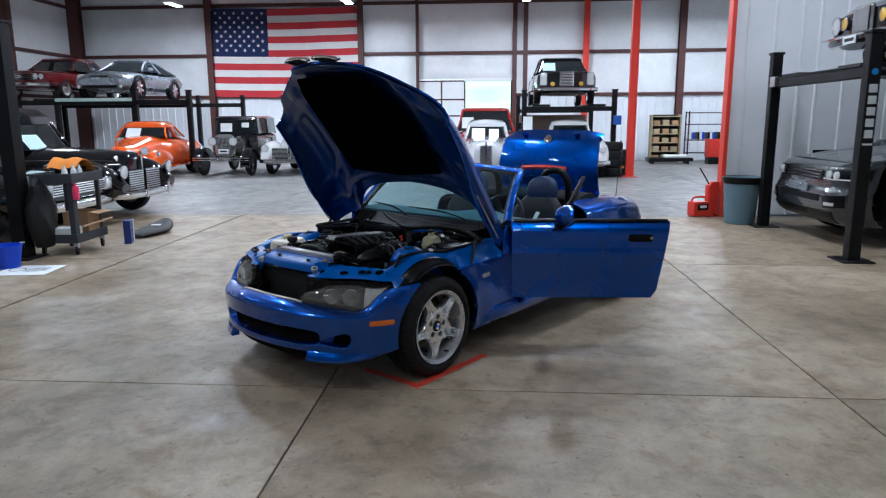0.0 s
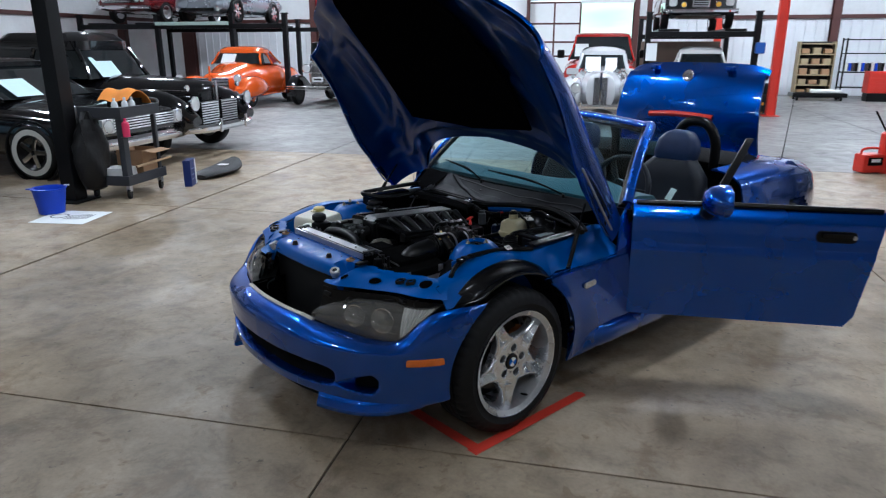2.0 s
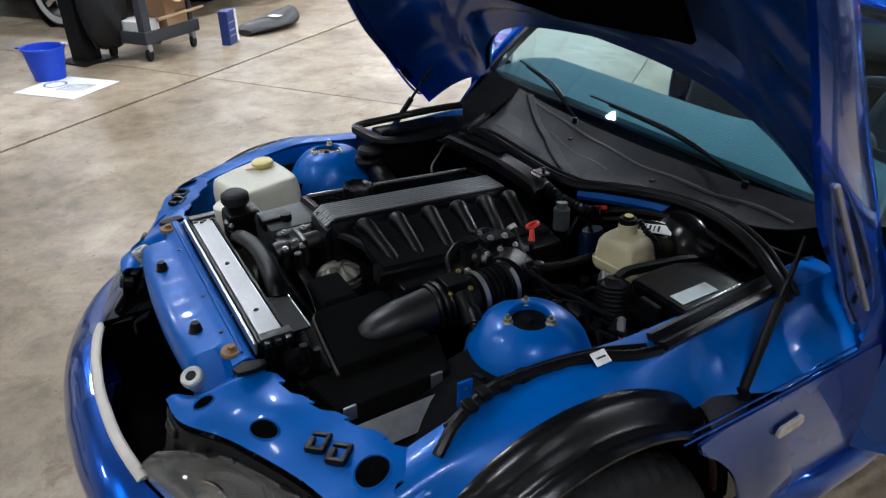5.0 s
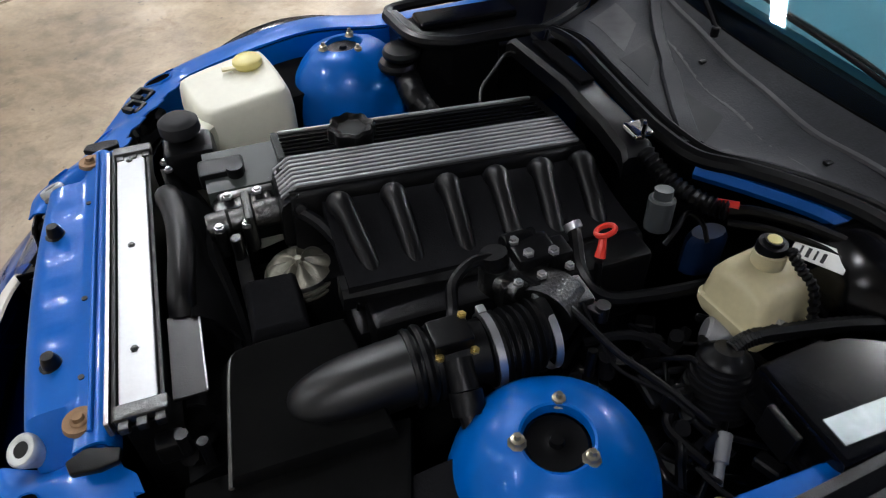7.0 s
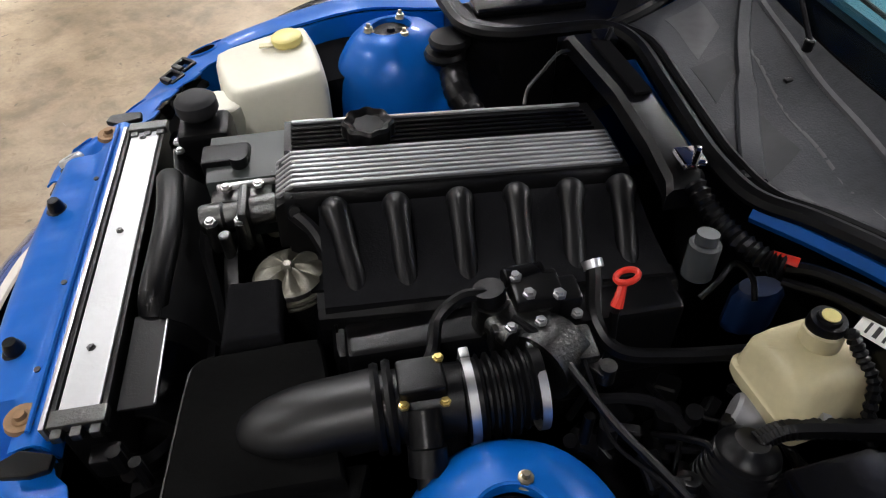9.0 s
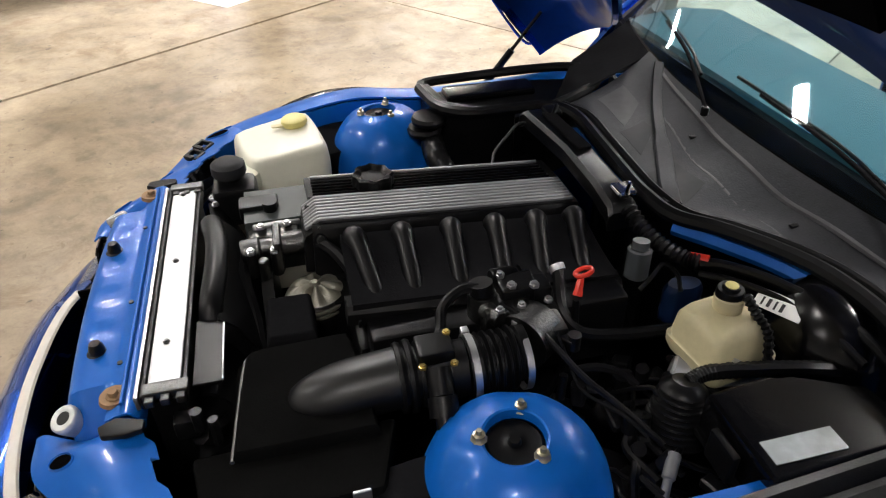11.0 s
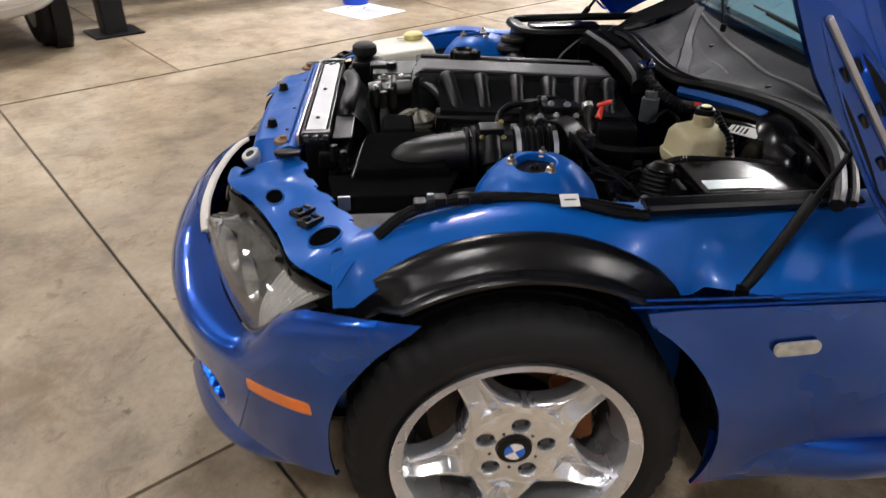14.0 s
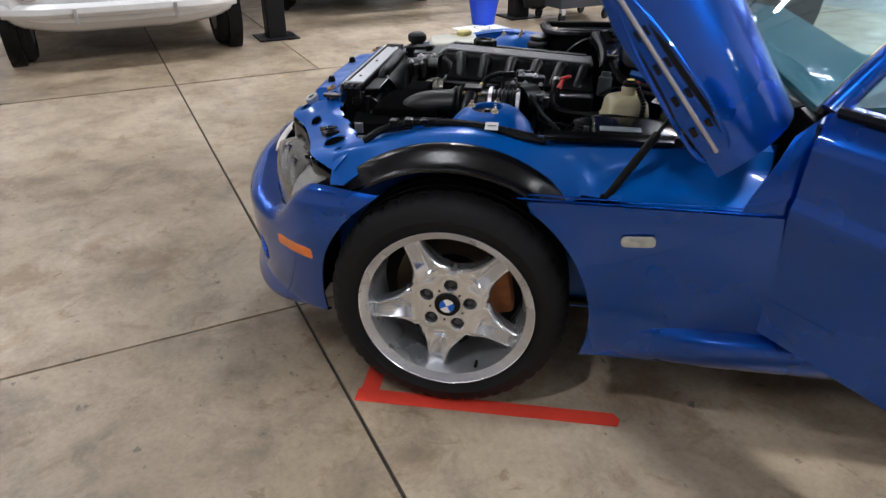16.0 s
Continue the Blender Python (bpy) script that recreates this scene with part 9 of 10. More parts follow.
part("grille_shell", box(bm_new(), (0.0, 0, 0.70), (0.05, 0.42, 0.44), 0.03), CHROME, c)
bar_grille(c, 0.04, 0.17, 0.52, 0.86, 8, STEEL)
for f in (1, -1):
    part("headlamp", box(bm_new(), (0.0, f * 0.66, 0.70), (0.05, 0.2, 0.36), 0.06), LAMPGLASS, c)
    round_lamp(c, (0.03, f * 0.40, 0.56), 0.06, "fog_lamp", mat=bpy.data.materials["yellow_lamp"])
chrome_bumper(c, 0.88, 0.40, 0.12, 0.12)
paper_in(c, -1.36, 1.02, -1.56, 1.26, -0.58, -0.2, CYANPAPER)
c = thing("red_pickup", pose(0.30, 19.3, 0, 0, 0, -90), "red pick-up with a dark windscreen", "car")
part("body", loft(bm_new(), smooth_rings([(-0.02, 0.76, 0.45, 1.05), (-0.15, 0.90, 0.35, 1.15), (-1.2, 0.95, 0.3, 1.25), (-4.6, 0.95, 0.3, 1.25), (-5.0, 0.9, 0.4, 1.2)], 4)), REDPAINT, c)
cabin(c, (-1.3, -3.0, 0.88), (-1.9, -2.8, 0.72), 1.22, 1.92, REDPAINT)
for x in (-0.9, -4.0):
    for y in (0.84, -0.84):
        road_wheel(c, x, y, 0.38, 0.24, 0.22, STEEL)
for f in (1, -1):
    part("mirror", box(bm_new(), (-1.5, f * 1.08, 1.36), (0.12, 0.2, 0.22), 0.04), BLACK, c)
    part("headlamp", box(bm_new(), (-0.02, f * 0.68, 0.95), (0.06, 0.3, 0.16), 0.03), LAMPGLASS, c)
paper_in(c, -1.30, 1.30, -1.55, 1.62, -0.70, -0.35, PAPER)
c = thing("maroon_coupe", pose(-13.95, 20.2, 2.26, 0, 0, -90), "maroon older coupe with chrome front on the rack", "car")
part("body", loft(bm_new(), smooth_rings([(-0.02, 0.80, 0.40, 0.78), (-0.12, 0.90, 0.30, 0.84), (-0.6, 0.94, 0.24, 0.88), (-1.6, 0.94, 0.22, 0.94), (-3.8, 0.94, 0.22, 0.94), (-4.8, 0.84, 0.36, 0.86)])), MAROON, c)
cabin(c, (-1.5, -3.8, 0.80), (-2.1, -3.2, 0.62), 0.93, 1.40, MAROON)
for x in (-0.9, -3.8):
    for y in (0.84, -0.84):
        road_wheel(c, x, y, 0.32, 0.2, 0.19, STEEL)
chrome_bumper(c, 0.92, 0.42, 0.12, 0.06)
bar_grille(c, 0.02, 0.62, 0.56, 0.76, 4, CHROME)
for y in (-0.76, -0.58, 0.58, 0.76):
    round_lamp(c, (0.02, y, 0.66), 0.075)
c = thing("silver_coupe", pose(-11.4, 20.2, 2.26, 0, 0, -90), "silver-blue modern sports coupe on the rack", "car")
part("body", loft(bm_new(), smooth_rings([(-0.0, 0.60, 0.36, 0.60), (-0.12, 0.80, 0.24, 0.72), (-0.5, 0.88, 0.18, 0.82), (-1.4, 0.88, 0.18, 0.88), (-2.6, 0.88, 0.18, 0.90), (-3.6, 0.90, 0.22, 0.92), (-4.0, 0.78, 0.36, 0.80)], 2.8)), SILVERPAINT, c)
cabin(c, (-1.15, -3.6, 0.78), (-1.85, -2.6, 0.56), 0.86, 1.30, SILVERPAINT, 0.1, 0.2)
arches(c, (-0.75, -3.15), 0.885, 0.33)
for x in (-0.75, -3.15):
    for y in (0.80, -0.80):
        road_wheel(c, x, y, 0.33, 0.22, 0.23, ALLOY, 7)
part("upper_grille", box(bm_new(), (-0.06, 0, 0.60), (0.06, 0.62, 0.14), 0.04), BLACK, c)
part("lower_grille", box(bm_new(), (-0.02, 0, 0.34), (0.08, 1.1, 0.09), 0.03), BLACK, c)
for f in (1, -1):
    part("headlamp", loft(bm_new(), [ring(x, w, 0.56, 0.72, 2.4, 18, f * 0.62) for x, w in ((-0.30, 0.16), (-0.18, 0.16), (-0.10, 0.10))]), LAMPGLASS, c)
    round_lamp(c, (-0.04, f * 0.66, 0.34), 0.05, "fog_lamp")
    part("mirror", loft(bm_new(), [ring(-1.35 - dx, 0.09 * s, 0.93 - 0.06 * s, 0.93 + 0.06 * s, 2.4, 14, f * 0.96) for dx, s in ((-0.06, 0.4), (0.0, 1), (0.06, 0.9))]), SILVERPAINT, c)


# ---- lifts, racks, carts and clutter ----
def lift_post(parent, x, y, h, w=0.16):
    bm = bm_new()
    box(bm, (x, y, h / 2), (w, w, h), 0.012)
    p = part("post", bm, LIFT, parent)
    part("base_plate", box(bm_new(), (x, y, 0.008), (0.34, 0.36, 0.016), 0.003), LIFT, parent)
    part("post_cap", box(bm_new(), (x, y, h + 0.01), (w + 0.03, w + 0.03, 0.03), 0.006), LIFT, parent)
    return p


l1 = thing("car_lift", pose(0, 0, 0), "black four-post car lift with a car on its runways", "car lift")
posts = [lift_post(l1, x, y, 2.42, 0.135) for x in (4.45, 9.75) for y in (7.50, 9.97)]
for x in (4.45, 9.75):
    bm = box(bm_new(), (x, 8.735, 2.03), (0.14, 2.47, 0.13), 0.01)
    box(bm, (x, 8.735, 2.09), (0.17, 2.3, 0.02), 0.004)
    cb = part("cross_beam", bm, LIFT, l1)
    part("beam_bracket", box(bm_new(), (x - 0.08, 9.80, 2.04), (0.05, 0.16, 0.14), 0.008), STEEL, cb)
for y in (7.98, 9.52):
    part("runway", box(bm_new(), (7.1, y, 2.11), (5.3, 0.5, 0.05), 0.008), LIFT, l1)
part("post_dot", lathe(bm_new(), [(0, 0.003), (0.032, 0.003), (0.034, 0), (0, 0)], Matrix.Translation((4.45, 7.430, 2.02)) @ pose(0, 0, 0, 90, 0, 0), 20), material("blue_sticker", (0.02, 0.22, 0.55), 0.4), posts[0])
POSTMARK = material("pale_grey_marking", (0.50, 0.52, 0.53), 0.5)
for k in range(5):
    part("post_marking", box(bm_new(), (4.45, 7.4305, 1.85 - 0.118 * k), (0.085, 0.004, 0.085), 0.0015), POSTMARK, posts[0], "plain pale marking")
part("post_marking", box(bm_new(), (4.45, 7.4305, 1.27), (0.10, 0.004, 0.02), 0.001), POSTMARK, posts[0])

l2 = thing("car_lift", pose(0, 0, 0), "black steel car lift posts over the parked coupe", "car lift")
for x, y in ((-4.99, 4.66), (-4.92, 7.24), (-9.9, 4.66), (-9.9, 7.24)):
    lift_post(l2, x, y, 2.62, 0.17)
for x in (-4.96, -9.9):
    part("cross_beam", box(bm_new(), (x, 5.98, 2.2), (0.14, 2.4, 0.14), 0.01), LIFT, l2)
for y in (5.25, 6.75):
    part("runway", box(bm_new(), (-7.5, y, 2.29), (4.9, 0.5, 0.05), 0.008), LIFT, l2)
bag = bm_new()
loft(bag, [[Vector((-4.74 + w * 0.55 * math.cos(a) + 0.03 * math.sin(3 * a + z * 9), 7.36 + w * math.sin(a) + 0.02 * math.sin(5 * a + z * 13), z)) for a in np.linspace(0, 2 * math.pi, 25)[:-1]] for z, w in ((0.10, 0.05), (0.13, 0.15), (0.25, 0.20), (0.42, 0.22), (0.58, 0.20), (0.72, 0.15), (0.84, 0.09), (0.92, 0.03))])
single("rag_bag", bag, material("black_bag", (0.003, 0.003, 0.0035), 0.5, vary=0.3, scale=14, bump=0.8, bump_scale=25), "crumpled black bag hung on the lift post", "bag")

l3 = thing("parking_rack", pose(0, 0, 0), "dark two-level parking rack with cars on top", "car lift")
for x in (-15.4, -12.72, -10.25, -8.58):
    for y in (20.1, 24.6):
        lift_post(l3, x, y, 2.45, 0.14)
for x0, x1 in ((-15.4, -12.72), (-12.72, -10.25), (-10.25, -8.58)):
    for y in (20.1, 24.6):
        part("cross_beam", box(bm_new(), ((x0 + x1) / 2, y, 2.12), (x1 - x0, 0.14, 0.14), 0.01), LIFT, l3)
    for x in ((x0 + 0.56, x1 - 0.46) if x1 < -9 else ()):
        part("runway", box(bm_new(), (x, 22.35, 2.21), (0.5, 4.6, 0.06), 0.01), LIFT, l3)
part("cross_beam", box(bm_new(), (-11.5, 19.98, 2.20), (2.4, 0.06, 0.10), 0.01), material("pale_green_steel", (0.42, 0.55, 0.50), 0.5), l3)

l4 = thing("car_lift", pose(0, 0, 0), "dark four-post lift carrying the old saloon", "car lift")
for x in (1.42, 3.95):
    for y in (19.7, 24.2):
        lift_post(l4, x, y, 2.35, 0.14)
for y in (19.7, 24.2):
    part("cross_beam", box(bm_new(), (2.685, y, 1.84), (2.5, 0.14, 0.13), 0.01), LIFT, l4)
for x in (1.9, 3.45):
    part("runway", box(bm_new(), (x, 21.95, 1.94), (0.5, 4.6, 0.06), 0.01), LIFT, l4)
single("storage_panel", box(bm_new(), (2.6, 24.0, 0.85), (2.3, 0.05, 1.7), 0.01), material("brown_board", (0.12, 0.09, 0.07), 0.7, vary=0.2, scale=2), "brown boards leaning beneath the lift", "boards")
single("notice", box(bm_new(), (1.52, 19.58, 1.42), (0.26, 0.01, 0.42), 0.003), PAPER, "white paper notice on the lift post", "notice")
b = bm_new()
box(b, (4.02, 19.55, 1.52), (0.22, 0.16, 0.26), 0.03)
single("blue_bin", b, material("blue_plastic", (0.02, 0.10, 0.42), 0.45), "small blue bin on the lift post", "bin")
for k, (x, y, z) in enumerate(((3.75, 18.9, 0.13), (3.75, 18.9, 0.36), (3.75, 18.9, 0.59), (3.75, 18.9, 0.82), (4.0, 19.35, 0.13), (4.0, 19.35, 0.36), (4.0, 19.35, 0.59), (3.45, 19.3, 1.05))):
    t = single("tyre", lathe(bm_new(), [(0.19, -0.10), (0.30, -0.115), (0.335, -0.07), (0.335, 0.07), (0.30, 0.115), (0.19, 0.10)], Matrix(), 28, closed=True), RUBBER, "black tyre lying in a stack", "tyre", pose(x, y, z if z < 1 else 0.82), "stacked tyres")

# trolley with tools, box and cloth
GREYPL = material("grey_cart_plastic", (0.032, 0.035, 0.042), 0.55, vary=0.15, scale=6, bump=0.15)
cart = thing("tool_cart", pose(-4.61, 7.71, 0, 0, 0, 2), "grey plastic two-shelf tool cart on castors", "cart")
for z, h in ((0.16, 0.09), (0.86, 0.10)):
    bm = bm_new()
    box(bm, (0, 0, z), (0.50, 0.68, 0.03), 0.008)
    for dx in (-0.24, 0.24):
        box(bm, (dx, 0, z + h / 2), (0.022, 0.68, h), 0.006)
    for dy in (-0.33, 0.33):
        box(bm, (0, dy, z + h / 2), (0.50, 0.022, h), 0.006)
    part("tray", bm, GREYPL, cart)
for x in (-0.2, 0.2):
    for y in (-0.28, 0.28):
        part("leg", box(bm_new(), (x, y, 0.50), (0.07 if y < 0 else 0.05, 0.09 if y < 0 else 0.05, 0.70), 0.012), GREYPL, cart)
        w = part("castor", lathe(bm_new(), [(0, -0.016), (0.05, -0.016), (0.055, -0.01), (0.055, 0.01), (0.05, 0.016), (0, 0.016)], Matrix.Translation((x, y, 0.056)) @ pose(0, 0, 0, 0, 90, 20), 20), RUBBER, cart, "black rubber castor")
        part("fork", box(bm_new(), (x, y, 0.11), (0.05, 0.05, 0.06), 0.006), STEEL, w)
bm = bm_new()
tube(bm, [(-0.2, 0.34, 0.90), (-0.18, 0.42, 0.98), (0, 0.44, 1.0), (0.18, 0.42, 0.98), (0.2, 0.34, 0.90)], 0.016, 8)
part("handle", bm, GREYPL, cart)
cloth = bm_new()
sheet(cloth, lambda u, v: (-4.63 + 0.36 * (v - 0.5), 7.88 + 0.48 * (u - 0.5), 1.00 + 0.11 * math.sin(math.pi * min(1, u * 1.25)) - 0.10 * max(0, u - 0.72) / 0.28 + 0.012 * math.sin(9 * v + 4 * u)), 18, 12, 0.008)
single("microfibre_cloth", cloth, material("orange_cloth", (0.85, 0.30, 0.05), 0.95, vary=0.1, scale=10, fine=200, bump=0.6, bump_scale=250), "orange cloth draped over things on the cart", "cloth")
single("prop_box", box(bm_new(), (-4.65, 7.86, 0.955), (0.24, 0.28, 0.12), 0.012), BLACK, "dark box beneath the orange cloth", "box")
CARD = material("brown_cardboard", (0.36, 0.22, 0.12), 0.8, vary=0.12, scale=5, fine=60)
cb = thing("cardboard_box", pose(-4.56, 7.86, 0.175, 0, 0, 4), "open brown cardboard box on the lower shelf", "box")
bm = bm_new()
for x, y, sx, sy in ((0, -0.17, 0.30, 0.006), (0, 0.17, 0.30, 0.006), (-0.15, 0, 0.006, 0.34), (0.15, 0, 0.006, 0.34)):
    box(bm, (x, y, 0.15), (sx, sy, 0.30), 0.001)
box(bm, (0, 0, 0.004), (0.30, 0.34, 0.006), 0.001)
part("carton", bm, CARD, cb)
part("flap", box(bm_new(), (0.19, 0, 0.315), (0.12, 0.33, 0.005), 0.001, pose(0, 0, 0, 0, 8, 0)), CARD, cb)
part("printed_mark", box(bm_new(), (0.1545, 0.02, 0.17), (0.002, 0.14, 0.03), 0.0005), material("faded_print", (0.22, 0.13, 0.08), 0.8), cb)
single("white_box", box(bm_new(), (-4.58, 7.55, 0.245), (0.26, 0.22, 0.14), 0.006, None), LABEL, "white carton on the cart's lower shelf", "box")
b = bm_new()
rod(b, (-4.42, 7.62, 0.31), (-4.30, 8.06, 0.36), 0.016, 0.012, 10)
single("wooden_handle", b, material("pale_wood", (0.55, 0.38, 0.22), 0.6, vary=0.15, stretch=(1, 1, 6)), "pale wooden brush handle across the shelf", "brush")
rs = random.Random(5)
for k in range(9):
    col = ((0.55, 0.05, 0.03), (0.75, 0.5, 0.04), (0.7, 0.7, 0.7), (0.03, 0.03, 0.03), (0.6, 0.12, 0.03))[k % 5]
    x, y = -4.61 + rs.uniform(-0.18, 0.18), 7.44 + 0.034 * k
    b = bm_new()
    if k % 3 == 2:
        lathe(b, [(0, 0), (0.032, 0), (0.034, 0.10), (0.028, 0.125), (0.013, 0.14), (0.013, 0.17), (0, 0.17)], Matrix.Translation((x, y, 0.876)), 16)
        single("spray_bottle", b, material("bottle_%d" % k, (0.75, 0.78, 0.80), 0.25, vary=0.05), "clear plastic bottle on the cart", "bottle")
    else:
        box(b, (x, y, 0.90), (0.12, 0.030, 0.05 + 0.03 * (k % 2)), 0.006)
        single("tool_case", b, material("case_%d" % k, col, 0.5), "small coloured tool case on the cart", "tool")
b = lathe(bm_new(), [(0, 0), (0.036, 0), (0.038, 0.13), (0.03, 0.15), (0.014, 0.16), (0.014, 0.19), (0, 0.19)], Matrix.Translation((-4.335, 7.42, 0.66)), 18)
single("pink_bottle", b, material("pink_liquid", (0.75, 0.05, 0.14), 0.25), "pink spray bottle hung on the cart", "bottle")
single("bottle_holder", box(bm_new(), (-4.335, 7.42, 0.655), (0.09, 0.09, 0.012), 0.003), GREYPL, "small ledge on the cart", "holder")

# bucket, paper, carton and bag on the floor
bk = thing("bucket", pose(-4.73, 6.71, 0, 0, 0, 10), "blue plastic bucket standing on the concrete", "bucket")
BLUEPL = material("bright_blue_plastic", (0.008, 0.055, 0.55), 0.4, vary=0.06, scale=8, bump=0.05)
part("pail", lathe(bm_new(), [(0, 0.004), (0.105, 0.0), (0.112, 0.004), (0.148, 0.235), (0.156, 0.238), (0.158, 0.25), (0.150, 0.252), (0.143, 0.24), (0.108, 0.012), (0, 0.012)], Matrix(), 36), BLUEPL, bk)
part("spout", prism(bm_new(), [(0.13, -0.05), (0.195, 0), (0.13, 0.05)], 0.240, 0.252, pose(0, 0, 0, 0, 0, 205), 0.003), BLUEPL, bk)
part("rim_tab", box(bm_new(), (0.12, 0.10, 0.258), (0.05, 0.02, 0.014), 0.004), LABEL, bk)
pp = thing("paper_sign", pose(-4.41, 6.59, 0, 0, 0, 8), "printed white poster lying flat on the floor", "paper")
part("sheet", prism(bm_new(), [(-0.27, -0.24), (0.27, -0.25), (0.28, 0.23), (-0.27, 0.24)], 0.002, 0.005), PAPER, pp)
for k in range(8):
    part("printed_bar", box(bm_new(), (-0.02 + 0.028 * k, -0.02 + 0.006 * k, 0.0062), (0.010, 0.20 - 0.05 * abs(k - 4) / 4, 0.0012), 0.0), material("grey_print", (0.12, 0.12, 0.15), 0.7) if k == 0 else bpy.data.materials["grey_print"], pp)
part("printed_bar", lathe(bm_new(), [(0.07, 0.0058), (0.085, 0.0058), (0.085, 0.0066), (0.07, 0.0066)], Matrix.Translation((-0.13, 0.02, 0)), 24, closed=True), bpy.data.materials["grey_print"], pp)
bx = thing("carton", pose(-4.21, 8.26, 0, 0, 0, 18), "dark blue and white product carton on the floor", "box")
part("carton_body", box(bm_new(), (0, 0, 0.15), (0.085, 0.22, 0.30), 0.003), material("navy_card", (0.012, 0.03, 0.16), 0.4), bx)
part("white_side", box(bm_new(), (0.006, 0.1105, 0.15), (0.075, 0.004, 0.29), 0.001), LABEL, bx)
part("white_side", box(bm_new(), (0.0435, 0.085, 0.15), (0.003, 0.045, 0.29), 0.001), LABEL, bx)
for z in (0.08, 0.13, 0.2):
    part("printed_bar", box(bm_new(), (0.0438, -0.03, z), (0.003, 0.12, 0.008), 0.0005), material("pale_print", (0.3, 0.38, 0.6), 0.5) if z == 0.08 else bpy.data.materials["pale_print"], bx)
b = bm_new()
loft(b, [[Vector((-4.28 + 0.10 * t + w * math.cos(a) * 0.9, 8.56 + 0.72 * t, 0.055 * h + 0.055 * h * math.sin(a) + 0.002)) for a in np.linspace(0, 2 * math.pi, 15)[:-1]] for t, w, h in ((0, 0.10, 0.5), (0.12, 0.16, 0.9), (0.4, 0.2, 1.0), (0.6, 0.21, 1.15), (0.8, 0.17, 1.5), (0.93, 0.12, 1.7), (1.0, 0.05, 1.2))])
mat_bag = single("rubber_mat", b, material("black_rubber_mat", (0.014, 0.014, 0.016), 0.5, vary=0.2, scale=10, bump=0.3), "folded black rubber mat lying on the floor", "mat")
single("mat_tag", box(bm_new(), (-4.19, 8.96, 0.128), (0.12, 0.10, 0.004), 0.001, None), LABEL, "white tag on the folded mats", "tag")

# red tape corner under the front wheel
tp = thing("floor_tape", pose(0, 0, 0), "red tape corner stuck to the concrete", "tape")
A_, B_, C_ = Vector((0.045, 3.655, 0)), Vector((0.440, 4.222, 0)), Vector((-0.30, 3.905, 0))
for k, (p, q) in enumerate(((A_, B_), (A_ + Vector((-0.0, 0.01, 0)), C_))):
    d = (q - p).normalized()
    n = Vector((-d.y, d.x, 0)) * 0.026
    pts = [p - d * 0.026 - n, q + d * 0.004 - n * 0.9, q + d * 0.012 + n * 0.2, q - d * 0.004 + n, p - d * 0.026 + n]
    part("tape_strip", prism(bm_new(), [(v.x, v.y) for v in pts], 0.001 + 0.001 * k, 0.0022 + 0.001 * k), TAPE, tp)

# bin, charger and can by the red post
bn = thing("waste_bin", pose(4.22, 10.28, 0), "grey-blue round plastic waste bin", "bin")
BINPL = material("grey_blue_plastic", (0.12, 0.19, 0.24), 0.5, vary=0.15, scale=4, bump=0.08)
part("tub", lathe(bm_new(), [(0, 0.005), (0.20, 0), (0.21, 0.01), (0.255, 0.62), (0.275, 0.63), (0.275, 0.68), (0.262, 0.69), (0.245, 0.66), (0.205, 0.03), (0, 0.03)], Matrix(), 40), BINPL, bn)
part("bag_liner", lathe(bm_new(), [(0.263, 0.60), (0.281, 0.64), (0.282, 0.685), (0.266, 0.697), (0.25, 0.66)], Matrix(), 40), BLACK, bn)
ch = thing("battery_charger", pose(3.82, 10.95, 0, 0, 0, 20), "red portable battery charger with a carry handle", "charger")
part("case", box(bm_new(), (0, 0, 0.13), (0.32, 0.2, 0.24), 0.03), RED, ch)
part("panel", box(bm_new(), (0, -0.102, 0.16), (0.2, 0.01, 0.10), 0.004), BLACK, ch)
part("gauge", box(bm_new(), (0, -0.108, 0.17), (0.12, 0.006, 0.04), 0.002), LABEL, ch)
part("handle", tube(bm_new(), [(-0.14, 0, 0.23), (-0.12, 0, 0.30), (0, 0, 0.32), (0.12, 0, 0.30), (0.14, 0, 0.23)], 0.016, 8), RED, ch)
part("lead", tube(bm_new(), [(0.15, -0.05, 0.1), (0.24, -0.1, 0.02), (0.3, -0.05, 0.012), (0.38, -0.1, 0.012)], 0.012, 8), BLACK, ch)
cn = thing("fuel_can", pose(4.02, 10.99, 0, 0, 0, 15), "red jerrycan hung beside the post", "can")
part("can_body", loft(bm_new(), [[Vector((x, y, z)) for x, y in rounded(0.2, 0.13, 0.04)] for z in (0.0, 0.3, 0.50)] + [[Vector((x * 0.6 + 0.03, y * 0.7, 0.56)) for x, y in rounded(0.2, 0.13, 0.04)]]), RED, cn)
part("spout", rod(bm_new(), (-0.06, 0, 0.52), (-0.24, 0.0, 0.78), 0.012, n=8), BLACK, cn)

# far corner: shelves, chest, cart
sh = thing("parts_cabinet", pose(6.75, 25.2, 0), "cream cabinet full of parts in the far corner", "cabinet")
CREAMST = material("cream_steel", (0.36, 0.29, 0.17), 0.6, vary=0.15, scale=3)
for x in (-0.5, 0.5):
    part("side_panel", box(bm_new(), (x, 0, 0.85), (0.04, 0.4, 1.7), 0.005), CREAMST, sh)
part("back_panel", box(bm_new(), (0, 0.2, 0.85), (1.0, 0.03, 1.7), 0.004), material("dark_back", (0.05, 0.045, 0.04), 0.8), sh)
for k in range(6):
    part("shelf", box(bm_new(), (0, 0, 0.08 + 0.31 * k), (0.98, 0.38, 0.03), 0.004), CREAMST, sh)
rs = random.Random(8)
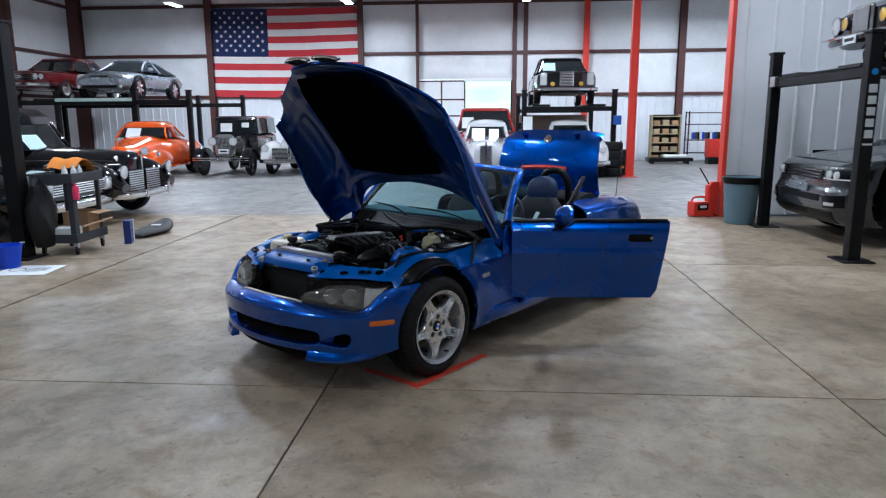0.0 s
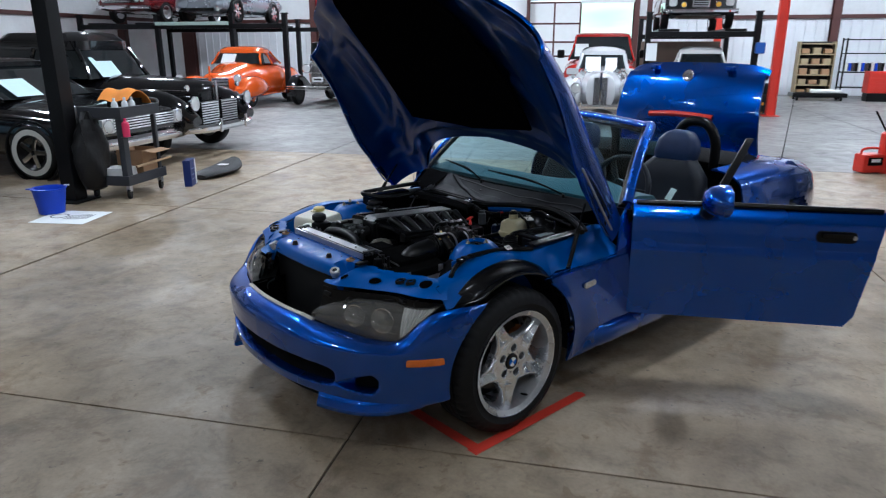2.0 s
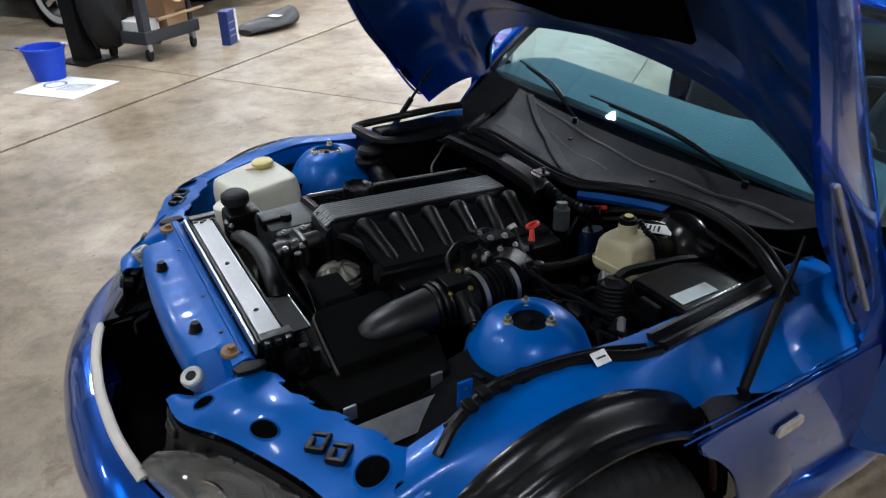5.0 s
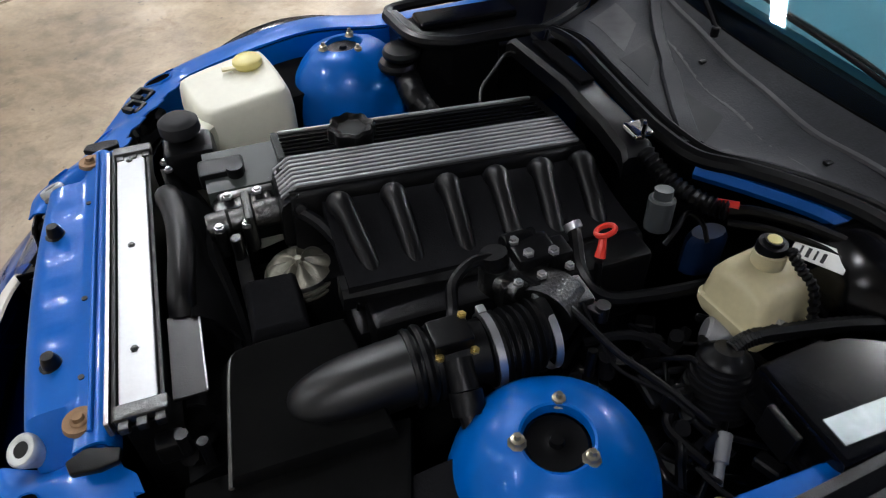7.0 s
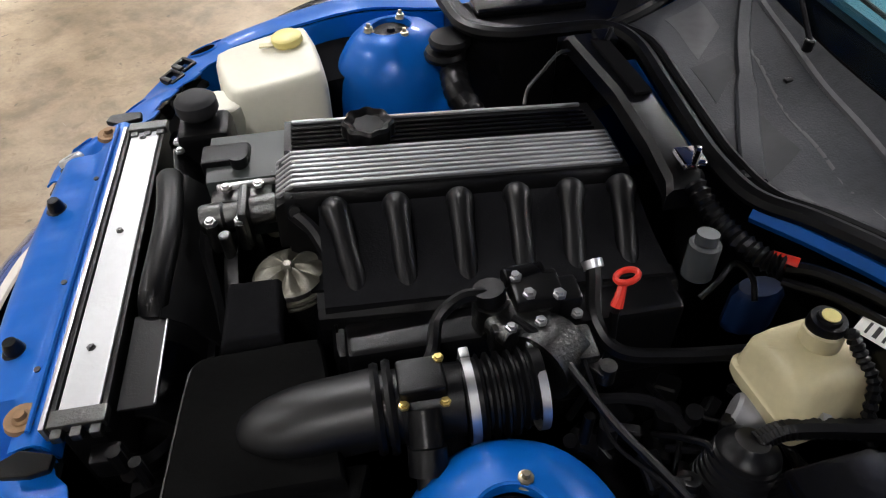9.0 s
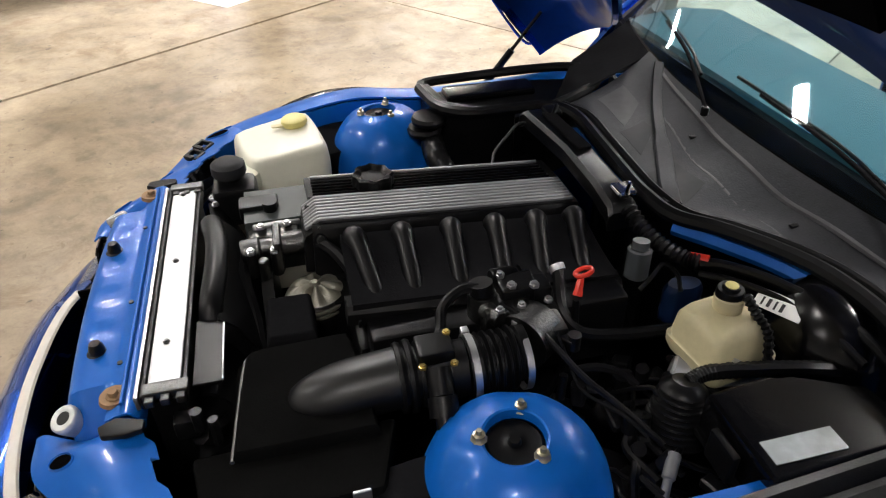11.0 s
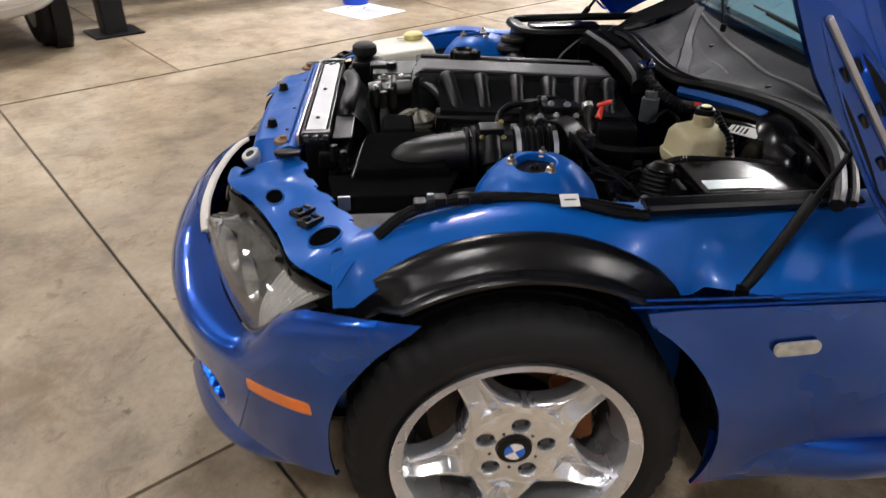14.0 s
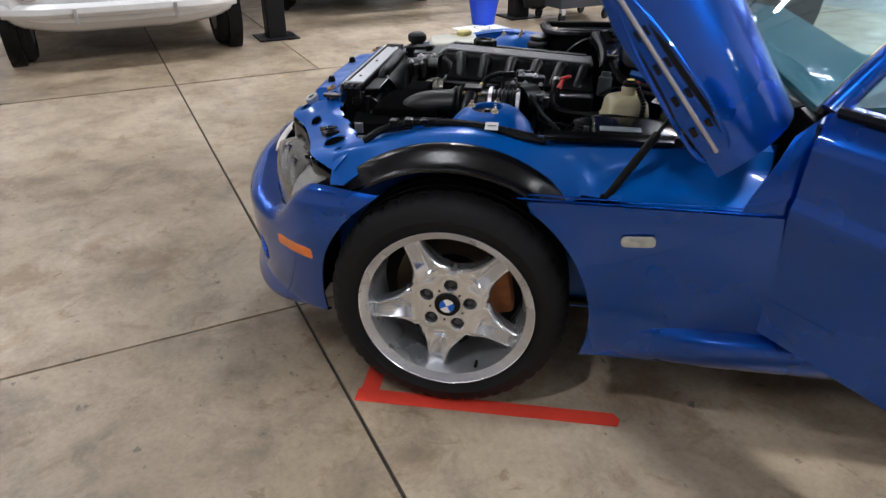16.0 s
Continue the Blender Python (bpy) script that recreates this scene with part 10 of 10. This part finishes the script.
for k in range(5):
    for j in range(3):
        b = box(bm_new(), (6.75 - 0.32 + 0.32 * j, 25.15, 0.18 + 0.31 * k), (0.22, 0.2, 0.13 + 0.08 * rs.random()), 0.01)
        single("parts_box", b, CREAMST if (k + j) % 2 else CARD, "small parts box on a cabinet shelf", "box", None, "boxes in the parts cabinet")
rk = thing("tool_rack", pose(8.15, 24.9, 0), "steel rack with tools and a red chest", "rack")
for x in (-0.7, 0.7):
    for y in (-0.2, 0.2):
        part("upright", box(bm_new(), (x, y, 0.9), (0.04, 0.04, 1.8), 0.004), LIFT, rk)
for z in (0.35, 0.8, 1.35, 1.75):
    part("shelf", box(bm_new(), (0, 0, z), (1.44, 0.44, 0.03), 0.004), LIFT, rk)
for k in range(12):
    b = box(bm_new(), (8.15 - 0.6 + 0.09 * k, 24.85, 0.815 + 0.14), (0.06, 0.2, 0.22 + 0.06 * rs.random()), 0.006)
    single("canister", b, (LABEL, BLUEPL, CAST, BLACK)[k % 4], "small container on the tool rack", "container", None, "containers on the tool rack")
b = box(bm_new(), (8.3, 24.1, 0.55), (0.75, 0.45, 0.62), 0.02)
tc = thing("tool_chest", pose(0, 0, 0), "red steel tool chest on a black base", "chest")
part("chest_body", b, RED, tc)
for k in range(4):
    part("drawer", box(bm_new(), (8.3, 23.868, 0.34 + 0.14 * k), (0.68, 0.02, 0.11), 0.006), RED, tc)
part("chest_base", box(bm_new(), (8.3, 24.1, 0.12), (0.7, 0.42, 0.24), 0.02), BLACK, tc, "black base")
b = loft(bm_new(), [[Vector((9.05 + w * math.cos(a), 24.3 + 0.12 * math.sin(a), z)) for a in np.linspace(0, 2 * math.pi, 13)[:-1]] for z, w in ((0.9, 0.16), (1.2, 0.24), (1.6, 0.26), (1.85, 0.12))])
jk = thing("coat_stand", pose(0, 0, 0), "dark blue jacket hung on a black stand", "stand")
part("jacket", b, material("navy_cloth", (0.02, 0.04, 0.14), 0.9, vary=0.2, bump=0.4), jk)
part("stand_pole", rod(bm_new(), (9.05, 24.42, 0.0), (9.05, 24.42, 1.9), 0.03, n=10), BLACK, jk)
gc = thing("flat_trolley", pose(6.7, 24.2, 0), "low black flat trolley before the cabinet", "trolley")
part("deck", box(bm_new(), (0, 0, 0.16), (1.5, 0.6, 0.12), 0.02), BLACK, gc)
for x in (-0.6, 0.6):
    for y in (-0.22, 0.22):
        part("castor", lathe(bm_new(), [(0, -0.02), (0.06, -0.02), (0.06, 0.02), (0, 0.02)], Matrix.Translation((x, y, 0.06)) @ pose(0, 0, 0, 0, 90, 0), 16), RUBBER, gc)
part("bumper_load", box(bm_new(), (0.2, -0.05, 0.27), (0.8, 0.35, 0.10), 0.03), LABEL, gc)
oj = thing("floor_jack", pose(4.05, 19.05, 0), "small orange trolley jack by the red column", "jack")
part("jack_body", box(bm_new(), (0, 0.25, 0.16), (0.24, 0.5, 0.26), 0.03), material("jack_orange", (0.80, 0.30, 0.02), 0.45), oj)
part("jack_handle", rod(bm_new(), (0.05, 0.3, 0.2), (0.1, 0.5, 0.95), 0.018, n=8), BLACK, oj)

# flag on the back wall
fl = thing("flag", pose(-10.33, 26.47, 2.50), "large striped red, white and blue flag on the wall", "flag")
FW, FH = 5.75, 3.30
FLAGRED, FLAGWHITE, FLAGBLUE = (material(n, c, 0.85, vary=0.08, scale=1.5, fine=30, bump=0.3, bump_scale=12) for n, c in (("flag_red", (0.50, 0.035, 0.045)), ("flag_white", (0.72, 0.70, 0.68)), ("flag_blue", (0.012, 0.022, 0.09))))


def flag_pt(x, z):
    return (x, -0.04 + 0.03 * math.sin(x * 2.1 + 0.6 * z) + 0.015 * math.sin(x * 5 + z), z - 0.05 * math.sin(math.pi * x / FW))


for k in range(13):
    z1 = FH - k * FH / 13
    x0 = 2.22 if k < 7 else 0.0
    part("stripe", sheet(bm_new(), lambda u, v: flag_pt(lerp(x0, FW, u), lerp(z1 - FH / 13, z1, v)), 40, 2, 0.004), FLAGRED if k % 2 == 0 else FLAGWHITE, fl)
for x in (0.05, FW - 0.05):
    part("grommet", rod(bm_new(), (x, -0.09, FH - 0.06), (x, 0.16, FH - 0.06), 0.02, n=10), STEEL, fl)
can = part("canton", sheet(bm_new(), lambda u, v: flag_pt(2.22 * u, lerp(FH - 7 * FH / 13, FH, v)), 24, 10, 0.004), FLAGBLUE, fl)
for r in range(9):
    for q in range(6 if r % 2 == 0 else 5):
        sx = 0.2 + q * 0.364 + (0.182 if r % 2 else 0)
        sz = FH - 0.17 - r * 0.171
        x, y, z = flag_pt(sx, sz)
        pts = [((0.075 if k % 2 == 0 else 0.030) * math.sin(math.pi * k / 5), (0.075 if k % 2 == 0 else 0.030) * math.cos(math.pi * k / 5)) for k in range(10)]
        part("star", prism(bm_new(), pts, 0.008, 0.012, Matrix.Translation((x, y, z)) @ pose(0, 0, 0, 90, 0, 0)), FLAGWHITE, can)


# ---- floor slabs, cut by joints, last ----
floor = single("floor", box(bm_new(), (-1, 8.7, -0.045), (30.4, 35.6, 0.07)), JOINT, "worn concrete floor slabs with dark joints", "floor", kind="structure")
xl = [-16.0, -13.0, -9.9, -6.8, -3.66, -0.49, 2.43, 5.5, 8.5, 11.4, 14.0]
yl = [-9.0, -7.3, -3.7, -0.03, 3.61, 7.22, 10.9, 14.5, 18.1, 21.7, 26.5]
for i in range(len(xl) - 1):
    for j in range(len(yl) - 1):
        x0, x1, y0, y1 = xl[i], xl[i + 1], yl[j], yl[j + 1]
        cuts = [(x0, x1, y0, y1)]
        if x1 <= -3.6 and abs(y0 - 3.61) < 0.1:
            cuts = [(x0, x1, y0, 4.66), (x0, x1, 4.66, y1)]
        for a, b, c, d in cuts:
            g = 0.0055
            bm = bm_new()
            gl0, gr0 = (0.015 if abs(a + 3.66) < 0.01 and c < 9 else g), (0.015 if abs(b + 3.66) < 0.01 and c < 9 else g)
            prism(bm, [(a + gl0, c + g), (b - gr0, c + g), (b - gr0, d - g), (a + gl0, d - g)], -0.02, 0.0)
            part("slab", bm, CONCRETE if d < 10.95 else OLDCONCRETE, floor)
